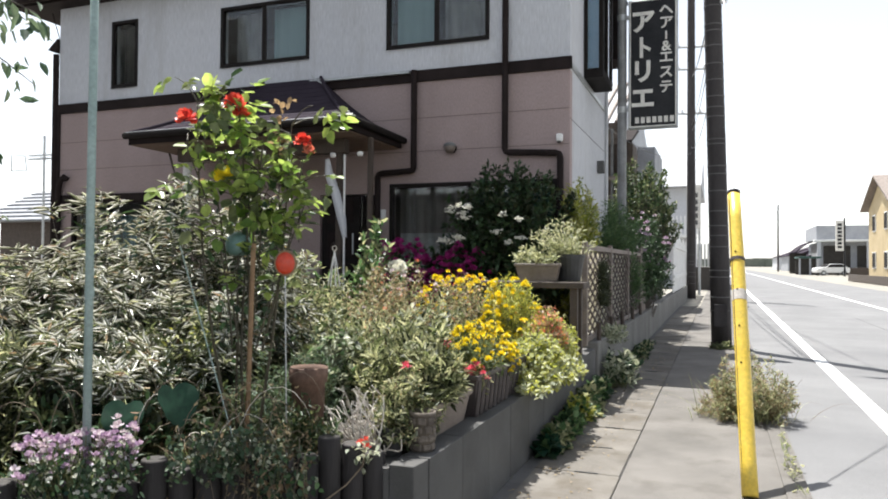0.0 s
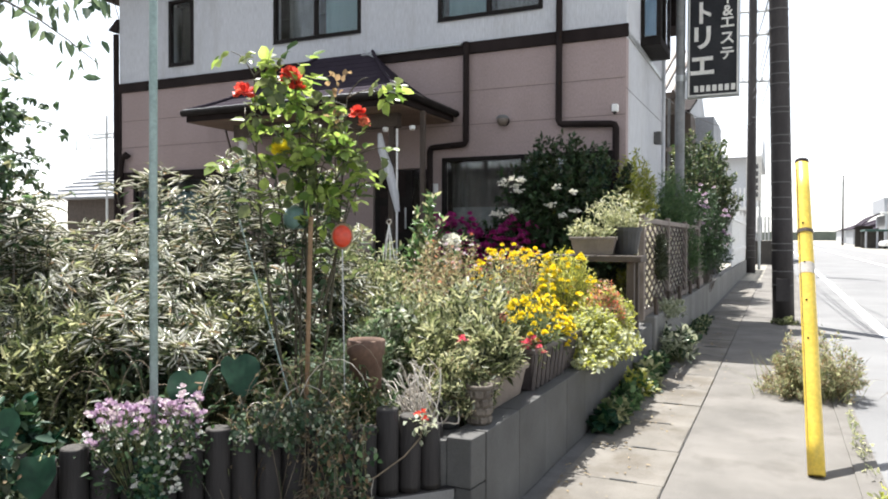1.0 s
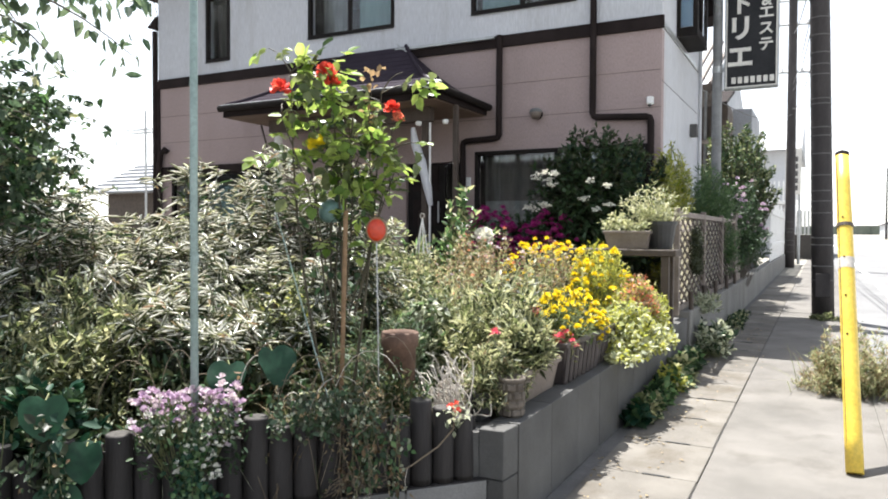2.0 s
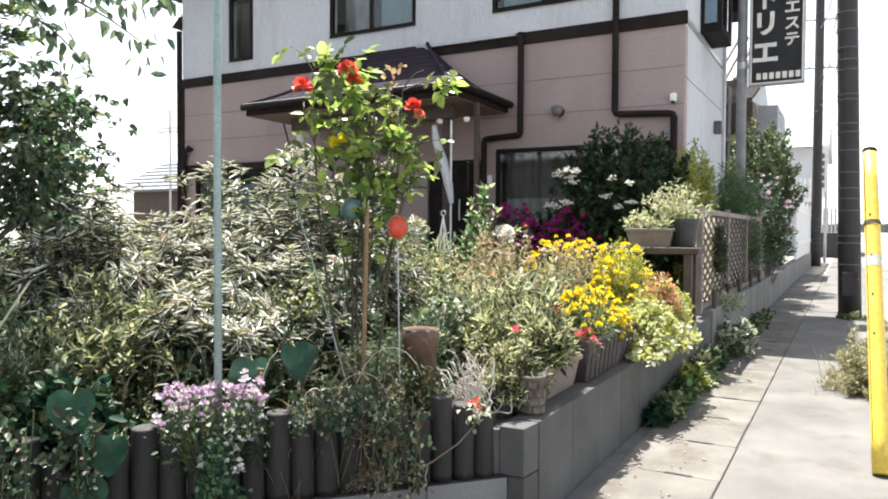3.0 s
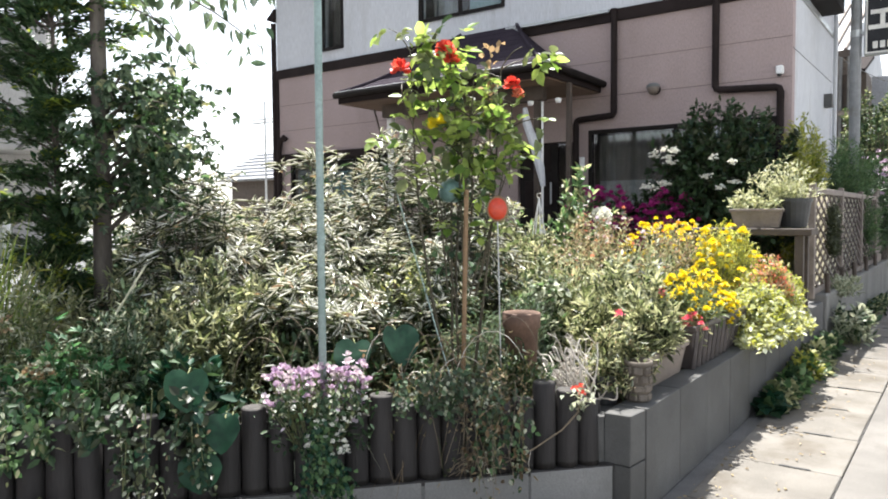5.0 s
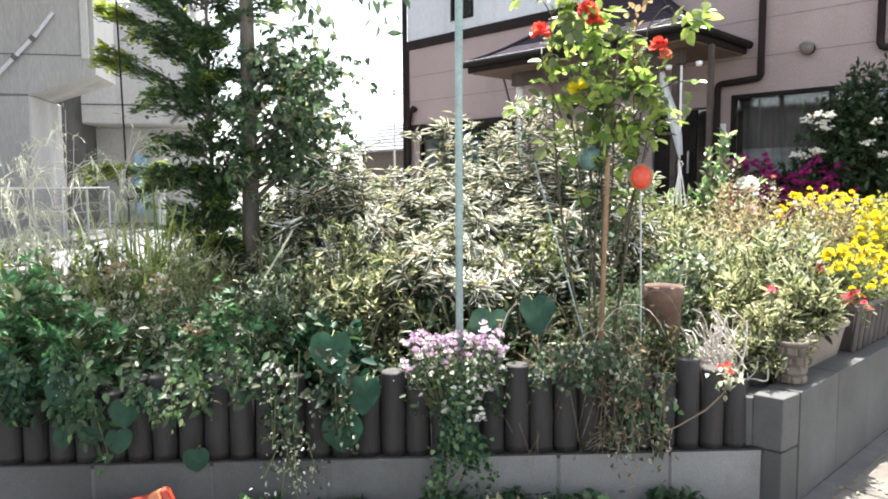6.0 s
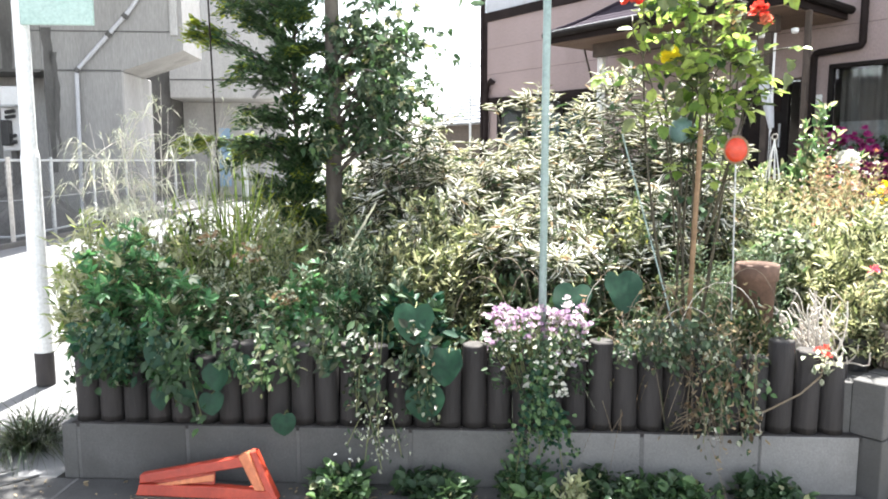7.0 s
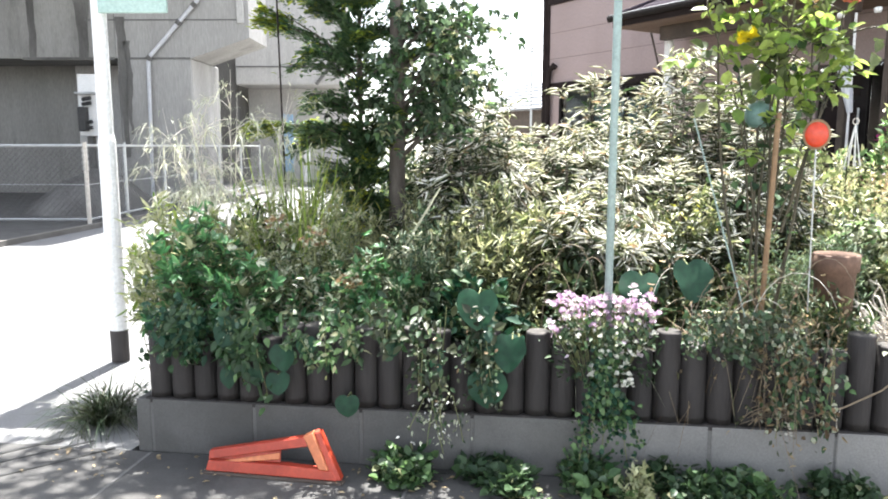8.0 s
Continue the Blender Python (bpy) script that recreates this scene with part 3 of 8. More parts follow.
wall_front = tagged(new("wall_front"), "low grey concrete block wall carrying imitation logs", "wall", kind="structure")
wall_front.matrix_world = PALISADE
part("mortar_core", box(-0.052, LEN + 0.02, 0.0065, 0.118, -0.1, 0.2035), M["mortar"], wall_front)
b_full, b_sky_lit = block_mesh(0.388, 0.205), block_mesh(0.388, 0.205, mat="block_sky_lit")
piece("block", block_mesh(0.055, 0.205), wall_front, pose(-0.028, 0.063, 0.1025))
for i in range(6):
    piece("block", b_sky_lit if i > 3 else b_full, wall_front, pose(0.204 + 0.4 * i, 0.063 + random.uniform(-0.002, 0.002), 0.1025))
piece("block", block_mesh(0.325, 0.205, mat="block_sky_lit"), wall_front, pose(2.568, 0.063, 0.1025))

wall_side = tagged(new("wall_side"), "low grey concrete panel garden wall beside the pavement", "wall", kind="structure")
part("mortar_core", box(-1.117, -1.003, 2.53, 6.66, -0.1, 0.393), M["mortar"], wall_side)
for z0, z1, d in ((-0.02, 0.204, 0.0), (0.209, 0.400, 0.004)):
    bm = prism([(-1.118 + d, 2.392 - d), (-1.012, 2.398 - d), (-1.001, 2.518), (-1.12, 2.518)], z0, z1)
    bmesh.ops.bevel(bm, geom=bm.edges[:], offset=0.003, segments=1, affect="EDGES")
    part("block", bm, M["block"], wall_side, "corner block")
# dark fill takes the place of a shaded gap beside the corner
part("corner_fill", prism([(-1.20, 2.30), (-1.115, 2.39), (-1.095, 2.60), (-1.30, 2.60), (-1.32, 2.35)], 0.2, 0.385), M["block"], wall_side, "dark fill standing in for the gap behind the corner block")
SIDE = pose(0, 0, 0, 0, 0, 90)
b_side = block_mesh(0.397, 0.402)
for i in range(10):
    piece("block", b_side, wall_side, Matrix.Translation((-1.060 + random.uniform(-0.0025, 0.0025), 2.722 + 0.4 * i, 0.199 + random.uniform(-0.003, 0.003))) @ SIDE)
tagged(part("wall_side_far", box(-1.16, -0.98, 6.70, 33.0, -0.1, 0.45, 0.01), M["oldwall"]), "old stained cast concrete wall beside the pavement", "wall", kind="structure")
tagged(part("wall_garden_left", box(-2.93, -2.81, 0, 5.4, -0.1, 0.205, 0.008), M["oldwall"]), "low stained concrete edge of the planted bed", "wall", kind="structure")
bpy.data.objects["wall_garden_left"].matrix_world = Matrix.Translation((-2.98, 0.42, 0)) @ pose(0, 0, 0, 0, 0, 62) @ Matrix.Translation((2.87, 0, 0))

apron = tagged(part("pavement_apron", box(-0.75, LEN + 0.05, -0.62, -0.004, -0.1, 0.003), M["apron"]), "dark worn concrete strip, wall-foot shade in its colour", "pavement", kind="structure")
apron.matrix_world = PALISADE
for u in (0.0, 1.0, 2.0):
    part("joint", box(u - 0.006, u + 0.006, -0.61, -0.006, 0.0032, 0.0045), M["mortar"], apron)
part("gutter_slot", box(0.83, 1.12, -0.040, -0.024, 0.0032, 0.005), M["black_plastic"], apron, "dark slot along the wall foot")

for (xa, ya), (xb, yb), w in (((-2.93, -0.40), (-2.986, 0.213), 0.009), ((-3.165, -0.16), (-3.195, 0.06), 0.011), ((-3.06, -0.45), (-3.10, 0.16), 0.006)):
    d = Vector((xb - xa, yb - ya, 0)).normalized() * w
    n = Vector((-d.y, d.x, 0))
    q = [Vector((xa, ya, 0)) - n, Vector((xa, ya, 0)) + n, Vector((xb, yb, 0)) + n, Vector((xb, yb, 0)) - n]
    tagged(part("drain_slot", prism([(v.x, v.y) for v in q], 0.0033, 0.006), M["black_plastic"]), "dark open joint between the drain covers", "drain", kind="structure")

# raised soil of the bed
tagged(part("soil", prism([(-2.90, 0.46), (-1.16, 2.44), (-1.10, 8.6), (-9.5, 8.6), (-7.6, 3.1)], -0.1, 0.33), M["soil"]), "dark garden soil filling the raised bed", "soil", kind="structure")

# ---- imitation log edging ----
log_profile = [(0.0, 0.0), (0.0415, 0.0), (0.0405, 0.10), (0.0412, 0.2), (0.0405, 0.975), (0.0385, 0.994), (0.0345, 1.0), (0.0, 1.0)]
log_mesh = mesh_of(lathe([(r, z) for r, z in log_profile], 14), M["log"], "log")
log_mesh.materials.append(M["logtop"])
for f in log_mesh.polygons:
    f.use_smooth = abs(f.normal.z) < 0.5
    if f.center.z > 0.99:
        f.material_index = 1
edging = thing("log_edging", (0, 0, 0), "row of dark brown imitation logs of uneven heights on blocks", "garden edging")
edging.matrix_world = PALISADE
TOPS = {7: 0.315, 11: 0.325, 16: 0.32, 17: 0.285, 18: 0.27, 19: 0.265, 20: 0.268, 21: 0.335, 22: 0.305, 23: 0.30, 24: 0.27, 27: 0.285, 28: 0.35, 29: 0.318, 30: 0.262}
part("footing", box(-0.02, 2.74, 0.006, 0.10, 0.19, 0.2105, 0.003), M["log"], edging, "dark ledge under the logs")
# strip added to block light leaking through slits between the logs
part("backing", box(-0.01, 2.72, 0.092, 0.102, 0.2, 0.435), M["log"], edging, "dark strip added to block light between the logs")
for i in range(31):
    h = TOPS.get(i, 0.29 + 0.03 * math.sin(i * 2.3)) - 0.022 + random.uniform(-0.006, 0.006)
    piece("log", log_mesh, edging, Matrix.Translation((0.028 + i * 0.0874, 0.052, 0.206)) @ pose(0, 0, 0, random.uniform(-1.2, 1.2), random.uniform(-1.2, 1.2), random.uniform(0, 360)) @ Matrix.Diagonal((1.05, 1.05, h, 1)))


# ---- the house ----
house = thing("house", (0, 0, 0), "two-storey house, white above and pink-beige below with dark brown trim", "house")
HX0, HX1, HY, HYB = -10.50, -1.706, 9.0, 11.9
Z_BAND0, Z_BAND1, Z_EAVE = 3.685, 3.845, 5.50
W_UP = [(-9.32, -8.80, 4.05, 5.13), (-7.13, -5.57, 4.19, 5.10), (-4.29, -2.80, 4.19, 5.10)]
W_LO = [(-10.15, -7.75, 1.05, 2.16), (-5.35, -4.47, 0.5, 2.16), (-4.22, -1.86, 0.95, 2.27)]
part("wall", holed(HX0, HX1, Z_BAND0, Z_EAVE, HY, HY + 0.16, W_UP), M["white_wall"], house, "white rendered upper wall")
part("wall", holed(HX0, HX1, 0.2, Z_BAND0, HY, HY + 0.16, W_LO), M["pink_wall"], house, "pink-beige lower wall of siding boards")
part("wall", holed(HY + 0.16, HYB, Z_BAND0, Z_EAVE, HX1 - 0.16, HX1, [(9.99, 10.95, 4.0, 5.3)], "x"), M["white_wall"], house, "white wall towards the road")
part("wall", holed(HY + 0.16, HYB, 0.2, Z_BAND0, HX1 - 0.16, HX1, [], "x"), M["white_wall"], house, "pale lower wall towards the road")
part("wall", box(HX0, HX0 + 0.16, HY + 0.16, HYB, 0.2, Z_EAVE), M["white_wall"], house)
part("wall", box(HX0, HX1, HYB, HYB + 0.16, 0.2, Z_EAVE), M["white_wall"], house)
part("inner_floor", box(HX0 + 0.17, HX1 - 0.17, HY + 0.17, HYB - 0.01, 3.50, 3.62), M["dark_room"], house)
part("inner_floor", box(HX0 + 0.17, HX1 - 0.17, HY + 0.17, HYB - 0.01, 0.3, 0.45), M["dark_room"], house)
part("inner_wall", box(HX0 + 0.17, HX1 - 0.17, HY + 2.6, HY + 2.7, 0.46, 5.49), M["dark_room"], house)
# thin board joints across the siding
for z in (3.18, 2.72):
    part("board_joint", box(HX0 + 0.01, HX1 - 0.01, HY - 0.003, HY, z, z + 0.009), M["pink_joint"], house)
part("band", box(HX0 - 0.03, HX1 + 0.03, HY - 0.035, HY + 0.01, Z_BAND0, Z_BAND1, 0.006), M["trim"], house, "dark brown band between the storeys")
part("band", box(HX1 - 0.01, HX1 + 0.025, HY + 0.01, HYB, Z_BAND0 + 0.02, Z_BAND0 + 0.09, 0.004), M["grey_metal"], house, "thin grey flashing on the road side")
part("plinth_band", box(HX0 - 0.02, -7.35, HY - 0.05, HY - 0.002, 2.16, 2.29, 0.006), M["trim"], house)
part("corner_board", box(HX0 - 0.025, HX0 + 0.05, HY - 0.03, HY - 0.002, 0.3, Z_BAND0, 0.004), M["trim"], house)
part("base_board", box(HX0, HX1, HY - 0.02, HY - 0.004, 0.2, 0.95), M["trim"], house, "dark brown skirting of the ground floor")

# eaves and roof
roof = bmesh.new()
prism([(HX0 - 0.75, HY - 0.30), (HX1 + 0.30, HY - 0.30), (HX1 + 0.30, HYB + 0.4), (HX0 - 0.75, HYB + 0.4)], 5.50, 5.60, roof)
part("soffit", roof, M["trim"], house, "dark brown boarded eaves")
roof = bmesh.new()
q = [roof.verts.new(v) for v in ((HX0 - 0.8, HY - 0.36, 5.61), (HX1 + 0.34, HY - 0.36, 5.61), (HX1 + 0.34, HYB + 0.5, 5.61), (HX0 - 0.8, HYB + 0.5, 5.61), (HX0 + 3.2, 10.4, 6.5), (HX1 - 3.4, 10.4, 6.5))]
for f in ((0, 1, 5, 4), (1, 2, 5), (2, 3, 4, 5), (3, 0, 4), (0, 3, 2, 1)):
    roof.faces.new([q[i] for i in f])
part("roof", roof, M["rooftile"], house, "dark hipped roof")
part("gutter_pipe", tube([(HX0 - 0.78, HY - 0.38, 5.57), (HX1 + 0.32, HY - 0.38, 5.56)], 0.055, 8), M["trim"], house)


def house_window(x0, x1, z0, z1, sashes=2, y=HY, curtain=None, blind=None, label="dark bronze sliding window"):
    w = new("window")
    w.parent = house
    tagged(w, label)
    fr = bmesh.new()
    t = 0.042
    for b in ((x0 - 0.012, x1 + 0.012, z1 - t, z1 + 0.012), (x0 - 0.012, x1 + 0.012, z0 - 0.012, z0 + t), (x0 - 0.012, x0 + t, z0 + t, z1 - t), (x1 - t, x1 + 0.012, z0 + t, z1 - t)):
        box(b[0], b[1], y - 0.022, y + 0.06, b[2], b[3], 0.004, fr)
    part("frame", fr, M["frame"], w)
    xs = np.linspace(x0 + t, x1 - t, sashes + 1)
    for k in range(sashes):
        off = 0.0 if k % 2 else 0.03
        if k:
            part("stile", box(xs[k] - 0.035, xs[k] + 0.035, y - 0.012, y + 0.035, z0 + t, z1 - t, 0.003), M["frame"], w)
        g = part("pane", box(xs[k] + 0.002, xs[k + 1] - 0.002, y + 0.002 + off * 0.6, y + 0.008 + off * 0.6, z0 + t, z1 - t), M["glass"], w)
        g.visible_shadow = False
    part("sill", box(x0 - 0.015, x1 + 0.015, y - 0.035, y - 0.023, z0 - 0.022, z0 - 0.012, 0.002), M["frame"], w)
    for mat, a, b, c, d in ((curtain or ()) and [curtain] or []):
        wavy("curtain", a, b, c, d, y + 0.22, M[mat], w)
    for mat, a, b, c, d in ((blind or ()) and [blind] or []):
        wavy("curtain", a, b, c, d, y + 0.2, M[mat], w, 0.004)
    return w


def wavy(name, x0, x1, z0, z1, y, material, parent, amp=0.03):
    bm = bmesh.new()
    n = max(12, int((x1 - x0) / 0.025))
    rows = []
    for z in (z0, z1):
        rows.append([bm.verts.new((x0 + (x1 - x0) * k / n, y + amp * math.sin(k * 1.05 + 0.6 * math.sin(k * 0.37)), z)) for k in range(n + 1)])
    back = [[bm.verts.new(v.co + Vector((0, 0.004, 0))) for v in r] for r in rows]
    for r, flip in ((rows, False), (back, True)):
        for k in range(n):
            f = (r[0][k], r[0][k + 1], r[1][k + 1], r[1][k])
            bm.faces.new(f[::-1] if flip else f)
    return part(name, bm, material, parent, smooth=True)


# dark sheet behind the narrow pane stands in for an unlit room
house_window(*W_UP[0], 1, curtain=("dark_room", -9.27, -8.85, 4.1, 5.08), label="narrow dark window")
house_window(*W_UP[1], 2, curtain=("curtain", -7.0, -6.45, 4.25, 5.05), blind=("teal_curtain", -6.3, -5.63, 4.25, 5.05))
house_window(*W_UP[2], 2, curtain=("curtain", -3.5, -2.86, 4.25, 5.05), blind=("teal_curtain", -4.22, -3.6, 4.25, 5.05))
# teal sheet behind this wide window paints a reflection in the glass
house_window(*W_LO[0], 3, curtain=("teal_curtain", -9.6, -8.2, 1.1, 1.95), label="wide dark ground-floor window")
# brown-grey sheet behind the left pane sets its tone
shop_window = house_window(*W_LO[2], 2, curtain=("brown_sheet", -4.17, -3.02, 1.0, 2.22), blind=("teal_dark", -2.98, -1.95, 1.55, 2.22), label="wide dim shop window half covered by a lace curtain")
wavy("lace_curtain", -4.12, -3.1, 1.02, 1.60, HY + 0.13, M["lace"], shop_window, 0.012)
wavy("lace_curtain", -2.95, -2.45, 1.02, 1.62, HY + 0.13, M["lace"], shop_window, 0.012)

# entrance: dark door, side light and plate
door = new("door")
door.parent = house
part("leaf", box(-5.33, -4.72, HY + 0.03, HY + 0.08, 0.5, 2.14, 0.006), M["frame"], door, "dark panelled entrance door")
for z in (0.75, 1.25, 1.75):
    part("panel", box(-5.24, -4.82, HY + 0.018, HY + 0.029, z, z + 0.38, 0.006), M["trim"], door)
part("handle", tube([(-4.80, HY - 0.02, 1.3), (-4.80, HY - 0.02, 1.6)], 0.014, 8), M["grey_metal"], door, "steel bar handle")
part("side_light", box(-4.70, -4.49, HY + 0.04, HY + 0.05, 0.5, 2.14), M["glass"], door)
part("mail_plate", box(-4.36, -4.29, HY - 0.03, HY - 0.003, 1.80, 1.93, 0.004), M["white_metal"], house, "small white bell plate beside the door")

# porch roof on posts
porch = new("porch")
porch.parent = house
tagged(porch, "projecting porch with a dark hipped roof and brown soffit")
PX0, PX1, PY = -7.46, -4.06, 7.50
RX0, RX1, EAVE, RIDGE = -6.30, -5.33, 2.925, 3.86
ROWS = 12


def flare(f):
    """Height of the flared roof at the share f of the way up from the eave."""
    return EAVE + (RIDGE - EAVE) * (0.62 * f + 0.38 * f * f)


bm = bmesh.new()
rings = []
for k in range(ROWS + 1):
    f = k / ROWS
    x0, x1, y, z = PX0 + (RX0 - PX0) * f, PX1 + (RX1 - PX1) * f, PY + (HY - 0.04 - PY) * f, flare(f)
    rings.append([bm.verts.new(p) for p in ((x0, HY - 0.04, z), (x0, y, z), (x1, y, z), (x1, HY - 0.04, z))])
for a, b in zip(rings, rings[1:]):
    for k in range(3):
        bm.faces.new([a[k], a[k + 1], b[k + 1], b[k]] if b is not rings[-1] or k == 1 else list(dict.fromkeys([a[k], a[k + 1], b[k + 1], b[k]])))
bm.faces.new(rings[0][::-1])
bmesh.ops.remove_doubles(bm, verts=bm.verts[:], dist=1e-4)
part("roof", bm, M["rooftile"], porch, "dark purplish flared roof")
# overlapping shingle courses on the front slope
for k in range(1, ROWS):
    f0 = k / ROWS
    y, z = PY + (HY - 0.04 - PY) * f0, flare(f0)
    part("shingle", box(PX0 + (RX0 - PX0) * f0, PX1 + (RX1 - PX1) * f0, y - 0.004, y + 0.010, z - 0.001, z + 0.003), M["rooftile"], porch)
for xa, xb in ((PX1, RX1), (PX0, RX0)):
    part("hip_cap", tube([(xa + (xb - xa) * k / 8, PY + (HY - 0.05 - PY) * k / 8, flare(k / 8) + 0.012) for k in range(9)], 0.026, 8), M["rooftile"], porch)
part("fascia", box(PX0, PX1, PY - 0.02, PY + 0.005, 2.77, 2.915, 0.004), M["trim"], porch)
part("fascia", box(PX1 - 0.005, PX1 + 0.02, PY + 0.006, HY - 0.04, 2.77, 2.915, 0.004), M["trim"], porch)
part("fascia", box(PX0 - 0.02, PX0 + 0.005, PY + 0.006, HY - 0.04, 2.77, 2.915, 0.004), M["trim"], porch)
part("rain_gutter", tube([(PX0 - 0.03, PY - 0.06, 2.885), (PX1 + 0.04, PY - 0.06, 2.895)], 0.048, 10), M["frame"], porch)
part("rain_gutter", tube([(PX1 + 0.06, PY - 0.05, 2.895), (PX1 + 0.06, HY - 0.05, 2.875)], 0.048, 10), M["frame"], porch)
part("gutter_edge", tube([(PX0 + 0.02, PY - 0.092, 2.923), (PX1 + 0.04, PY - 0.092, 2.933)], 0.006, 6), M["grey_metal"], porch, "bright metal lip of the gutter")
part("gutter_end", box(PX1 - 0.06, PX1 + 0.09, PY - 0.10, PY - 0.02, 2.925, 2.945, 0.006), M["grey_metal"], porch, "pale metal corner cap of the gutter")
part("soffit", box(PX0 + 0.02, PX1 - 0.02, PY + 0.01, HY - 0.04, 2.76, 2.778), M["soffit"], porch, "brown boarded soffit")
part("beam", box(PX0 + 0.45, PX1 - 0.30, PY + 0.42, PY + 0.54, 2.58, 2.76, 0.008), M["wood_dark"], porch, "dark brown porch beam")
part("post", tube([(-7.02, 8.14, 0.3), (-7.02, 8.14, 2.76)], 0.06, 12), M["white_metal"], porch, "pale round porch post")
part("post", box(-4.50, -4.42, 7.94, 8.02, 0.3, 2.58, 0.008), M["wood_dark"], porch, "dark brown porch post")
part("post", box(-4.05, -3.99, 7.94, 8.00, 0.3, 2.76, 0.006), M["wood_dark"], porch, "dark brown porch post")
part("rod", tube([(-4.35, 7.90, 0.3), (-4.35, 7.90, 2.55)], 0.014, 8), M["white_metal"], porch, "thin white pole")
part("hanging_cloth", tube([(-4.60, 7.90, 2.50), (-4.57, 7.90, 2.30), (-4.47, 7.90, 2.05), (-4.38, 7.90, 1.72), (-4.34, 7.90, 1.50)], [0.03, 0.055, 0.06, 0.055, 0.03], 9), M["white_wall"], porch, "pale cloth hanging in folds beside the post")
for x in (-4.46, -4.08):
    part("down_light", lathe([(0.0, -0.03), (0.03, -0.026), (0.04, 0.0), (0.036, 0.026), (0.0, 0.035)], 14, at=(x, 7.80, 2.53)), M["white_metal"], porch, "small white lamp under the porch beam", True)
part("prop_stick", tube([(-7.40, 8.2, 2.76), (-7.22, 8.2, 2.22)], 0.014, 6), M["wood_dark"], porch, "thin dark stick leaning under the eave")
part("flashing", box(-5.5, -3.92, HY - 0.09, HY - 0.036, 3.80, 3.84, 0.004), M["grey_metal"], house, "grey metal flashing over the porch roof")
part("cable", tube([(-5.45, HY - 0.1, 3.90), (-5.40, HY - 0.12, 3.84), (-5.22, HY - 0.2, 3.74), (-4.95, HY - 0.45, 3.52), (-4.55, HY - 0.90, 3.22), (-4.10, PY + 0.05, 3.0)], 0.009, 6), M["grey_metal"], house, "pale cable lying on the porch hip")


def pipe(points, r=0.042):
    return part("downpipe", tube(points, r, 10), M["trim"], house, "dark brown downpipe")


pipe([(-2.55, HY - 0.06, 5.5), (-2.55, HY - 0.06, 2.69), (-2.53, HY - 0.06, 2.655), (-2.50, HY - 0.06, 2.64), (-1.87, HY - 0.06, 2.605), (-1.83, HY - 0.06, 2.59), (-1.815, HY - 0.06, 2.55), (-1.815, HY - 0.06, 0.5)])
pipe([(-3.85, HY - 0.06, 3.84), (-3.85, HY - 0.06, 2.49), (-3.87, HY - 0.06, 2.46), (-3.90, HY - 0.06, 2.45), (-4.34, HY - 0.06, 2.43), (-4.38, HY - 0.06, 2.415), (-4.395, HY - 0.06, 2.38), (-4.395, HY - 0.06, 0.5)])
pipe([(-10.22, HY - 0.06, 2.55), (-10.26, HY - 0.08, 2.6), (-10.36, HY - 0.08, 2.52), (-10.40, HY - 0.08, 2.35), (-10.40, HY - 0.08, 0.5)], 0.05)
pipe([(-10.56, HY - 0.02, 4.72), (-10.56, HY - 0.02, 0.5)], 0.05)
part("side_hood", prism([(HX0 - 0.22, 4.80), (HX0, 4.98), (HX0, 4.80), (HX0 - 0.05, 4.74)], HY - 0.06, HY + 0.8, axis="y"), M["trim"], house, "small dark hood on the side wall")
part("stay_wire", tube([(HX0 - 0.30, HY + 0.1, 5.49), (HX0 - 0.08, HY + 0.1, 4.9)], 0.008, 5), M["trim"], house)

lamp = thing("wall_lamp", (-3.31, HY - 0.004, 2.74), "round frosted wall lamp on the pink wall", "lamp")
part("base", tube([(0, 0, 0), (0, -0.035, 0)], 0.07, 18), M["trim"], lamp)
part("shade", lathe([(0.0, -0.08), (0.045, -0.07), (0.072, -0.025), (0.080, 0.015), (0.068, 0.038), (0.0, 0.042)], 20, at=(0, -0.085, 0.0)), M["planter_tan"], lamp, "tan frosted bowl", True)
part("cap", lathe([(0.084, 0.012), (0.080, 0.045), (0.046, 0.066), (0.0, 0.07)], 20, at=(0, -0.085, 0.0)), M["curtain"], lamp, "grey dome", True)
sens = thing("sensor_box", (-1.83, HY - 0.004, 2.80), "small white sensor box on the wall", "sensor")
part("case", box(-0.04, 0.04, -0.07, 0, -0.05, 0.05, 0.012), M["white_metal"], sens)
part("eye", lathe([(0.0, -0.03), (0.02, -0.02), (0.025, 0.0)], 12, at=(0, -0.06, -0.05)), M["black_plastic"], sens)

# bay window on the road side
bay = new("bay_window")
bay.parent = house
tagged(bay, "dark framed bay window projecting over the pavement side")
bx0, bx1, by0, by1, bz0, bz1 = HX1, HX1 + 0.27, 9.99, 10.95, 3.93, 5.35
fr = bmesh.new()
for b in ((bx0, bx1, by0, by1, bz0 - 0.12, bz0), (bx0, bx1, by0, by1, bz1, bz1 + 0.1), (bx1 - 0.06, bx1, by0, by0 + 0.06, bz0, bz1), (bx1 - 0.06, bx1, by1 - 0.06, by1, bz0, bz1), (bx0, bx0 + 0.05, by0, by0 + 0.05, bz0, bz1), (bx0, bx0 + 0.05, by1 - 0.05, by1, bz0, bz1), (bx1 - 0.05, bx1, (by0 + by1) / 2 - 0.03, (by0 + by1) / 2 + 0.03, bz0, bz1)):
    box(*b, 0.004, fr)
part("frame", fr, M["frame"], bay)
part("pane", box(bx0 + 0.051, bx1 - 0.061, by0 + 0.02, by0 + 0.026, bz0, bz1), M["glass"], bay)
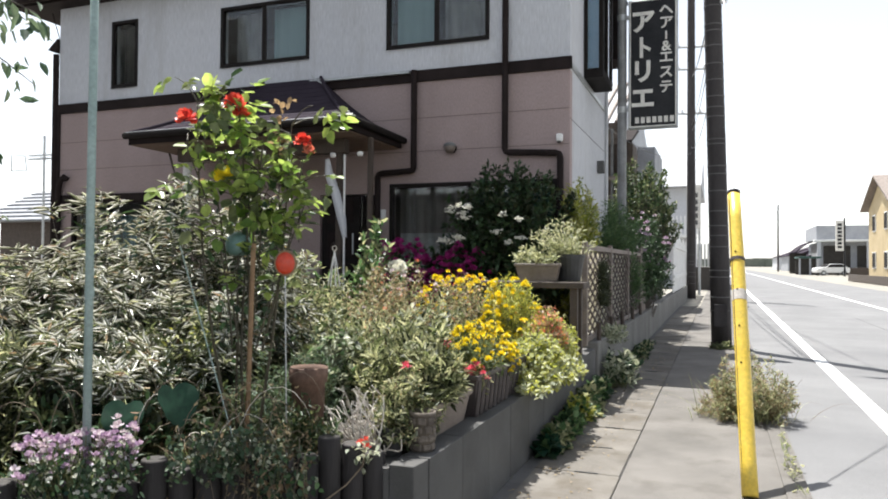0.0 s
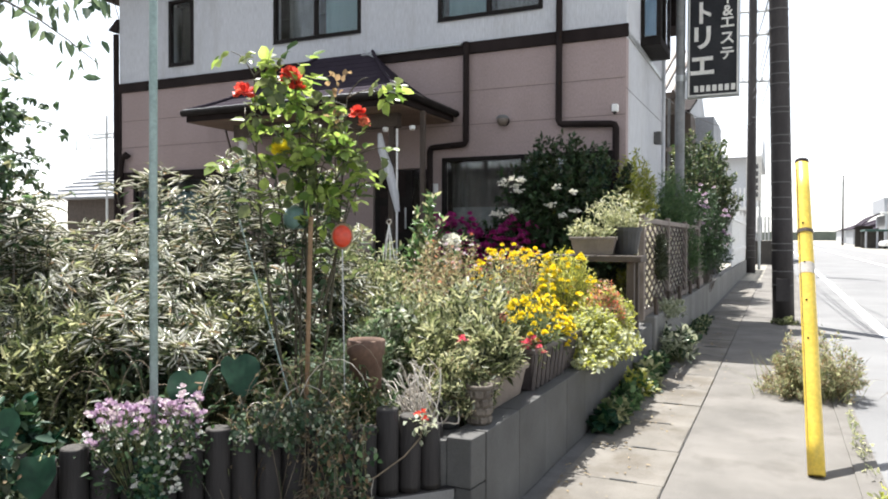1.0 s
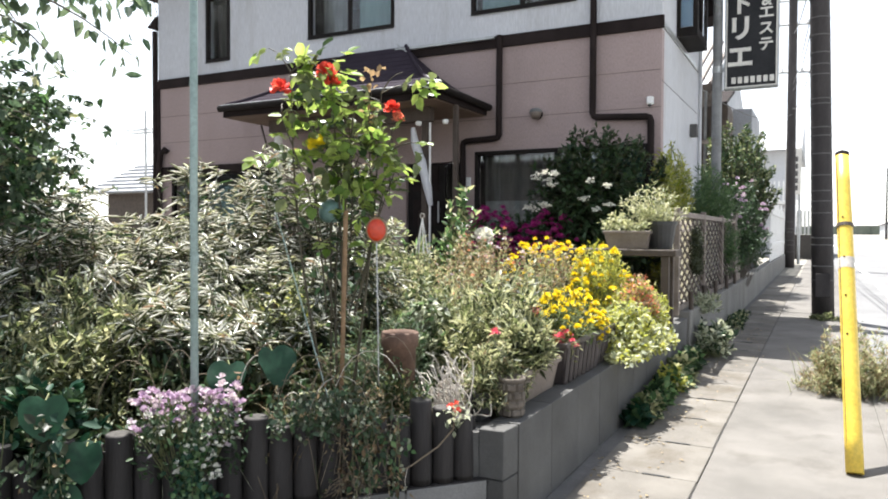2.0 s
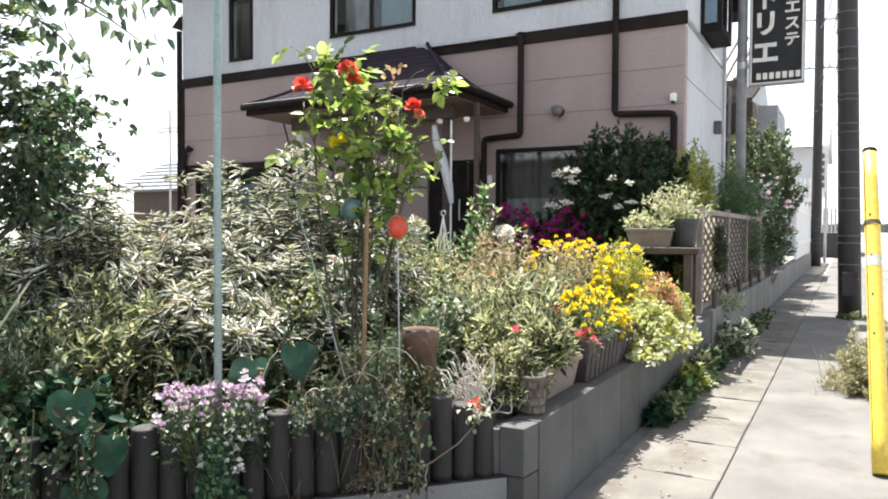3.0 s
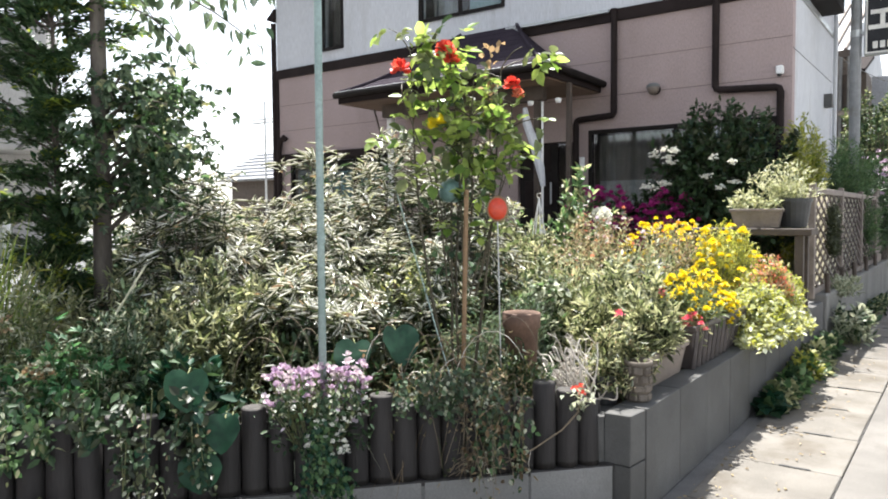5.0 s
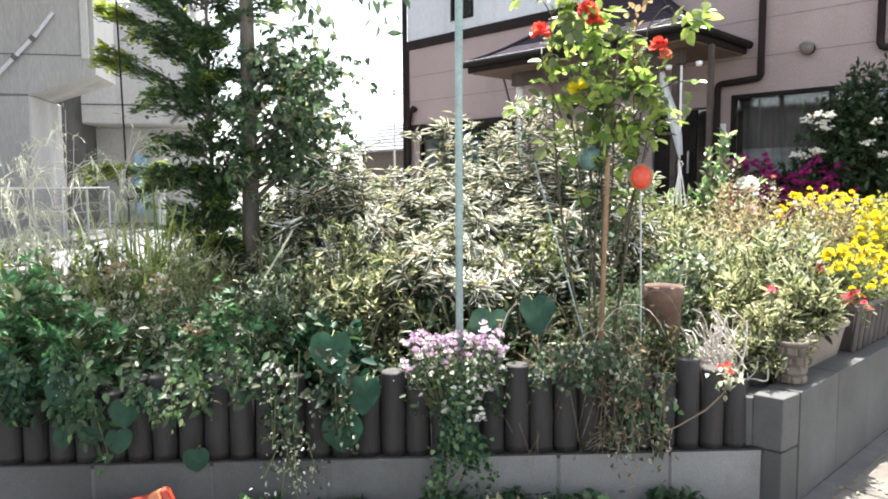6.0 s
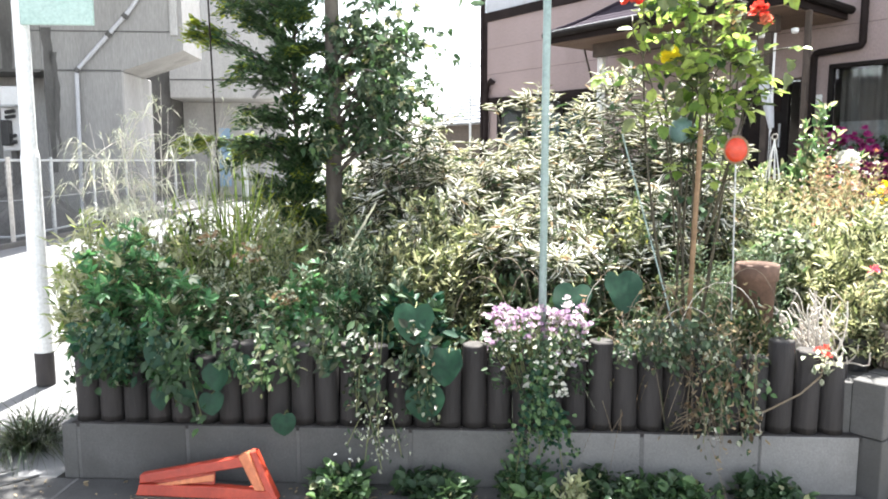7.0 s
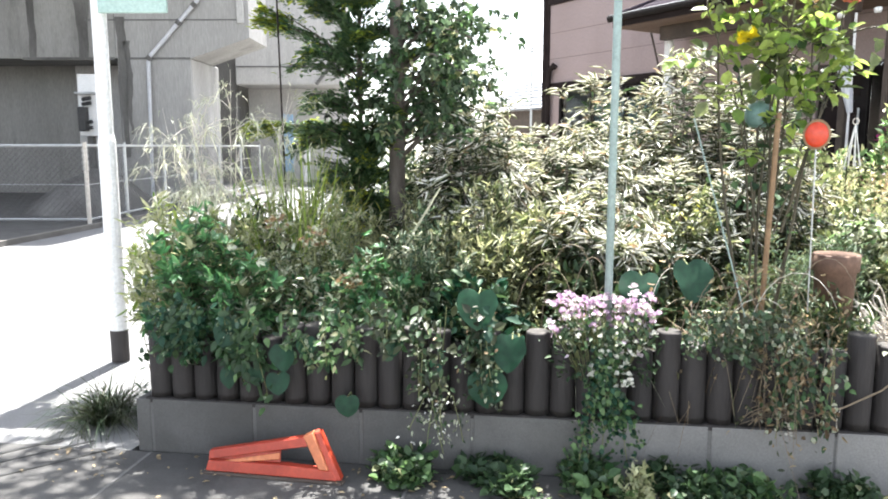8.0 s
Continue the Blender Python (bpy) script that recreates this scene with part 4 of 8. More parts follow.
# blue sheet behind the pane paints the sky's reflection
part("blind", box(bx0 + 0.052, bx1 - 0.064, by0 + 0.05, by0 + 0.056, bz0 + 0.02, bz1 - 0.02), M["blue_sheet"], bay, "pale blue sheet standing in for the sky's reflection")
part("pane", box(bx1 - 0.03, bx1 - 0.024, by0 + 0.061, by1 - 0.061, bz0, bz1), M["glass"], bay)

for z in (2.05, 3.05):
    part("board_joint", box(HX1, HX1 + 0.003, HY + 0.02, HYB - 0.01, z, z + 0.008), M["mortar"], house)
part("wall_vent", prism([(11.2, 2.62), (11.2, 2.80), (11.32, 2.80), (11.38, 2.62)], HX1, HX1 + 0.10, axis="x"), M["mortar"], house, "small grey vent hood")
part("side_pipe", tube([(HX1 + 0.05, HYB - 0.06, 0.3), (HX1 + 0.05, HYB - 0.06, 5.5)], 0.03, 8), M["white_wall"], house, "thin pale downpipe at the rear corner")
part("eave_box", box(HX1, HX1 + 0.30, 11.3, HYB, 4.40, 5.49, 0.01), M["trim"], house, "dark boxed projection under the eaves")

# neighbour behind, towards the road
nb = thing("neighbour_house", (0, 0, 0), "low timber house with a pale ribbed roof behind the shop", "house")
part("wall", box(-7.5, -2.25, 18.0, 25.0, 0, 4.6), M["wood_grey"], nb)
part("roof", prism([(17.3, 4.55), (25.6, 4.55), (21.5, 6.5)], -8.1, -2.16, axis="x"), M["greytile"], nb, "pale ribbed gable roof")
for k in range(27):
    x = -8.0 + k * 0.222
    part("roof_rib", tube([(x, 17.32, 4.59), (x, 21.5, 6.53)], 0.04, 5), M["wood_grey"], nb)
part("eave_board", box(-8.1, -2.14, 17.26, 17.31, 4.40, 4.56), M["wood_dark"], nb)
lean_to = new("lean_to")
lean_to.parent = nb
part("wall", box(-3.2, -2.0, 17.0, 17.12, 0.3, 4.0), M["wood_dark"], lean_to, "dark timber wall")
for x in (-2.42, -2.26, -2.10):
    part("post", box(x - 0.03, x + 0.03, 16.9, 16.99, 0.3, 4.35, 0.004), M["curtain"], lean_to, "grey timber post")
part("rail", box(-2.6, -2.02, 16.84, 16.89, 3.15, 3.24, 0.004), M["wood_grey"], lean_to)
bm = prism([(16.6, 3.95), (16.6, 4.02), (18.2, 4.55), (18.2, 4.48)], -2.05, -1.78, axis="x")
part("roof", bm, M["trim"], lean_to, "small dark lean-to roof")
part("gable_wall", box(-2.0, -1.82, 17.2, 18.1, 0.3, 4.05), M["wood_dark"], lean_to)
shed = thing("far_block", (0, 0, 0), "plain grey block of a house farther back", "house")
part("wall", box(-1.95, -1.50, 19.5, 22.0, 0.0, 4.30, 0.01), M["grey_house"], shed)

# far house beyond the side road, tiled roof
far = thing("far_house", (0, 0, 0), "distant house with a pale tiled roof", "house")
part("wall", box(-34, -19, 26, 32, 0, 3.2), M["wood_dark"], far, "dark boarded wall")
part("roof", prism([(25.2, 3.1), (33, 3.1), (29, 5.0)], -35, -18, axis="x"), M["greytile"], far)
for z in range(8):
    part("tile_course", box(-35, -18, 25.2 + z * 0.47, 25.26 + z * 0.47, 3.13 + z * 0.235, 3.19 + z * 0.235), M["greytile"], far)
mast = thing("antenna_mast", (-26.3, 22.0, 0), "roof antenna mast with crossbars", "antenna")
part("mast", tube([(0, 0, 0), (0, 0, 6.4)], 0.05, 8), M["grey_metal"], mast)
part("loop", tube([(-1.9, 0, 5.0), (-1.9, 0, 5.7), (-1.1, 0, 5.6), (-1.0, 0, 5.0), (-1.9, 0, 5.0)], 0.03, 6), M["grey_metal"], mast)
for z in (5.45, 5.6):
    part("crossbar", tube([(-0.9, 0, z), (0.6, 0, z)], 0.025, 6), M["grey_metal"], mast)
    for k in range(6):
        part("element", tube([(-0.85 + k * 0.26, -0.35, z), (-0.85 + k * 0.26, 0.35, z)], 0.012, 5), M["grey_metal"], mast)

# ---- sign, poles ----
sign = thing("shop_sign", (0, 0, 0), "tall black shop sign with cream lettering on a steel post", "sign")
SX0, SX1, SY, SZ0, SZ1 = -1.20, -0.49, 11.0, 3.22, 5.16
part("post", tube([(-1.30, SY, 0.3), (-1.30, SY, 5.6)], 0.068, 14), M["grey_paint"], sign, "dull grey steel post")
part("case", box(SX0, SX1, SY - 0.07, SY + 0.07, SZ0, SZ1, 0.01), M["grey_metal"], sign, "grey metal sign case")
part("face", box(SX0 + 0.03, SX1 - 0.03, SY - 0.076, SY - 0.071, SZ0 + 0.03, SZ1 - 0.03), M["sign_black"], sign, "black sign face")
for b in ((SX0 + 0.022, SX1 - 0.022, SZ0 + 0.02, SZ0 + 0.034), (SX0 + 0.022, SX1 - 0.022, SZ1 - 0.034, SZ1 - 0.02), (SX0 + 0.022, SX0 + 0.036, SZ0 + 0.034, SZ1 - 0.034), (SX1 - 0.036, SX1 - 0.022, SZ0 + 0.034, SZ1 - 0.034)):
    part("border", box(b[0], b[1], SY - 0.082, SY - 0.071, b[2], b[3]), M["sign_white"], sign, "thin pale border")
for z in (3.5, 4.9):
    part("bracket", box(-1.30, SX0, SY - 0.03, SY + 0.03, z, z + 0.05, 0.004), M["grey_metal"], sign)
    part("clamp", tube([(-1.30, SY, z - 0.02), (-1.30, SY, z + 0.07)], 0.075, 14), M["grey_metal"], sign)


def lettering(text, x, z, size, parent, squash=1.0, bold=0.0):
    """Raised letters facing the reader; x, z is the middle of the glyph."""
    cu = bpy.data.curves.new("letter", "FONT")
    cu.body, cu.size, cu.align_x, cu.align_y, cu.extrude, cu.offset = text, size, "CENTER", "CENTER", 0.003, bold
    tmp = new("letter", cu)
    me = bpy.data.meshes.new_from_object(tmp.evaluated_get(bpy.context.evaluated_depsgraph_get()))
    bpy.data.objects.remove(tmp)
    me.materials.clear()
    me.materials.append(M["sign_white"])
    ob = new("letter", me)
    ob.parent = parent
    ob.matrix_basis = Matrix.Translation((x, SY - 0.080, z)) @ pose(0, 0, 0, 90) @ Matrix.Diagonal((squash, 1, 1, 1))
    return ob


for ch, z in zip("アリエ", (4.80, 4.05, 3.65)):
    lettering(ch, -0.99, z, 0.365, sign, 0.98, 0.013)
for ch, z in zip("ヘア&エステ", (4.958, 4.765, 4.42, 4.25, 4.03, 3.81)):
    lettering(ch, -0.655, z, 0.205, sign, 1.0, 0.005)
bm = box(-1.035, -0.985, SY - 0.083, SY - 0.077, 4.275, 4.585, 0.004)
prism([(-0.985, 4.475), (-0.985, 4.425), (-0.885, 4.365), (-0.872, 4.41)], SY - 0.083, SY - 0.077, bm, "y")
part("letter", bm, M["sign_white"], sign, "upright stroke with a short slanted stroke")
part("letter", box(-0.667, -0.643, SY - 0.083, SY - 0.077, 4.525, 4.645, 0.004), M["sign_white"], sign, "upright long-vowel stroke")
# the number at the foot of the sign is only bars
for k in range(7):
    x = -1.10 + k * 0.083
    part("number_bar", box(x, x + 0.058, SY - 0.083, SY - 0.077, 3.295, 3.385, 0.004), M["sign_white"], sign)


def utility_pole(at, top, r0, r1, label, bands=0, arms=()):
    ob = thing("utility_pole", at, label, "utility pole")
    d = Vector(top)
    part("shaft", tube([d * k / 8 for k in range(9)], [r0 + (r1 - r0) * k / 8 for k in range(9)], 18), M["pole_conc"], ob, "dark wrapped shaft", True)
    for k in range(bands):
        f = (0.55 + k * 0.21 + random.uniform(-0.08, 0.08)) / d.z
        p = d * f
        rr = r0 + (r1 - r0) * f + 0.006
        part("band", tube([p, p + Vector((0, 0, 0.015))], rr, 16), M["mortar"], ob, "thin dull steel strap")
    for z, w, ang in arms:
        a = Vector((math.cos(ang), math.sin(ang), 0))
        p = d * (z / d.z)
        part("cross_arm", tube([p - a * w, p + a * w], 0.04, 6), M["grey_metal"], ob)
        for s in (-0.9, -0.45, 0.45, 0.9):
            part("insulator", lathe([(0.0, 0.02), (0.05, 0.03), (0.03, 0.10), (0.05, 0.14), (0.0, 0.2)], 8, at=p + a * w * s), M["white_metal"], ob)
    return ob


up1 = utility_pole((0.11, 11.08, 0), (-0.28, 0, 11.5), 0.142, 0.095, "dark wrapped concrete utility pole with steel straps at the pavement edge", 40, ((10.2, 0.9, 0.0), (9.4, 0.9, 0.0)))
part("plate", box(-0.10, 0.08, -0.165, -0.15, 0.3, 0.62, 0.004), M["pole_conc"], up1)
part("insulator_ball", lathe([(0.0, -0.06), (0.05, -0.03), (0.05, 0.03), (0.0, 0.06)], 10, at=(0.03, -0.16, 5.0)), M["white_metal"], up1, "white guy insulator")
up2 = utility_pole((-0.86, 27.0, 0), (0.0, 0, 13.0), 0.16, 0.12, "weathered concrete utility pole farther along the road", 6, ((8.2, 1.0, 0.2), (9.0, 1.0, 0.2), (6.6, 0.7, 0.2)))
utility_pole((11.5, 165.0, 0), (0.0, 0, 14.0), 0.2, 0.14, "distant thin utility pole", 0, ((12.5, 1.0, 0.2),))

cables = thing("overhead_cables", (0, 0, 0), "thin dark overhead cables between the utility poles", "cable", kind="stuff")


def cable(p, q, sag, r=0.008):
    p, q = Vector(p), Vector(q)
    pts = [p.lerp(q, k / 12) - Vector((0, 0, sag * 4 * (k / 12) * (1 - k / 12))) for k in range(13)]
    part("cable", tube(pts, r, 5), M["black_plastic"], cables)


cable((-0.05, 11.08, 4.45), (-0.84, 27, 6.2), 0.15)
cable((-0.04, 11.08, 4.30), (-0.84, 27, 6.0), 0.25)
cable((-0.02, 11.08, 5.05), (-0.84, 27, 7.9), 0.2, 0.012)
cable((0.0, 11.08, 3.9), (-0.84, 27, 5.4), 0.35)
cable((-0.84, 27, 5.2), (-1.8, 12.3, 3.6), 0.35)
cable((-0.9, 11.08, 10.2), (-1.7, 27, 9.0), 0.4)
cable((-0.05, 11.0, 8.9), (-10.3, 9.2, 5.5), 0.5)

guy = thing("guy_guard", (0.225, 3.83, 0), "yellow plastic guard on the guy wire at the pavement edge", "guy wire guard")
gtop = Vector((-0.06, 0.86, 1.62))
part("guard", tube([gtop * k / 10 + Vector((0, 0, 0.0 if k else 0.01)) for k in range(11)], [0.041, 0.041, 0.041, 0.0405, 0.0405, 0.040, 0.040, 0.0395, 0.039, 0.038, 0.037], 18), M["yellow"], guy, "yellow split tube", True)
part("cap", tube([gtop * 1.0, gtop * 1.012], 0.038, 14), M["trim"], guy, "dark worn top rim")
for f in (0.74,):
    part("strap", tube([gtop * f, gtop * (f + 0.012)], 0.0435, 16), M["wood_dark"], guy)
for f in (0.40, 0.52, 0.645, 0.78):
    part("rivet", tube([gtop * f + Vector((-0.010, -0.036, 0)), gtop * f + Vector((-0.010, -0.046, 0))], 0.0055, 8), M["trim"], guy)
part("sticker", tube([gtop * 0.60, gtop * 0.635], 0.0412, 18), M["pale_root"], guy, "worn faded sticker")
part("seam", tube([gtop * f + Vector((-0.030, -0.027, 0)) for f in (0.02, 0.5, 0.98)], 0.003, 5), M["wood_dark"], guy, "dark seam of the split tube")
wire_top = Vector((-0.30, 7.1, 9.6))
part("wire", tube([gtop, gtop + (wire_top - gtop)], 0.0045, 6), M["grey_metal"], guy, "steel guy wire")

# ---- fences along the wall ----
lattice = thing("lattice_fence", (-1.06, 6.42, 0.44), "weathered brown diagonal lattice fence panel standing on the wall", "fence")
FL, FH = 4.75, 0.92
for y in (0.0, 1.6, 3.2, FL):
    part("post", box(-0.025, 0.025, y - 0.03, y + 0.03, 0.0, FH + 0.03, 0.004), M["wood_grey"], lattice)
part("rail", box(-0.02, 0.02, 0.03, FL, FH - 0.05, FH, 0.004), M["wood_grey"], lattice)
part("rail", box(-0.02, 0.02, 0.03, FL, 0.03, 0.08, 0.004), M["wood_grey"], lattice)
RISE = 0.36
for sgn, xo in ((1, -0.007), (-1, 0.007)):
    for k in range(-17, 26):
        za = 0.08 + k * 0.105
        y0, y1 = 0.03, FL - 0.03
        lo, hi = 0.08, FH - 0.05
        ya, yb = sorted(((lo - za) / (sgn * RISE), (hi - za) / (sgn * RISE)))
        a0, a1 = max(y0, ya), min(y1, yb)
        if a1 - a0 < 0.08:
            continue
        z0, z1 = za + sgn * RISE * a0, za + sgn * RISE * a1
        L = math.hypot(a1 - a0, z1 - z0)
        bm = box(-0.005, 0.005, -L / 2, L / 2, -0.011, 0.011)
        bmesh.ops.transform(bm, matrix=Matrix.Translation((xo, (a0 + a1) / 2, (z0 + z1) / 2)) @ Matrix.Rotation(math.atan2(z1 - z0, a1 - a0), 4, "X"), verts=bm.verts[:])
        part("slat", bm, M["slat"], lattice)
# translucent sheet added behind the slats so the gaps look bright
part("backing_sheet", box(-0.050, -0.044, 0.04, FL - 0.1, 0.09, FH - 0.06), M["sheet"], lattice, "pale translucent sheet added to brighten the lattice gaps")
for y in (6.9, 7.8, 8.7, 9.8, 10.8):
    s = thing("fence_stake", (-1.0, y, 0.0), "dark pipe strut holding the lattice fence", "stake", "fence struts")
    part("pipe", tube([(0, 0, 0.3), (-0.01, 0, 0.62)], 0.022, 8), M["wood_dark"], s)
board = thing("fence_board", (-1.06, 11.25, 0.44), "weathered plank fence beside the lattice", "fence")
for k in range(3):
    part("plank", box(-0.015, 0.015, 0.05 + k * 0.24, 0.26 + k * 0.24, 0, 1.0 + 0.03 * (k % 2), 0.004), M["wood_grey"], board)

picket = thing("picket_fence", (-1.05, 19.5, 0.44), "white slatted fence on the wall", "fence")
for k in range(30):
    part("slat", box(-0.015, 0.015, k * 0.38, k * 0.38 + 0.28, 0.02, 1.52 + 0.08 * math.sin(k), 0.004), M["white_metal"], picket)
for z in (0.4, 1.2):
    part("rail", box(0.016, 0.05, 0, 11.4, z, z + 0.08), M["white_metal"], picket)

# ---- far side of the road ----
yh = thing("yellow_house", (0.2, 0, 0), "yellow two-storey house with a dark gable roof across the road", "house")
part("wall", prism([(56, 0), (65, 0), (65, 5.6), (60.5, 7.6), (56, 5.6)], 10.9, 22.0, axis="x"), M["yellow_house"], yh)
bm = bmesh.new()
for s in (-1, 1):
    q = [bm.verts.new(p) for p in ((10.4, 60.5, 7.75), (22.4, 60.5, 7.75), (22.4, 60.5 + s * 5.2, 5.5), (10.4, 60.5 + s * 5.2, 5.5))]
    bm.faces.new(q)
r = bmesh.ops.extrude_face_region(bm, geom=bm.faces[:])
bmesh.ops.translate(bm, vec=(0, 0, 0.15), verts=[g for g in r["geom"] if isinstance(g, bmesh.types.BMVert)])
part("roof", bm, M["wood_grey"], yh, "grey-brown gable roof")
for y, z in ((58.0, 3.9), (58.0, 1.1), (62.2, 3.9), (62.2, 1.1)):
    w = new("window")
    w.parent = yh
    part("frame", box(10.84, 10.9, y - 0.08, y + 1.08, z - 0.08, z + 1.18), M["white_metal"], w)
    part("pane", box(10.82, 10.838, y, y + 1.0, z, z + 1.1), M["frame"], w)
part("garden_wall", box(9.6, 9.8, 50, 66, 0, 0.55, 0.01), M["wood_dark"], yh)

gh = thing("grey_building", (0, 0, 0), "grey flat-roofed shop with a canopy and dark openings across the road", "building")
part("wall", box(13.4, 31.0, 115, 128, 0, 4.6), M["grey_house"], gh)
part("storey", box(12.9, 31.0, 114, 128, 4.95, 6.9), M["grey_house"], gh, "grey cladding band above the canopy")
part("canopy", box(12.5, 31.0, 112.6, 115, 4.6, 4.9, 0.02), M["white_metal"], gh, "white canopy edge")
for x in (12.9, 19.0, 25.0):
    part("pillar", box(x, x + 0.45, 112.9, 113.4, 0, 4.6, 0.02), M["white_wall"], gh, "pale canopy pillar")
# flat dark panels stand in for the shade inside the openings
for k in range(4):
    part("opening", box(13.9 + k * 4.2, 17.3 + k * 4.2, 114.95, 115.0, 0.3, 4.1), M["dark_room"], gh)
part("base_wall", box(14.0, 31.0, 110.5, 110.8, 0, 1.0, 0.02), M["wood_dark"], gh, "low brown wall before the shop")
arch = new("side_shed")
arch.parent = gh
bm = bmesh.new()
rows = []
for k in range(9):
    f = k / 8
    x, z = 10.3 + 2.5 * f, 3.1 + 1.55 * math.sin(f * 1.45)
    rows.append([bm.verts.new((x, 114, z)), bm.verts.new((x, 126, z)), bm.verts.new((x, 126, z + 0.14)), bm.verts.new((x, 114, z + 0.14))])
for p, q in zip(rows, rows[1:]):
    for k in range(4):
        bm.faces.new((p[k], p[(k + 1) % 4], q[(k + 1) % 4], q[k]))
part("roof", bm, M["rooftile"], arch, "curved dark shed roof")
part("back", box(10.4, 12.8, 125.5, 125.9, 0, 3.2), M["dark_room"], arch)
gar = thing("garage", (0, 0, 0), "dark green low garage with open bays beside the road", "garage")
part("roof", box(9.9, 12.6, 106, 112, 2.2, 2.45, 0.02), M["teal_dark"], gar)
part("back", box(10.0, 12.6, 111.6, 111.9, 0, 2.2), M["dark_room"], gar)
for x in (9.95, 11.2, 12.4):
    part("post", box(x, x + 0.2, 106.1, 106.5, 0, 2.2), M["grey_house"], gar)
bs = thing("roadside_sign", (12.9, 96.0, 0), "tall pale sign board with dark illegible bars on a dark post", "sign")
part("post", tube([(0.95, 0, 0), (0.95, 0, 6.9)], 0.10, 10), M["sign_black"], bs)
part("board", box(0.0, 0.85, -0.1, 0.1, 3.0, 6.6, 0.02), M["sign_white"], bs)
for k in range(7):
    part("text_bar", box(0.2, 0.65, -0.115, -0.101, 3.3 + k * 0.44, 3.6 + k * 0.44), M["sign_black"], bs)


def car(at, rz, label):
    ob = thing("car", at, label, "car", rz=rz)
    side_p = [(-2.05, 0.35), (2.05, 0.35), (2.1, 0.75), (1.95, 0.95), (1.05, 1.05), (0.45, 1.48), (-1.1, 1.5), (-1.75, 1.05), (-2.08, 0.95)]
    bm = prism(side_p, -0.82, 0.82, axis="y")
    bmesh.ops.bevel(bm, geom=bm.edges[:], offset=0.07, segments=2, affect="EDGES")
    part("body", bm, M["white_metal"], ob, "white body")
    for s in (-1, 1):
        part("side_window", prism([(0.95, 1.04), (0.42, 1.40), (-1.05, 1.42), (-1.55, 1.06)], s * 0.825, s * 0.835, axis="y"), M["frame"], ob)
        for x in (-1.3, 1.3):
            wh = new("wheel")
            wh.parent = ob
            part("tyre", tube([(x, s * 0.68, 0.32), (x, s * 0.86, 0.32)], 0.32, 18), M["black_plastic"], wh)
            part("rim", tube([(x, s * 0.86, 0.32), (x, s * 0.87, 0.32)], 0.2, 14), M["grey_metal"], wh)
        part("headlight", box(2.03, 2.09, s * 0.5 - 0.15, s * 0.5 + 0.15, 0.7, 0.85, 0.02), M["glass"], ob)
    part("windscreen", prism([(1.06, 1.06), (0.48, 1.47), (0.50, 1.49), (1.09, 1.07)], -0.7, 0.7, axis="y"), M["frame"], ob)
    return ob


car((13.4, 104.0, 0), 200, "white parked car beside the grey building")
for i, (x, y, w, d, h, mat) in enumerate(((12.5, 125, 9, 12, 4.2, "grey_house"), (14, 150, 10, 15, 5.5, "white_wall"), (15, 185, 12, 20, 6.0, "grey_house"), (17, 240, 14, 30, 6.5, "white_wall"))):
    b = thing("distant_house", (0, 0, 0), "distant low house along the far side of the road", "house", "distant houses")
    part("wall", box(x, x + w, y, y + d, 0, h * 0.6), M[mat], b)
    part("roof", prism([(x - 0.5, h * 0.58), (x + w + 0.5, h * 0.58), (x + w / 2, h)], y - 0.5, y + d + 0.5, axis="y"), M["rooftile"], b)
bm = bmesh.new()
for k in range(60):
    x = -300 + k * 12
    box(x, x + 12.5, 900, 930, 0, 9 + 5 * noise.noise((k * 0.3, 0, 0)), 0, bm)
tagged(part("backdrop", bm, M["hill"]), "low distant tree line at the horizon", "tree line", kind="structure")

# unseen plain building: closes the place behind the camera, darkens window reflections
back = thing("backdrop_building", (0, 0, 0), "unseen plain brown building added to darken window reflections", "building")
part("wall", box(-34, -1.6, -21.0, -14.5, -0.2, 4.3, 0.05), M["wood_grey"], back)
part("roof", box(-34.4, -1.2, -21.4, -14.1, 4.3, 4.55, 0.05), M["rooftile"], back)

# houses and shed at the end of the pavement
eh = thing("end_house", (0, 0, 0), "pale house with a balcony at the end of the pavement", "house")
part("wall", box(-9.0, -1.3, 40, 50, 0, 5.4), M["white_wall"], eh)
part("roof", prism([(39.3, 5.3), (50.7, 5.3), (45, 7.5)], -9.6, -0.8, axis="x"), M["greytile"], eh)
part("balcony", box(-2.6, -1.0, 38.6, 40, 2.6, 2.75), M["white_metal"], eh)
for k in range(9):
    part("baluster", box(-2.6 + k * 0.2, -2.52 + k * 0.2, 38.6, 38.66, 2.75, 3.7), M["white_metal"], eh)
board_end = thing("street_sign_board", (0, 0, 0), "white sign board with illegible red and dark bars beyond the fence", "sign")
part("board", box(-1.14, -0.60, 30.0, 30.08, 2.62, 4.36, 0.01), M["sign_white"], board_end)
part("post", tube([(-0.66, 30.12, 0), (-0.66, 30.12, 4.4)], 0.05, 8), M["grey_metal"], board_end)
for k in range(5):
    part("text_bar", box(-1.04, -0.90, 29.985, 29.998, 2.85 + k * 0.29, 3.05 + k * 0.29), M["pt_salmon" if k > 2 else "sign_black"], board_end)
    part("text_bar", box(-0.84, -0.72, 29.985, 29.998, 2.78 + k * 0.27, 2.96 + k * 0.27), M["mortar"], board_end)
part("gate", box(-1.25, 0.3, 36.0, 36.1, 0.0, 1.1), M["dark_room"], eh)
for k in range(10):
    part("gate_bar", box(-1.2 + k * 0.15, -1.12 + k * 0.15, 35.96, 36.0, 1.1, 2.2), M["grey_metal"], eh)

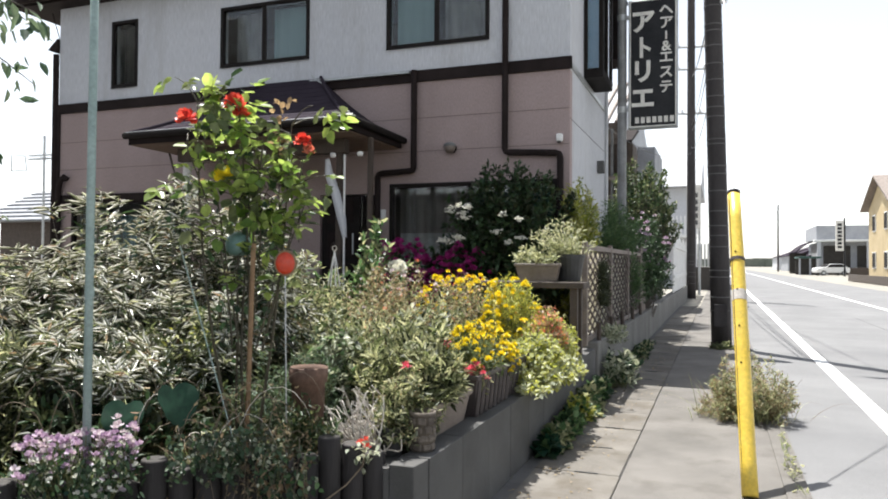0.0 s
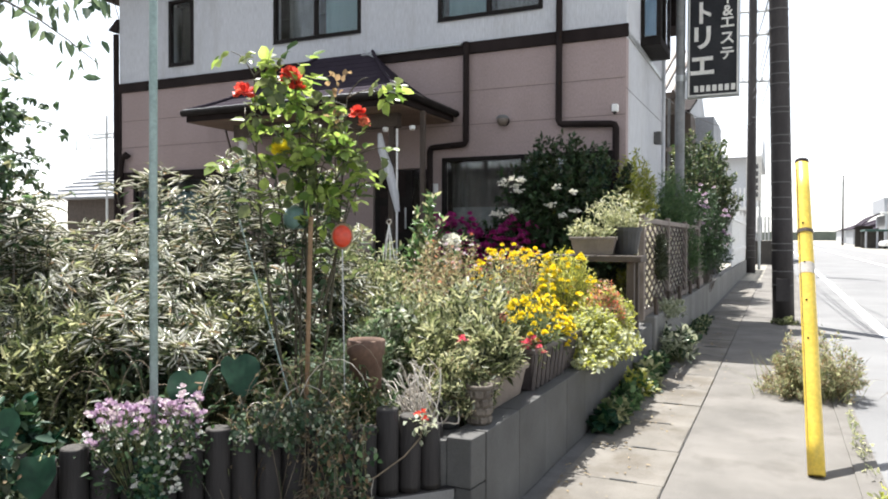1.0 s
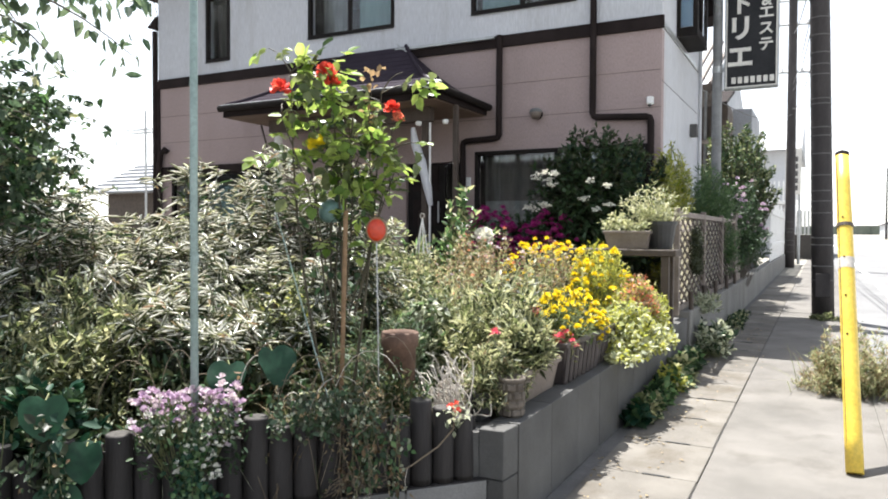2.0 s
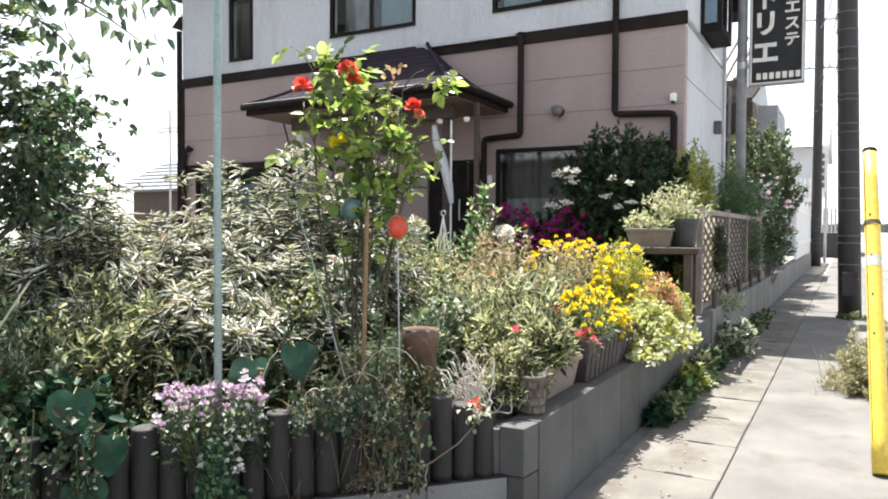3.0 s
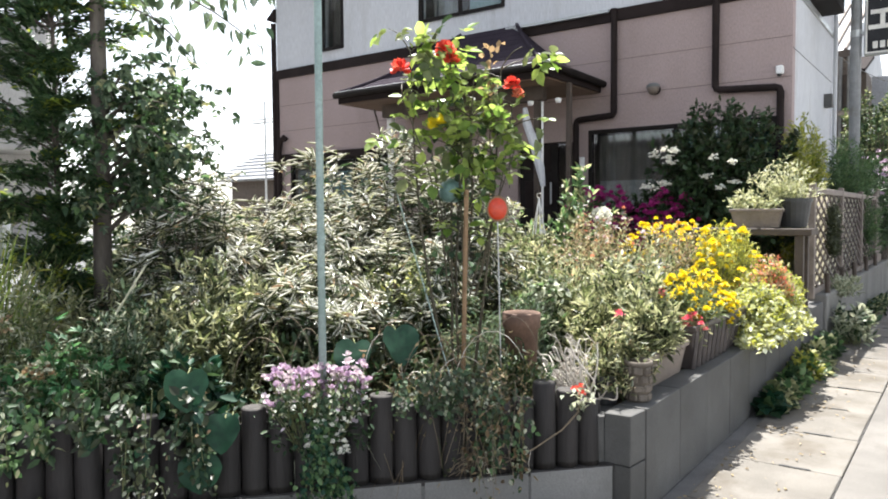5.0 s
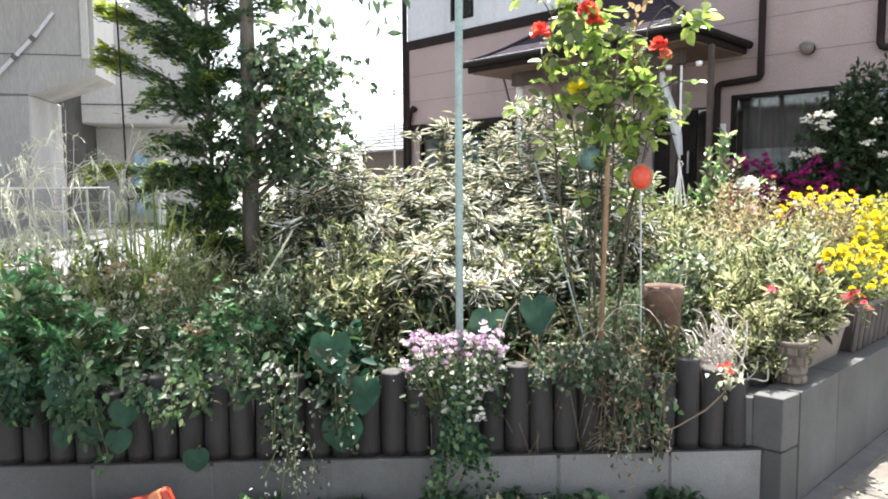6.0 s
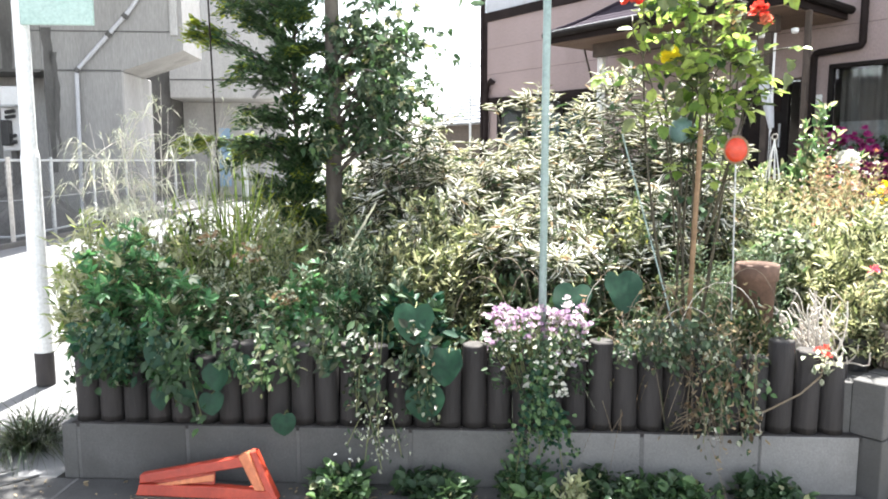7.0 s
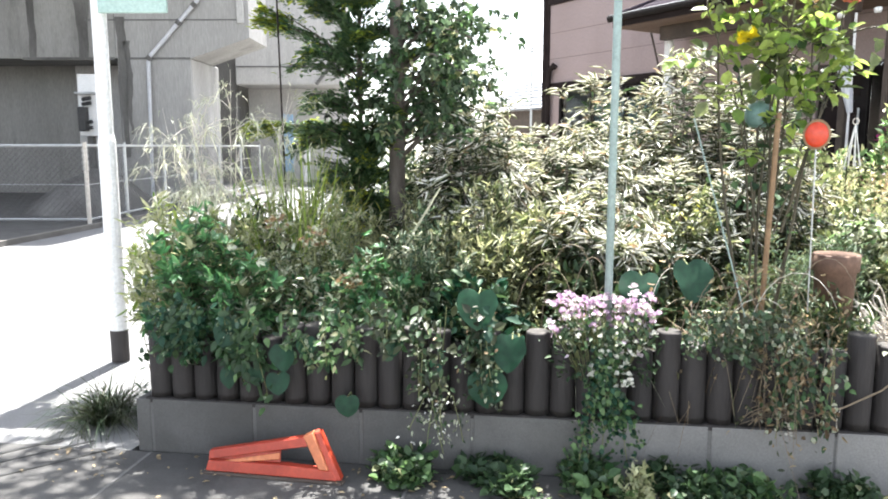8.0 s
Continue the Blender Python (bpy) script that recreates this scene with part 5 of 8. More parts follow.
# ---- viaduct across the side road ----
V0 = Vector((-0.147, -0.2, 0))
fwd = Vector((-1.644, 1.104, 0)).normalized()
right = Vector((fwd.y, -fwd.x, 0))
via = thing("viaduct", (0, 0, 0), "massive grey concrete viaduct pier with stains and drain pipes", "viaduct")
via.matrix_world = Matrix(((right.x, fwd.x, 0, V0.x), (right.y, fwd.y, 0, V0.y), (0, 0, 1, 0), (0, 0, 0, 1)))
part("pier", box(-7.16, -5.54, 16.0, 17.88, -0.2, 3.03, 0.03), M["viaduct"], via)
part("beam", prism([(-7.17, 3.03), (-5.54, 3.03), (-4.27, 3.46), (-4.27, 6.6), (-7.17, 6.6)], 16.0, 17.5, axis="y"), M["viaduct"], via, "wide beam with a sloped haunch")
part("beam", box(-20.0, -7.18, 16.0, 17.5, 3.03, 6.6), M["viaduct_stain_shade"], via, "weathered beam over the opening")
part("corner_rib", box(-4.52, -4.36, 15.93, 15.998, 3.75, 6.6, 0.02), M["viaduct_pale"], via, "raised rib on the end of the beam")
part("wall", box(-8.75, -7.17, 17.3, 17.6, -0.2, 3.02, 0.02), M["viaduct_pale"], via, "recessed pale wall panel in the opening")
part("wall", box(-20.0, -8.76, 17.52, 17.9, -0.2, 3.6, 0.02), M["viaduct_stain_shade"], via, "weathered recess wall, shade put into its colour")
for x in (-8.2, -7.72):
    part("panel_joint", box(x, x + 0.03, 17.28, 17.298, -0.2, 3.0), M["mortar"], via)
for x0, x1, z0, z1 in ((-7.15, -6.93, 0.9, 3.9), (-8.08, -7.64, 3.04, 6.5), (-9.10, -8.84, 3.04, 6.5), (-6.99, -6.85, 1.4, 3.4), (-10.6, -10.2, 3.04, 6.5)):
    bm = bmesh.new()
    n = 14
    edge = [[bm.verts.new((x + 0.022 * math.sin(k * 0.7 + x * 7) + 0.012 * math.sin(k * 2.3 + x) + (0.5 * (x0 + x1) - x) * 0.55 * (1 - k / n) ** 2, 15.992, z0 + (z1 - z0) * k / n)) for k in range(n + 1)] for x in (x0, x1)]
    back = [[bm.verts.new(v.co + Vector((0, 0.006, 0))) for v in e] for e in edge]
    for k in range(n):
        bm.faces.new((edge[0][k], edge[1][k], edge[1][k + 1], edge[0][k + 1]))
        bm.faces.new((back[0][k], edge[0][k], edge[0][k + 1], back[0][k + 1]))
        bm.faces.new((edge[1][k], back[1][k], back[1][k + 1], edge[1][k + 1]))
    part("water_stain", bm, M["dark_conc"], via, "dark streak of water stain")
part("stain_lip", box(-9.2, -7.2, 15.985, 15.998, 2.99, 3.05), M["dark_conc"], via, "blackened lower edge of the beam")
# deck lies out of view; its near edge is set to shade the yard
part("deck", box(-26, -4.2, 11.0, 19.0, 6.6, 7.6, 0.05), M["viaduct"], via, "unseen viaduct deck slab, sized to shade the yard")
part("rear_beam", box(-6.62, -3.3, 23.0, 25.0, 3.04, 6.6, 0.04), M["viaduct_pale"], via, "pale beam of the next span")
part("rear_joint", box(-6.6, -3.35, 22.985, 22.998, 3.58, 3.62), M["mortar"], via)
part("rear_pipe", tube([(-4.1, 22.9, 3.05), (-3.2, 22.9, 4.1)], 0.05, 8), M["mortar"], via, "dark drain pipe")
# dark block stands in for the shaded gap behind the pier
part("rear_pier", box(-9.5, -6.64, 23.3, 25.0, -0.2, 6.6, 0.05), M["dark_conc"], via, "dark block in place of the shaded gap behind the pier")
part("rear_wall", box(-6.62, -3.32, 24.4, 24.8, -0.2, 3.03), M["viaduct_pale"], via, "pale wall of the next span")
part("rear_panel", box(-5.5, -5.15, 24.25, 24.39, 0.3, 2.2, 0.02), M["blue_sheet"], via, "pale blue board under the next span")
part("rear_post", box(-4.55, -4.35, 22.9, 23.0, 0.0, 1.8, 0.02), M["white_metal"], via, "white post under the next span")
part("form_joint", box(-7.8, -4.37, 15.988, 15.998, 3.82, 3.845), M["mortar"], via)
part("form_joint", box(-7.13, -5.57, 15.988, 15.998, 3.02, 3.045), M["mortar"], via)
part("drain_pipe", tube([(-5.0, 15.9, 4.65), (-5.34, 15.9, 4.2), (-6.4, 15.9, 3.06), (-6.44, 15.9, 2.95), (-6.50, 15.9, -0.1)], 0.04, 10), M["white_wall"], via, "grey drain pipe")
for p in ((-6.42, 15.9, 3.02), (-5.75, 15.9, 3.76), (-5.4, 15.9, 4.13)):
    part("pipe_clamp", tube([Vector(p) + Vector((0.035, 0, 0.035)), Vector(p) - Vector((0.035, 0, 0.035))], 0.06, 10), M["mortar"], via)
cab = thing("control_cabinet", (0, 0, 0), "white control cabinet with small dark fittings under the viaduct", "cabinet")
cab.matrix_world = via.matrix_world @ Matrix.Translation((0.35, 0, 0))
part("case", box(-8.02, -7.62, 15.2, 15.6, 1.35, 2.62, 0.02), M["white_metal"], cab, "white case")
part("stand", box(-7.92, -7.8, 15.3, 15.42, 0.0, 1.35), M["dark_conc"], cab)
for z in (1.5, 1.62, 2.0, 2.1):
    part("fitting", tube([(-7.98 + z * 0.05, 15.1, z), (-7.70, 15.1, z + 0.03)], 0.04, 8), M["black_plastic"], cab)
part("meter", box(-7.96, -7.80, 15.02, 15.2, 1.45, 1.95, 0.02), M["black_plastic"], cab, "dark meter box")
part("hood", box(-8.0, -7.64, 15.02, 15.6, 2.20, 2.25, 0.01), M["grey_metal"], cab)

fence = thing("chain_link_fence", (0, 0, 0), "chain-link fence on pale steel posts under the viaduct", "fence")
fence.matrix_world = via.matrix_world.copy()
FENCE_X, FENCE_Y, FENCE_L, FENCE_B = -5.12, 10.26, 6.0, 9.5


def fence_at(u, z):
    """Point on the chain-link fence; u runs in from the left to the corner post at 0, then away along the road."""
    return Vector((FENCE_X + u, FENCE_Y - 0.02 * u, z)) if u < 0 else Vector((FENCE_X, FENCE_Y + u, z))


for u in (-6.0, -4.2, -2.4, 0.0, 1.24, 2.82, 4.4, 6.0, 7.7, 9.5):
    part("post", tube([fence_at(u, -0.02), fence_at(u, 1.20)], 0.032, 8), M["pale_root" if u == 0 else "grey_metal"], fence, "yellowed corner post" if u == 0 else "")
for z, r in ((0.10, 0.018), (0.60, 0.005), (1.15, 0.020)):
    part("rail", tube([fence_at(-FENCE_L, z), fence_at(0, z), fence_at(FENCE_B, z)], r, 6), M["grey_metal"], fence)
bm = bmesh.new()
for lo, hi in ((-FENCE_L, 0.0), (0.001, FENCE_B)):
    k = lo - 1.02
    while k < hi:
        a, b = max(k, lo), min(k + 1.02, hi)
        if b - a > 0.05:
            tube([fence_at(a, 0.11 + a - k), fence_at(b, 0.11 + b - k)], 0.0028, 3, bm, False)
            tube([fence_at(a, 1.13 - a + k), fence_at(b, 1.13 - b + k)], 0.0028, 3, bm, False)
        k += 0.085
part("mesh", bm, M["mortar"], fence, "galvanised wire mesh")
heap = tagged(new("gravel_heap"), "dark heap of gravel behind the chain-link fence", "gravel heap", kind="stuff")
heap.matrix_world = via.matrix_world @ Matrix.Translation((-6.15, 12.6, 0.02))
bm = lathe([(1.15, 0.0), (0.95, 0.16), (0.7, 0.36), (0.45, 0.55), (0.2, 0.66), (0.0, 0.70)], 22)
for v in bm.verts:
    v.co += Vector(noise.noise_vector(v.co * 2.3)) * 0.09 * (v.co.z > 0.01)
part("stones", bm, M["dark_conc"], heap)
kerb_v = tagged(part("kerb_viaduct", prism([(-5.41, 5.5), (-5.33, 5.5), (-4.70, 12.9), (-4.10, 24.0), (-4.18, 24.0), (-4.78, 12.9)], -0.05, 0.06), M["pave"]), "low concrete kerb in front of the chain-link fence", "kerb", kind="structure")
kerb_v.matrix_world = via.matrix_world.copy()
# the yard's dark colour carries the viaduct's shade
yard = tagged(part("pavement_viaduct", prism([(-30, 5.5), (-5.41, 5.5), (-4.78, 12.9), (-4.18, 24.0), (-3.0, 24.0), (-3.0, 40), (-30, 40)], -0.1, 0.03), M["apron"]), "gravelly ground, viaduct shade put into its dark colour", "pavement", kind="structure")
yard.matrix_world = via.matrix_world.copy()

# white sign pole at the corner of the side road
wp = thing("sign_pole", (-4.21, 0.442, 0), "white steel sign pole with a grey foot", "pole")
part("lower_pole", tube([(0, 0, 0.16), (0, 0, 1.16), (0, 0, 1.20)], [0.044, 0.044, 0.036], 16), M["white_metal"], wp)
part("upper_pole", tube([(0, 0, 1.20), (0.02, 0, 3.4)], 0.036, 16), M["white_metal"], wp)
part("foot", tube([(0, 0, 0.0), (0, 0, 0.17)], 0.046, 16), M["pole_conc"], wp, "dark rubber foot sleeve")
plate = part("sign_plate", box(0.02, 0.365, -0.05, -0.038, 1.79, 2.42, 0.005), M["teal_sign"], wp, "pale green sign plate")
plate.matrix_basis = Matrix.Rotation(math.atan2(right.y, right.x), 4, "Z")
part("plate_clamp", tube([(0, 0, 2.05), (0, 0, 2.1)], 0.05, 14), M["grey_metal"], wp)

# grey-green pole in the bed
gp = thing("garden_pole", (-1.835, 1.625, 0.33), "slim grey-green steel pole standing in the flower bed", "pole")
part("shaft", tube([(0, 0, -0.1), (0, 0, 1.0), (0.006, 0, 2.6)], [0.0135, 0.0135, 0.013], 12), M["green_pole"], gp, smooth=True)
part("joint", tube([(0.002, 0, 0.73), (0.002, 0, 0.76)], 0.015, 12), M["green_pole"], gp)

# fallen orange warning stand at the foot of the wall
tri = thing("warning_stand", (-2.583, 0.453, 0.0), "fallen orange folding warning stand lying at the foot of the wall", "warning stand", rz=math.degrees(math.atan2(0.36, 0.345)))


def plate(poly, y0, y1, lean=0.24):
    """A bevelled flat bar cut to the outline poly in x and z, leaning back a little."""
    bm = prism(poly, y0, y1, axis="y")
    bmesh.ops.bevel(bm, geom=bm.edges[:], offset=0.003, segments=1, affect="EDGES")
    for v in bm.verts:
        v.co.y += v.co.z * lean
    return bm


part("arm", plate([(0.0, 0.048), (0.0, 0.078), (0.36, 0.150), (0.372, 0.118)], -0.012, 0.016), M["orange"], tri, "upper orange bar")
part("arm", plate([(-0.008, 0.012), (0.0, 0.047), (0.27, 0.050), (0.455, 0.044), (0.475, 0.012)], -0.014, 0.018), M["orange"], tri, "lower orange bar")
part("web", plate([(0.004, 0.048), (0.262, 0.051), (0.262, 0.094), (0.004, 0.060)], -0.002, 0.006), M["orange"], tri, "inner orange panel")
part("reflector", plate([(0.05, 0.046), (0.10, 0.044), (0.262, 0.066), (0.262, 0.088)], -0.010, -0.0035), M["orange_pale"], tri, "pale orange reflective bar")
part("end_bar", plate([(0.345, 0.152), (0.378, 0.166), (0.442, 0.046), (0.408, 0.046)], -0.020, 0.012), M["orange_pale"], tri, "pale orange reflective bar")
part("end_bar", plate([(0.380, 0.166), (0.402, 0.166), (0.488, 0.014), (0.456, 0.014)], -0.012, 0.022), M["orange"], tri, "dark orange end bar")
part("foot_rail", box(-0.012, 0.495, -0.022, 0.012, 0.0, 0.0115, 0.003), M["wood_dark"], tri, "dark base edge")


# ---- pots and garden ornaments ----
def trough(at, L, w, h, mat, label, rz=90, flutes=0, name="planter"):
    ob = thing(name, at, label, "planter", rz=rz)
    bm = bmesh.new()
    t = 0.014
    lo = [(-L / 2 + 0.03, -w / 2 + 0.025), (L / 2 - 0.03, -w / 2 + 0.025), (L / 2 - 0.03, w / 2 - 0.025), (-L / 2 + 0.03, w / 2 - 0.025)]
    hi = [(-L / 2, -w / 2), (L / 2, -w / 2), (L / 2, w / 2), (-L / 2, w / 2)]
    inn = [(x - math.copysign(t, x), y - math.copysign(t, y)) for x, y in hi]
    rings = [[bm.verts.new((x, y, z)) for x, y in ring] for ring, z in ((lo, 0), (hi, h), (inn, h), (inn, h - 0.04))]
    bm.faces.new(rings[0][::-1])
    for a, b in zip(rings, rings[1:]):
        for k in range(4):
            bm.faces.new((a[k], a[(k + 1) % 4], b[(k + 1) % 4], b[k]))
    bm.faces.new(rings[3])
    bmesh.ops.bevel(bm, geom=bm.edges[:], offset=0.004, segments=1, affect="EDGES")
    part("body", bm, M[mat], ob)
    rim = bmesh.new()
    for b in ((-L / 2 - 0.008, L / 2 + 0.008, -w / 2 - 0.008, -w / 2 + 0.004), (-L / 2 - 0.008, L / 2 + 0.008, w / 2 - 0.004, w / 2 + 0.008)):
        box(*b, h - 0.022, h + 0.004, 0.003, rim)
    for b in ((-L / 2 - 0.008, -L / 2 + 0.004, -w / 2, w / 2), (L / 2 - 0.004, L / 2 + 0.008, -w / 2, w / 2)):
        box(*b, h - 0.022, h + 0.004, 0.003, rim)
    part("rim", rim, M[mat], ob)
    for k in range(flutes):
        x = -L / 2 + 0.035 + (L - 0.07) * k / (flutes - 1)
        for s in (-1, 1):
            part("flute", tube([(x, s * (w / 2 - 0.022), 0.005), (x * 1.02, s * (w / 2 - 0.002), h - 0.02)], 0.017, 7), M[mat], ob)
    part("earth", box(-L / 2 + t, L / 2 - t, -w / 2 + t, w / 2 - t, h - 0.05, h - 0.03), M["soil"], ob)
    return ob


trough((-1.165, 3.01, 0.401), 0.52, 0.17, 0.15, "planter_tan", "long tan plastic planter on top of the wall")
trough((-1.155, 3.60, 0.401), 0.60, 0.20, 0.21, "planter_dark", "dark brown fluted planter on top of the wall", flutes=8)
trough((-1.17, 4.25, 0.401), 0.60, 0.20, 0.20, "planter_dark", "dark brown planter hidden under trailing leaves", flutes=8)
trough((-1.39, 6.0, 1.035), 0.38, 0.20, 0.145, "planter_tan", "greyish tan planter box on a bench", 5)
bench = thing("bench", (-1.42, 6.0, 0.33), "low dark wooden bench carrying planters", "bench")
part("top", box(-0.5, 0.45, -0.16, 0.16, 0.645, 0.70, 0.006), M["wood_dark"], bench)
for x in (-0.4, 0.36):
    for y in (-0.1, 0.1):
        part("leg", box(x - 0.03, x + 0.03, y - 0.03, y + 0.03, 0, 0.645), M["wood_dark"], bench)
pot = thing("flower_pot", (-1.15, 6.15, 1.035), "black plastic flower pot on the bench", "flower pot")
part("body", lathe([(0.0, 0.0), (0.10, 0.0), (0.13, 0.2), (0.14, 0.2), (0.14, 0.23), (0.122, 0.23), (0.11, 0.18), (0.0, 0.18)], 20), M["black_plastic"], pot)
stone = thing("stone_pot", (-1.075, 2.63, 0.401), "small round brownish pot with embossed stones on the wall", "flower pot")
part("core", lathe([(0.0, 0.0), (0.046, 0.0), (0.053, 0.146), (0.057, 0.148), (0.057, 0.163), (0.046, 0.163), (0.045, 0.14), (0.0, 0.14)], 22), M["stone_pot"], stone, smooth=True)
for k in range(4):
    for j in range(8):
        a = (j + 0.5 * (k % 2)) * 45 + random.uniform(-4, 4)
        w = 0.019 * random.uniform(0.85, 1.0)
        bm = box(-w, w, -0.006, 0.006, 0.0, random.uniform(0.028, 0.033), 0.006)
        bmesh.ops.transform(bm, matrix=pose(0, 0, 0.006 + k * 0.035, 0, 0, a) @ Matrix.Translation((0, -0.048 - 0.0015 * k, 0)), verts=bm.verts[:])
        part("stone", bm, M["stone_pot"], stone)
dark = thing("flower_pot", (-1.20, 2.58, 0.385), "small dark plastic pot beside the stone pot", "flower pot")
part("body", lathe([(0.0, 0.0), (0.05, 0.0), (0.062, 0.10), (0.066, 0.10), (0.066, 0.12), (0.058, 0.12), (0.055, 0.09), (0.0, 0.09)], 18), M["black_plastic"], dark)
terra = thing("flower_pot", (-1.45, 2.345, 0.34), "tall weathered terracotta pot among dry stems", "flower pot")
part("body", lathe([(0.0, 0.0), (0.055, 0.0), (0.067, 0.36), (0.076, 0.365), (0.078, 0.42), (0.072, 0.424), (0.064, 0.40), (0.060, 0.22), (0.0, 0.22)], 28), M["terracotta"], terra, smooth=True)

disc = thing("garden_ornament", (-1.475, 2.21, 0.33), "round orange disc ornament on a thin pale rod", "garden ornament")
part("rod", tube([(0.012, 0.008, 0.0), (0, 0, 0.80)], 0.0028, 8), M["grey_metal"], disc)
bm = lathe([(0.0, -0.016), (0.022, -0.013), (0.034, -0.006), (0.038, 0.0), (0.034, 0.006), (0.022, 0.013), (0.0, 0.016)], 24)
bmesh.ops.transform(bm, matrix=Matrix.Translation((0, 0, 0.845)) @ Matrix.Rotation(radians(30), 4, "Z") @ Matrix.Rotation(radians(90), 4, "X") @ Matrix.Diagonal((1.0, 1.18, 1, 1)), verts=bm.verts[:])
part("disc", bm, M["orange_disc"], disc, "orange oval disc", True)
bm = lathe([(0.036, -0.004), (0.042, -0.003), (0.043, 0.0), (0.042, 0.003), (0.036, 0.004)], 24)
bmesh.ops.transform(bm, matrix=Matrix.Translation((0, 0, 0.845)) @ Matrix.Rotation(radians(30), 4, "Z") @ Matrix.Rotation(radians(90), 4, "X") @ Matrix.Diagonal((1.0, 1.18, 1, 1)), verts=bm.verts[:])
part("rim", bm, M["stake"], disc, "pale tan rim", True)
ball = thing("garden_ornament", (-1.70, 2.22, 0.33), "teal glazed dome ornament on a stick among the rose canes", "garden ornament")
part("stick", tube([(0, 0, 0), (0, 0, 0.90)], 0.005, 6), M["cane"], ball)
part("dome", lathe([(0.0, 0.872), (0.032, 0.876), (0.046, 0.892), (0.05, 0.915), (0.046, 0.940), (0.034, 0.958), (0.018, 0.967), (0.0, 0.969)], 18), M["teal_glass"], ball, smooth=True)
hook = thing("garden_hook", (-2.225, 3.86, 0.33), "thin dark garden hook with a ring and pale hanging cords", "garden hook")
part("rod", tube([(0, 0, 0), (0, 0, 0.93), (0.006, 0, 0.965), (0.02, 0, 0.975), (0.03, 0, 0.955)], 0.003, 8), M["trim"], hook)
part("ring", tube([(0.03 + 0.016 * math.cos(a * math.pi / 6), 0, 0.94 + 0.016 * math.sin(a * math.pi / 6)) for a in range(13)], 0.003, 6), M["pale_root"], hook, "pale ring")
for k in range(7):
    a = k * 0.9
    part("cord", tube([(0.03, 0, 0.925), (0.03 + 0.014 * math.cos(a), 0.014 * math.sin(a), 0.85), (0.03 + 0.042 * math.cos(a), 0.03 * math.sin(a), 0.70)], 0.0032, 5), M["white_metal"], hook, "pale hanging cord")

for p, q, r, mat, lab in (((-1.61, 2.16, 0.33), (-1.585, 2.16, 1.25), 0.0095, "stake", "tan bamboo stake tied to the rose"), ((-1.60, 2.08, 0.5), (-1.90, 2.12, 1.24), 0.0028, "green_pole", "grey-green slanting plant stake"),
                          ((-2.72, 1.05, 0.33), (-2.42, 1.32, 0.98), 0.004, "lf_feather", "thin pale cane leaning over the bed"), ((-3.62, 1.18, 0.33), (-3.66, 1.16, 2.3), 0.0045, "trim", "thin dark pole beside the conifer")):
    st = thing("plant_stake", p, lab, "plant stake")
    part("cane", tube([(0, 0, 0), Vector(q) - Vector(p)], r, 8), M[mat], st)

# ---- trees ----
def limb(a, b, bend, r0, r1, n=7):
    a, b = np.array(a, float), np.array(b, float)
    t = np.linspace(0, 1, n)[:, None]
    return a * (1 - t) + b * t + np.array(bend) * np.sin(np.pi * t), np.linspace(r0, r1, n)


tree = thing("broadleaf_tree", (-3.39, 1.68, 0.3), "young broadleaf tree with a slim grey trunk and drooping leafy boughs", "tree")
C, R = limb((0, 0, 0), (-0.02, 0.0, 4.4), (0.02, 0.01, 0), 0.047, 0.016, 18)
part("trunk", tube([tuple(p) for p in C], list(R), 12), M["bark"], tree, smooth=True)
segs = []
for k in range(64):
    low = k < 44
    z = rng.uniform(0.72, 1.42) if low else rng.uniform(1.85, 2.7)
    az = rng.choice([rng.uniform(0.3, 2.2), rng.uniform(-0.7, 0.3), rng.uniform(1.2, 4.6)], p=[0.70, 0.14, 0.16])
    ln = rng.uniform(0.2, 0.66) if low else rng.uniform(0.35, 0.95)
    e = np.array([math.cos(az) * ln, math.sin(az) * ln, z + rng.uniform(-0.05, 0.22) - (0.0 if low else 0.25 * ln)])
    segs.append(limb((0, 0, z), e, (0, 0, 0.10), 0.009, 0.0025, 7))
child("branching", stems_mesh("branching", np.array([s[0] for s in segs]), np.array([s[1] for s in segs]), M["bark"], 5), tree)
n = 2500
s = np.where(rng.random(n) < 0.72, rng.integers(0, 44, n), rng.integers(44, len(segs), n))
t = 0.42 + 0.58 * rng.random(n) ** 0.8
CC = np.array([q[0] for q in segs])
i0 = np.minimum((t * 6).astype(int), 5)
f = (t * 6 - i0)[:, None]
P = CC[s, i0] * (1 - f) + CC[s, i0 + 1] * f + rng.normal(0, 0.045, (n, 3))
A = unit(rng.normal(size=(n, 3))) * 0.8 + np.array([0.1, 0, -0.55])
L = np.where(s < 44, rng.uniform(0.032, 0.058, n), rng.uniform(0.04, 0.075, n))
up = np.array([0, 0, 1.0])
near = np.flatnonzero(s < 44)
# the pale share paints lit leaves; it is dealt out at random
for mat, a, b, lab in (("lf_bluish", 0, 900, "grey-green leaves"), ("lf_light", 900, 1050, "pale leaves, light put into the colour"), ("lf_fresh", 1050, 1250, "fresh green leaves"), ("lf_dark", 1250, len(near), "dark green leaves near the trunk")):
    k = near[a:b]
    p, q, w, ln = fan(P[k], A[k], up + rng.normal(0, 0.4, (len(k), 3)), L[k], 4)
    child("crown", leaf_mesh("crown", p, q, w, ln, ln * 0.50, M[mat], 0.3, 0.2), tree, lab)
high = np.flatnonzero(s >= 44)
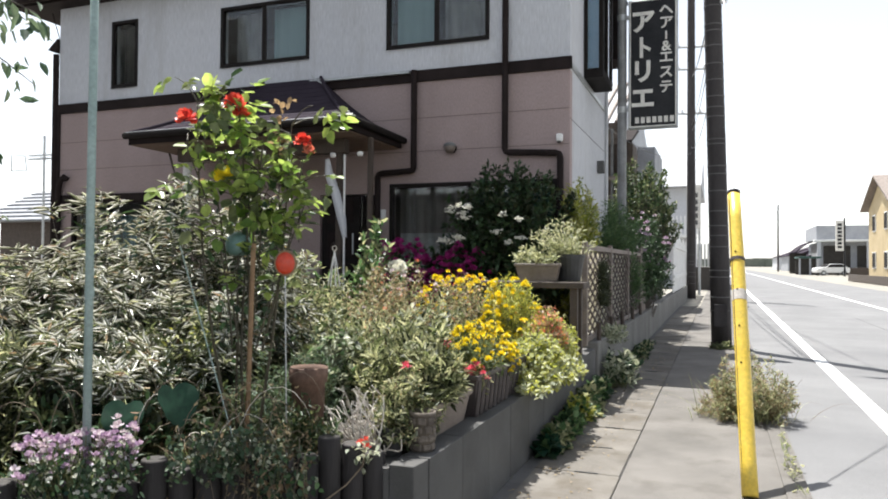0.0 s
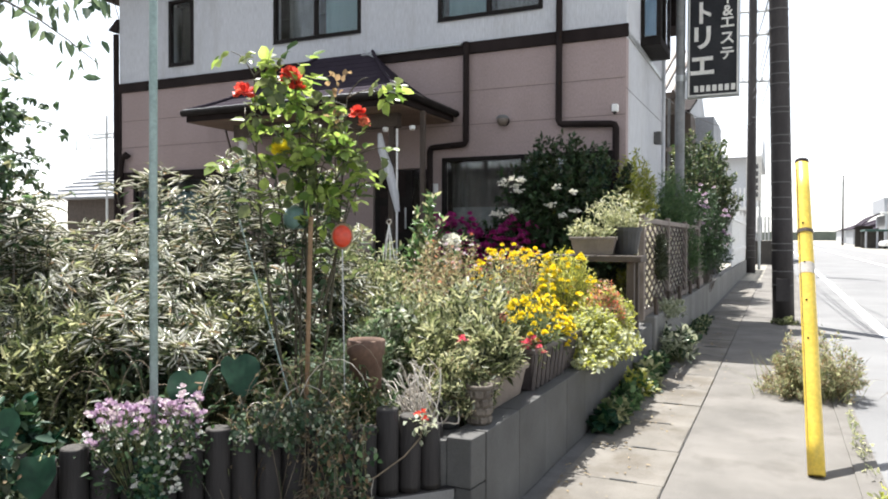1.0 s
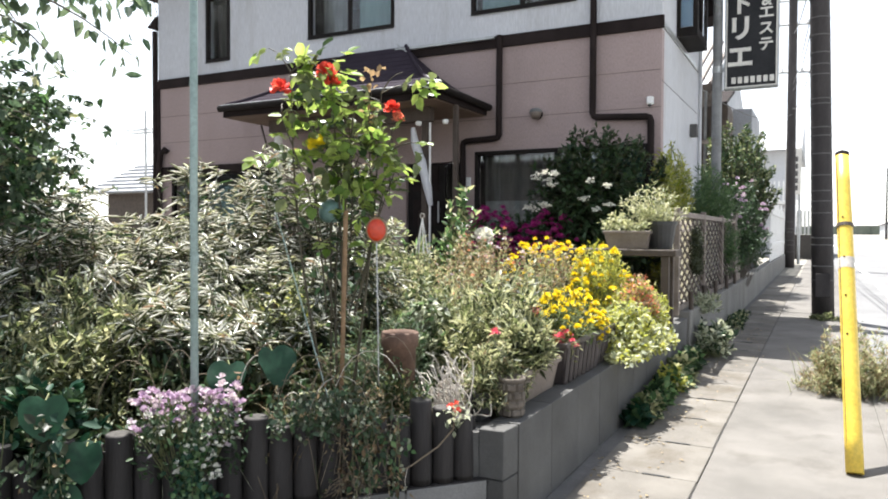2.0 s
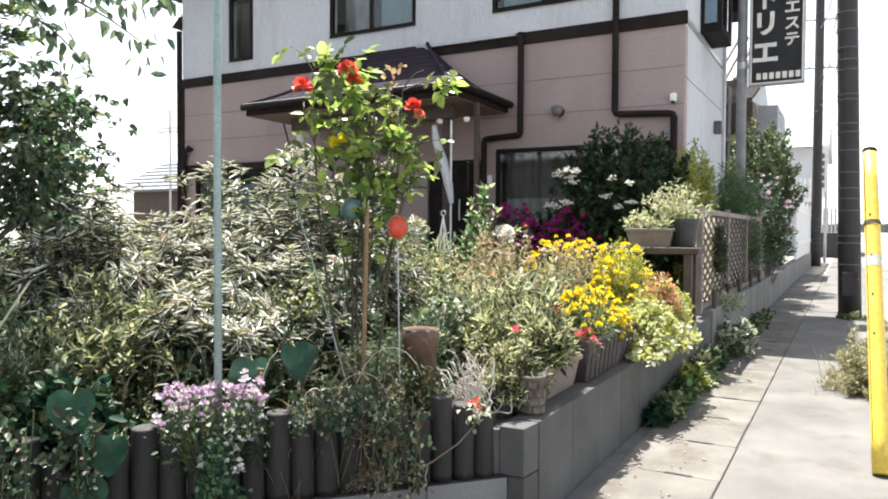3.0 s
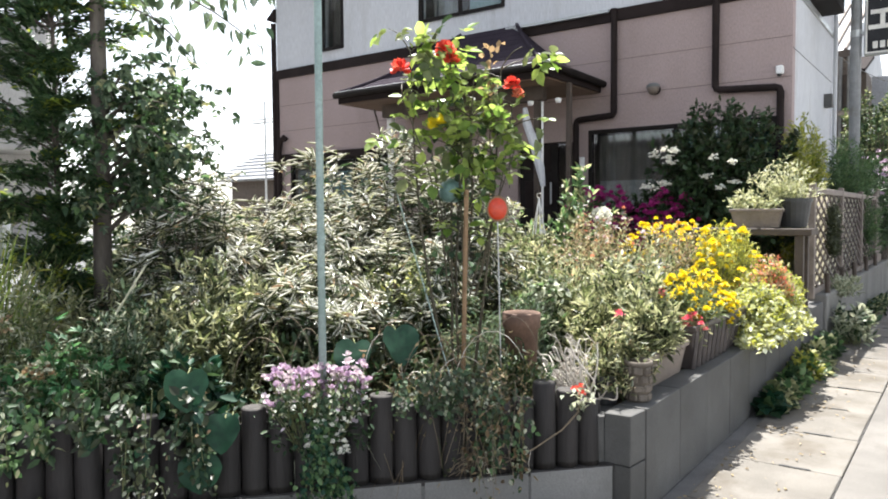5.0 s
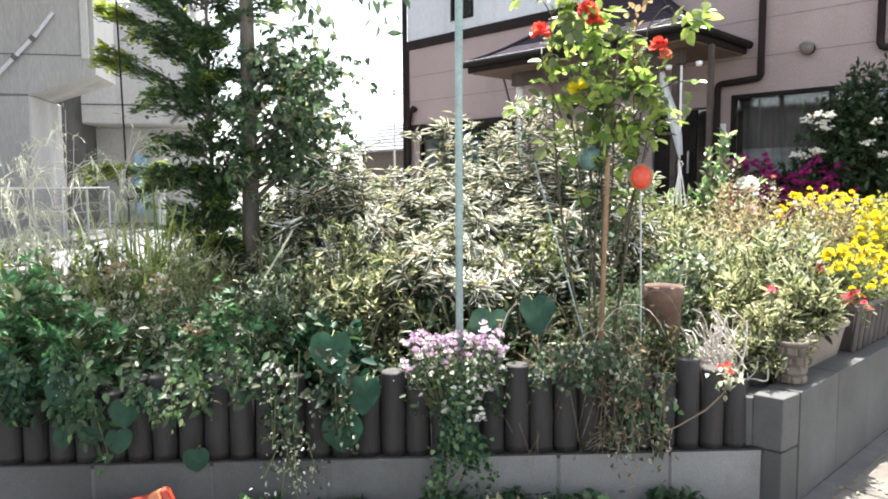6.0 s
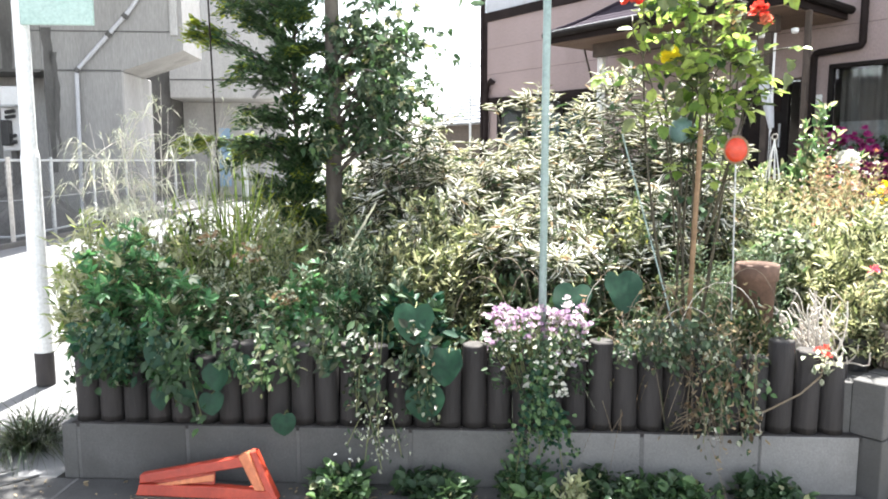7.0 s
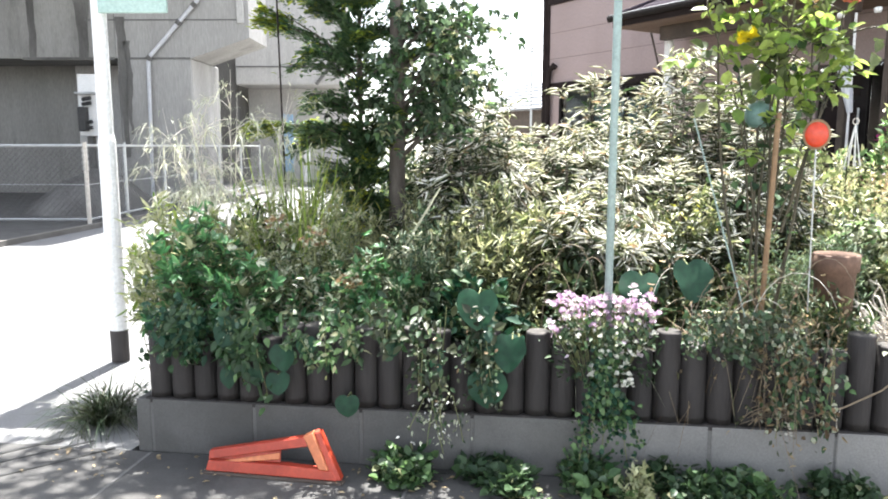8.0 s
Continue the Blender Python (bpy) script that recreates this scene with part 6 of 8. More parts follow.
child("crown", leaf_mesh("crown", P[high], rng.normal(0, 0.45, (len(high), 3)) + np.array([0.15, 0, -0.8]), up * 0.3 + rng.normal(0, 0.6, (len(high), 3)), rng.uniform(0.06, 0.10, len(high)), rng.uniform(0.026, 0.042, len(high)), M["lf_bluish"], 0.3, 0.15), tree, "large drooping leaves of the upper boughs")
# unseen high part of the crown, set off-centre to shade bed and ground
segs = []
for k in range(34):
    z, az, ln = rng.uniform(2.7, 4.2), rng.uniform(0, 6.28), rng.uniform(0.3, 0.7)
    segs.append(limb((0, 0, z), (math.cos(az) * ln - 0.75, math.sin(az) * ln - 0.75, z + rng.uniform(0.1, 0.7)), (0, 0, 0.12), 0.012, 0.003, 7))
CC = np.array([q[0] for q in segs])
child("branching", stems_mesh("branching", CC, np.array([q[1] for q in segs]), M["bark"], 5), tree)
n = 1150
s, i0 = rng.integers(0, len(segs), n), rng.integers(3, 7, n)
L = rng.uniform(0.05, 0.09, n)
child("crown", leaf_mesh("crown", CC[s, i0] + rng.normal(0, 0.09, (n, 3)), rng.normal(0, 0.7, (n, 3)) + np.array([0, 0, -0.5]), np.array([0, 0, 1.0]) + rng.normal(0, 0.4, (n, 3)), L, L * 0.5, M["lf_bluish"], 0.3, 0.2), tree, "unseen crown leaves added to cast dappled shade")

con = thing("conifer_tree", (-3.52, 1.54, 0.3), "dense dark conifer with golden-green branch tips", "tree")
C, R = limb((0, 0, 0), (0.0, 0.0, 2.3), (-0.02, 0.02, 0), 0.017, 0.006, 10)
part("trunk", tube([tuple(p) for p in C], list(R), 10), M["bark"], con, smooth=True)
segs = []
for k in range(110):
    z = 0.42 + 0.19 * (k // 10) + rng.normal(0, 0.03)
    az = k * 0.63 + rng.uniform(-0.3, 0.3)
    ln = rng.uniform(0.10, 0.22) if z < 0.8 else rng.uniform(0.16, 0.40)
    if math.cos(az + 0.45) > 0.75:
        ln *= 0.4
    segs.append(limb((0, 0, z), (math.cos(az) * ln, math.sin(az) * ln, z + rng.uniform(0.0, 0.2)), (0, 0, 0.04), 0.006, 0.002, 7))
# a few long boughs that reach out to the side road
for az, z, ln, dz in ((3.62, 1.40, 0.62, 0.36), (3.75, 1.22, 0.56, 0.30), (3.5, 1.55, 0.52, 0.30), (3.9, 0.86, 0.56, 0.06), (3.4, 0.88, 0.44, 0.05), (4.2, 1.6, 0.5, 0.3), (3.45, 1.75, 0.5, 0.3)):
    for _ in range(3):
        a = az + rng.normal(0, 0.09)
        segs.append(limb((0, 0, z), (math.cos(a) * ln, math.sin(a) * ln, z + dz + rng.normal(0, 0.03)), (0, 0, 0.04), 0.006, 0.002, 7))
CC = np.array([q[0] for q in segs])
child("branching", stems_mesh("branching", CC, np.array([q[1] for q in segs]), M["bark"], 4), con)
for mat, n, lo, hi, lab in (("lf_conifer", 32000, 0.12, 0.95, "dark scale-leaved sprays"), ("lf_gold", 7000, 0.70, 1.08, "golden-green spray tips")):
    s = rng.integers(0, len(segs), n) if mat == "lf_conifer" else rng.choice(np.r_[np.arange(len(segs)), np.repeat(np.arange(110, len(segs)), 12)], n)
    t = np.clip(lo + (hi - lo) * rng.random(n), 0, 1.0)
    i0 = np.minimum((t * 6).astype(int), 5)
    f = (t * 6 - i0)[:, None]
    tan = unit(CC[s, i0 + 1] - CC[s, i0])
    sidev = unit(np.cross(tan, [0, 0, 1.0]))
    off = rng.normal(0, 1, (n, 1))
    P = CC[s, i0] * (1 - f) + CC[s, i0 + 1] * f + sidev * off * 0.055 * (1.1 - t[:, None]) + tan * np.abs(off) * 0.02 + rng.normal(0, 0.012, (n, 3)) - np.array([0, 0, 1]) * np.abs(off) * 0.02
    A = tan * 0.7 + sidev * np.sign(off) * 0.7 + rng.normal(0, 0.25, (n, 3))
    L = rng.uniform(0.025, 0.05, n)
    child("crown", leaf_mesh("crown", P, A, np.array([0, 0, 1.0]) + rng.normal(0, 0.3, (n, 3)), L, L * 0.36, M[mat], 0.2, 0.1), con, lab)

# ---- rose ----
rose = thing("rose_bush", (-1.64, 2.208, 0.33), "tall climbing rose with red and yellow blooms tied to a stake", "rose bush")
cane_lines = []
for e, b in (((-0.15, -0.13, 1.46), (-0.06, 0.0, 0)), ((-0.05, 0.0, 1.42), (0.03, 0, 0)), ((0.11, 0.12, 1.40), (0.0, 0.04, 0)), ((0.02, 0.05, 1.28), (-0.06, 0, 0)), ((0.15, 0.17, 1.10), (0, -0.03, 0)),
             ((-0.17, -0.16, 1.28), (0.05, 0, 0)), ((0.10, 0.05, 1.15), (0.02, 0.03, 0)), ((-0.10, -0.07, 1.10), (0, 0, 0)), ((0.15, 0.14, 1.26), (0.02, 0, 0)), ((0.02, -0.02, 1.22), (0.0, 0.02, 0)), ((0.0, 0.04, 1.36), (0.02, 0.02, 0)), ((0.06, 0.0, 1.30), (-0.02, 0.0, 0))):
    low = len(cane_lines) >= 32
    c, r = limb((e[0] * (0.25 if low else 0.1), e[1] * (0.25 if low else 0.1), 0.5 if low else 0.0), e, b, 0.0042 if low else 0.0078, 0.0020, 9)
    lines, radii = [c], [r]
    for k in range(7):
        i = int(rng.integers(3, 9))
        d = unit(rng.normal(size=3)) * np.array([0.17, 0.17, 0.13]) * rng.uniform(0.5, 1.1) + np.array([0, 0, 0.02])
        c2, r2 = limb(c[i], c[i] + d, (0, 0, 0.02), 0.003, 0.0015, 9)
        lines.append(c2)
        radii.append(r2)
    child("cane", stems_mesh("cane", np.array(lines), np.array(radii), M["cane"], 6), rose)
    cane_lines += lines
CC = np.array(cane_lines)
n = 300
s = rng.integers(0, len(CC), n)
i0 = np.where(s % 8 == 0, rng.integers(4, 9, n), rng.integers(2, 9, n))
P = CC[s, i0] + rng.normal(0, 0.02, (n, 3))
keep = (P[:, 2] > 0.95 + 0.2 * rng.random(n)) | (rng.random(n) < 0.10)
P = P[keep]
n = len(P)
A = unit(rng.normal(size=(n, 3))) + np.array([0.1, -0.1, -0.05])
L = 0.085 + 0.065 * rng.random(n)
# lit and shaded rose leaves are separate colours, dealt out at random
for mat, a0, a1, lab in (("lf_rose", 0, int(n * 0.62), "fresh green toothed leaves"), ("lf_green", int(n * 0.62), int(n * 0.95), "olive green leaves, shade put into the colour"), ("lf_dark", int(n * 0.95), n, "dark leaves, shade put into the colour")):
    p, q, up, ln = feathered(P[a0:a1], A[a0:a1], np.array([0, 0, 1.0]) + rng.normal(0, 0.5, (a1 - a0, 3)), L[a0:a1])
    child("foliage", leaf_mesh("foliage", p, q, up, ln, ln * 0.70, M[mat], 0.25, 0.15, 0.34), rose, lab)
for top, m in (((-0.11, -0.10, 1.54), 40), ((0.07, 0.10, 1.50), 22)):
    c, r = limb((top[0] * 0.9, top[1] * 0.9, 1.25), top, (0.01, 0, 0), 0.002, 0.001, 8)
    child("cane", stems_mesh("cane", c[None], r[None], M["cane"], 5), rose)
    q = c[rng.integers(1, 8, m)] + rng.normal(0, 0.02, (m, 3))
    child("foliage", leaf_mesh("foliage", q, unit(rng.normal(size=(m, 3))) + np.array([0, 0, 0.3]), np.array([0, 0, 1.0]) + rng.normal(0, 0.5, (m, 3)), rng.uniform(0.022, 0.046, m), 0.024, M["lf_rose" if m > 30 else "lf_red"], 0.25, 0.15, 0.36), rose, "young top shoot")
m = 80
low = CC[rng.integers(0, 4, m) * 8, rng.integers(3, 7, m)] + rng.normal(0, 0.05, (m, 3))
child("foliage", leaf_mesh("foliage", low, unit(rng.normal(size=(m, 3))), np.array([0, 0, 1.0]) + rng.normal(0, 0.5, (m, 3)), rng.uniform(0.025, 0.05, m), 0.028, M["lf_dark"], 0.25, 0.15, 0.36), rose, "dark lower leaves")
base = np.array([-1.66, 2.20, 0.33])
for (x, y, z), r, mat, lab in (((-1.715, 2.17, 1.795), 0.040, "pt_red", "loose red rose bloom"), ((-1.69, 2.18, 1.76), 0.030, "pt_red", "loose red rose bloom"), ((-1.845, 2.05, 1.725), 0.034, "pt_red", "loose red rose bloom"),
                               ((-1.53, 2.37, 1.67), 0.038, "pt_red", "loose red rose bloom"), ((-1.51, 2.385, 1.635), 0.030, "pt_salmon", "salmon rose bloom"), ((-1.69, 2.08, 1.50), 0.040, "pt_yellow", "yellow rose bloom")):
    blossoms("bloom", np.array([[x, y, z]]) - base, r, 24, mat, rose, 0.95, 0.95, lab)

# ---- variegated hedge ----
def whorled(at, size, label, n_shoots, per=17, length=(0.07, 0.145)):
    """A shrub whose long leaves stand in star-shaped whorls at the ends of its shoots."""
    ob = thing("variegated_shrub", at, label, "shrub", "variegated hedge")
    a, b, c = shoots(n_shoots, size, 0.35, 0.34, 0.33)
    c[:, 2] = np.maximum(c[:, 2], 0.36 + 0.1 * rng.random(n_shoots))
    C = bez(a[:, None], b[:, None], c[:, None], np.tile(np.linspace(0, 1, 5), (n_shoots, 1)))
    child("stemwork", stems_mesh("stemwork", C, np.tile(np.linspace(1.0, 0.4, 5) * 0.004, (n_shoots, 1)), M["bark"]), ob)
    # the lf_shade row paints the hedge's inner shade with darker leaves
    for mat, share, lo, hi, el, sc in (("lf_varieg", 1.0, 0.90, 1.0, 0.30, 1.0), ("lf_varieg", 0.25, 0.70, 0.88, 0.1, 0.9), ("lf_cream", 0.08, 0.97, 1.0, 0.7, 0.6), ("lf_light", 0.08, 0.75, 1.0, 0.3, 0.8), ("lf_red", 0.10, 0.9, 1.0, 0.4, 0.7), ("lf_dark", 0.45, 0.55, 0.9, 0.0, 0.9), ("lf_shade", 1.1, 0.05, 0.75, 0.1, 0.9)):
        m = int(per * share)
        if m < 1:
            m = 1
        s = np.repeat(np.arange(n_shoots), m)
        n = len(s)
        tt = rng.uniform(lo, hi, n)
        P = bez(a[s], b[s], c[s], tt)
        tan = unit(c[s] - b[s])
        az = np.tile(np.arange(m) * 2.39996, n_shoots) + np.repeat(rng.random(n_shoots) * 6.28, m)
        side = unit(np.cross(tan, np.array([0.3, 0.2, 1.0])))
        up2 = np.cross(side, tan)
        A = side * np.cos(az)[:, None] + up2 * np.sin(az)[:, None] + tan * (el + rng.normal(0, 0.35, n))[:, None] + np.array([0, 0, 0.12])
        L = rng.uniform(*length, n) * sc * np.repeat(rng.uniform(0.75, 1.1, n_shoots), m)
        child("foliage", leaf_mesh("foliage", P + rng.normal(0, 0.006, (n, 3)), A, tan + np.array([0, 0, 0.5]) + rng.normal(0, 0.25, (n, 3)), L, L * 0.15 * rng.uniform(0.8, 1.25, n), M[mat], 0.25, 0.22, 0.36), ob)
    return ob


for x, y, rx, ry, h, k in ((-3.05, 1.95, 0.42, 0.42, 1.18, 1.0), (-3.45, 2.25, 0.45, 0.45, 1.32, 1.0), (-2.75, 2.35, 0.45, 0.40, 1.12, 1.0), (-3.05, 2.75, 0.48, 0.45, 1.48, 1.0), (-2.72, 3.12, 0.42, 0.42, 1.62, 1.0),
                           (-2.35, 2.05, 0.36, 0.36, 0.80, 0.7), (-2.30, 3.18, 0.34, 0.34, 1.62, 1.0), (-3.9, 2.6, 0.5, 0.5, 1.40, 1.0), (-2.35, 2.75, 0.35, 0.35, 0.95, 0.8), (-3.08, 3.15, 0.48, 0.40, 1.56, 0.9)):
    whorled((x, y, 0.33), (rx, ry, h), "dense shrub of long cream-edged green leaves in whorls", int(112 * k), 13, (0.052, 0.118))

# ---- bed behind the log edging ----
def at_bed(s, d, z=0.33):
    p = A0 + E1 * (s + 0.0135 * s * abs(s) * abs(s) / 2.6 if s > 0 else s) + N1 * d
    return (p.x, p.y, z)


def bed(s_, d_, size, label, leaf, n=2000, length=(0.025, 0.05), ratio=0.35, more=(), z=0.33, **kw):
    return bush("bed_plant", at_bed(s_, d_, z), (size[0], size[1], size[2] * 1.28), label, leaf, n_shoots=max(40, n // 20), n_leaves=n, length=length, ratio=ratio, more=more, category="plant", **kw)


# SHADE adds darker leaves that stand in for shade low in each plant
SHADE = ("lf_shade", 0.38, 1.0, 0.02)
# whitish leaves in these beds also carry sun flecks in their colour
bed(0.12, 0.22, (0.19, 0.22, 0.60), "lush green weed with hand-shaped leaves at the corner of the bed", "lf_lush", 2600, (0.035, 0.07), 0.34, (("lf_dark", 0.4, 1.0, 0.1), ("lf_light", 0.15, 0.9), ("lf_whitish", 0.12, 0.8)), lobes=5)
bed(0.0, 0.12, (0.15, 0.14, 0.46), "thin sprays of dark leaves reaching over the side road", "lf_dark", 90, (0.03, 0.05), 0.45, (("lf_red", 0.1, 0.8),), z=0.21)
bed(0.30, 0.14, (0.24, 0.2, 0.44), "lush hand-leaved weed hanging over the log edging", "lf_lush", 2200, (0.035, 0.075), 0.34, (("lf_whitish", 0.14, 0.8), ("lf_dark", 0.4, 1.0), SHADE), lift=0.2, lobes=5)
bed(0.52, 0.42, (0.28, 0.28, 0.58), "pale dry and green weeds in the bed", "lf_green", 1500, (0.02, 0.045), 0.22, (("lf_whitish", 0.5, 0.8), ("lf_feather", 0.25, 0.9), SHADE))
# cream leaves here have sunlight put into their colour
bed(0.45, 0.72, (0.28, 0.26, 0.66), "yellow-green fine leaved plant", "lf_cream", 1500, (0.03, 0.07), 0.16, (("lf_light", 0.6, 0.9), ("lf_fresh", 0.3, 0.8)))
bed(0.78, 0.30, (0.24, 0.24, 0.46), "tangle of green weeds, pale leaves for sun flecks", "lf_lush", 1500, (0.03, 0.055), 0.34, (("lf_fresh", 0.4, 1.0), ("lf_whitish", 0.3, 0.8), SHADE), lobes=5)
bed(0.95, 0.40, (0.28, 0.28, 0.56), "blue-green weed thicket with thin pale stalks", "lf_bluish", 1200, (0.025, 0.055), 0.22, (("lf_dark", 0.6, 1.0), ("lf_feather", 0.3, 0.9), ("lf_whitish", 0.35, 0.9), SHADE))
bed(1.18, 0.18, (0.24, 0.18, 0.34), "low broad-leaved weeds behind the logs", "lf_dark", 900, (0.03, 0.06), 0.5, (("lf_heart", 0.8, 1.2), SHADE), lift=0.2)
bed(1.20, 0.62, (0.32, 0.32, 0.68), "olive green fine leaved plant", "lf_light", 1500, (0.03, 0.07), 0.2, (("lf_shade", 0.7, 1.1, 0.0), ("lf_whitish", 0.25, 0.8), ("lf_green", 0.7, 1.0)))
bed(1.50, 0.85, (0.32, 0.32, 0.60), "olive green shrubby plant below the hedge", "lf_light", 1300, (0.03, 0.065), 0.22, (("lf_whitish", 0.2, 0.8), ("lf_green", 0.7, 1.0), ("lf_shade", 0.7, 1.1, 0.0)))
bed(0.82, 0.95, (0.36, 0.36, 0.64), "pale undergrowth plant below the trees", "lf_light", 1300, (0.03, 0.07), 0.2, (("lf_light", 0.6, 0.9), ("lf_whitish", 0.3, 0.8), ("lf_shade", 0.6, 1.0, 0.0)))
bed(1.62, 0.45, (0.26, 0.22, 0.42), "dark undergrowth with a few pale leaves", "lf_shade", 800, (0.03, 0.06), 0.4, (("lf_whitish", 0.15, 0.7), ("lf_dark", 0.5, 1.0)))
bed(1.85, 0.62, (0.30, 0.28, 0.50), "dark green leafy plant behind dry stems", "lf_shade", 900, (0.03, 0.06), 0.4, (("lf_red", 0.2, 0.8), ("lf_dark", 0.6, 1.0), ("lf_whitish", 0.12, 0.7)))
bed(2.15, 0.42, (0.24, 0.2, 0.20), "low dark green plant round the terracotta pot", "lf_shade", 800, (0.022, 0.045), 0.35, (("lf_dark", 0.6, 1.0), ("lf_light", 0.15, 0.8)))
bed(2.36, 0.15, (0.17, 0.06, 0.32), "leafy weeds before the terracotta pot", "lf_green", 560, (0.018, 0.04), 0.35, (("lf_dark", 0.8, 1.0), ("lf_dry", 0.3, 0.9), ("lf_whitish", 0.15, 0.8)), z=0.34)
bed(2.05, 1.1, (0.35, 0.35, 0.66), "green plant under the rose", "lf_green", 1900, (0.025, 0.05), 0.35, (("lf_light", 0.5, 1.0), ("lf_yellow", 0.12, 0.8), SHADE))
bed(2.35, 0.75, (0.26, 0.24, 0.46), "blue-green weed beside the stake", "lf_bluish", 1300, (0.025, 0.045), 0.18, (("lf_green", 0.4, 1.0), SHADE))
# cream main leaves make up for missing sun by their colour
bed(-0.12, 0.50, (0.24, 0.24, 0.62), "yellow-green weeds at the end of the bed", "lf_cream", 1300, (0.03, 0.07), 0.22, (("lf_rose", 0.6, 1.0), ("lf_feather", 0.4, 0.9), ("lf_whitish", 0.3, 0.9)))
bed(0.18, 0.58, (0.26, 0.26, 0.66), "yellow-green weeds, sunlight put into their pale leaves", "lf_cream", 1500, (0.03, 0.07), 0.20, (("lf_rose", 0.4, 1.0), ("lf_feather", 0.4, 0.9), SHADE))
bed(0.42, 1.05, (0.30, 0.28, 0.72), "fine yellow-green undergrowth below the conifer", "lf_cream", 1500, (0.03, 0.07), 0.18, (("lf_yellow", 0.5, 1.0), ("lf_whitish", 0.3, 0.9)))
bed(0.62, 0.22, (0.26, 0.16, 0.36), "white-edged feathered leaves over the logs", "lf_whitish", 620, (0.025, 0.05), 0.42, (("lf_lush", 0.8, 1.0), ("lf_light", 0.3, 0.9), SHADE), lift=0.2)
bed(0.45, 0.34, (0.22, 0.18, 0.42), "white-edged small-leaved weed, sun put into its pale leaves", "lf_whitish", 900, (0.02, 0.045), 0.42, (("lf_lush", 0.5, 1.1), ("lf_light", 0.3, 1.0), SHADE))
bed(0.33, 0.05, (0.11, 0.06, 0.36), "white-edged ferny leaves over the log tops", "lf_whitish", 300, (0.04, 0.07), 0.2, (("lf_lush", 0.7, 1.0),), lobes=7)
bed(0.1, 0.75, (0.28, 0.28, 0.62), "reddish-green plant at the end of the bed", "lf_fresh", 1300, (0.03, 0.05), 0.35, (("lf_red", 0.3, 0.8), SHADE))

# pale feathery plant, tufts of blades
ob = thing("feathery_plant", at_bed(-0.02, 0.74), "pale straw-green feathery plant with arching thin branches", "plant")
lines = []
for k in range(15):
    az, reach, top = rng.uniform(0, 6.28), rng.uniform(0.08, 0.46), rng.uniform(0.66, 1.14)
    e = np.array([math.cos(az) * reach, math.sin(az) * reach, top])
    main = limb(e * np.array([0.15, 0.15, 0.0]), e, (e[0] * 0.1, e[1] * 0.1, 0.04), 0.004, 0.001, 7)[0]
    lines.append(main)
    for i in (2, 3, 3, 4, 4, 5, 5):
        d = unit(np.array([*rng.normal(0, 1, 2), 0.55])) * rng.uniform(0.10, 0.22)
        lines.append(limb(main[i], main[i] + d, (0, 0, 0.03), 0.002, 0.001, 7)[0])
C = np.array(lines)
child("stemwork", stems_mesh("stemwork", C, np.tile(np.linspace(0.0022, 0.0009, 7), (len(C), 1)), M["pale_root"], 4), ob)
n = 1900
s, i0 = rng.integers(0, len(C), n), rng.integers(2, 7, n)
P = C[s, i0] + rng.normal(0, 0.008, (n, 3))
tan = unit(C[s, np.minimum(i0 + 1, 6)] - C[s, i0 - 1])
child("foliage", blade_mesh("foliage", P, tan * 0.7 + rng.normal(0, 0.55, (n, 3)), rng.uniform(0.03, 0.08, n), 0.0034, M["lf_fern"], 0.5, 4), ob)
child("foliage", blade_mesh("foliage", P[:650], tan[:650] * 0.8 + rng.normal(0, 0.45, (650, 3)) + np.array([0, 0, -0.2]), rng.uniform(0.06, 0.12, 650), 0.006, M["lf_feather"], 0.6, 4), ob, "pale drooping narrow leaves")


def tuft(name, at, n, L, W, mat, label, droop=0.55, spread=0.45, category="grass", kind="", rad=0.04):
    ob = thing(name, at, label, category, kind=kind)
    P = np.concatenate([rng.normal(0, rad, (n, 2)), np.zeros((n, 1))], 1)
    A = np.concatenate([rng.normal(0, spread, (n, 2)), np.ones((n, 1))], 1)
    child("bladework", blade_mesh("bladework", P, A, rng.uniform(L * 0.6, L, n), W, M[mat], rng.uniform(droop * 0.5, droop * 1.3, n)), ob)
    return ob


tuft("grass_tuft", at_bed(0.28, 0.86), 110, 1.12, 0.016, "lf_rose", "bright yellow-green sword-leaved tuft", 0.2, 0.26, rad=0.06)
tuft("grass_tuft", (-3.32, 0.24, 0.0), 380, 0.46, 0.0055, "lf_shade", "dark arching grass tuft at the foot of the bed", 0.75, 0.75)
tuft("grass_tuft", (-3.34, 0.22, 0.0), 130, 0.44, 0.005, "lf_dark", "green blades in the dark grass tuft", 0.8, 0.8)
tuft("grass_tuft", at_bed(2.10, 0.26), 16, 0.42, 0.0028, "lf_dry", "arching dry straw stems over the bed", 0.95, 0.5)
tuft("grass_tuft", at_bed(2.02, 0.24), 90, 0.56, 0.0042, "lf_rust", "rusty arching grass blades at the edging", 0.95, 0.5)
tuft("grass_tuft", at_bed(1.98, 0.30), 60, 0.62, 0.0050, "lf_green", "green arching grass blades below the rose", 0.9, 0.45)
tuft("grass_tuft", at_bed(1.55, 0.35), 20, 0.60, 0.005, "lf_feather", "pale arching grass stems", 1.0, 0.55)
tuft("grass_tuft", at_bed(1.30, 0.30), 20, 0.5, 0.005, "lf_light", "pale green arching grass stems", 1.0, 0.6)
tuft("grass_tuft", at_bed(0.70, 0.55), 60, 0.62, 0.004, "lf_feather", "pale fine grass among the weeds", 0.5, 0.4)
tuft("grass_tuft", at_bed(0.88, 0.32), 90, 0.60, 0.006, "lf_bluish", "blue-grey fine grass in the bed", 0.5, 0.4)
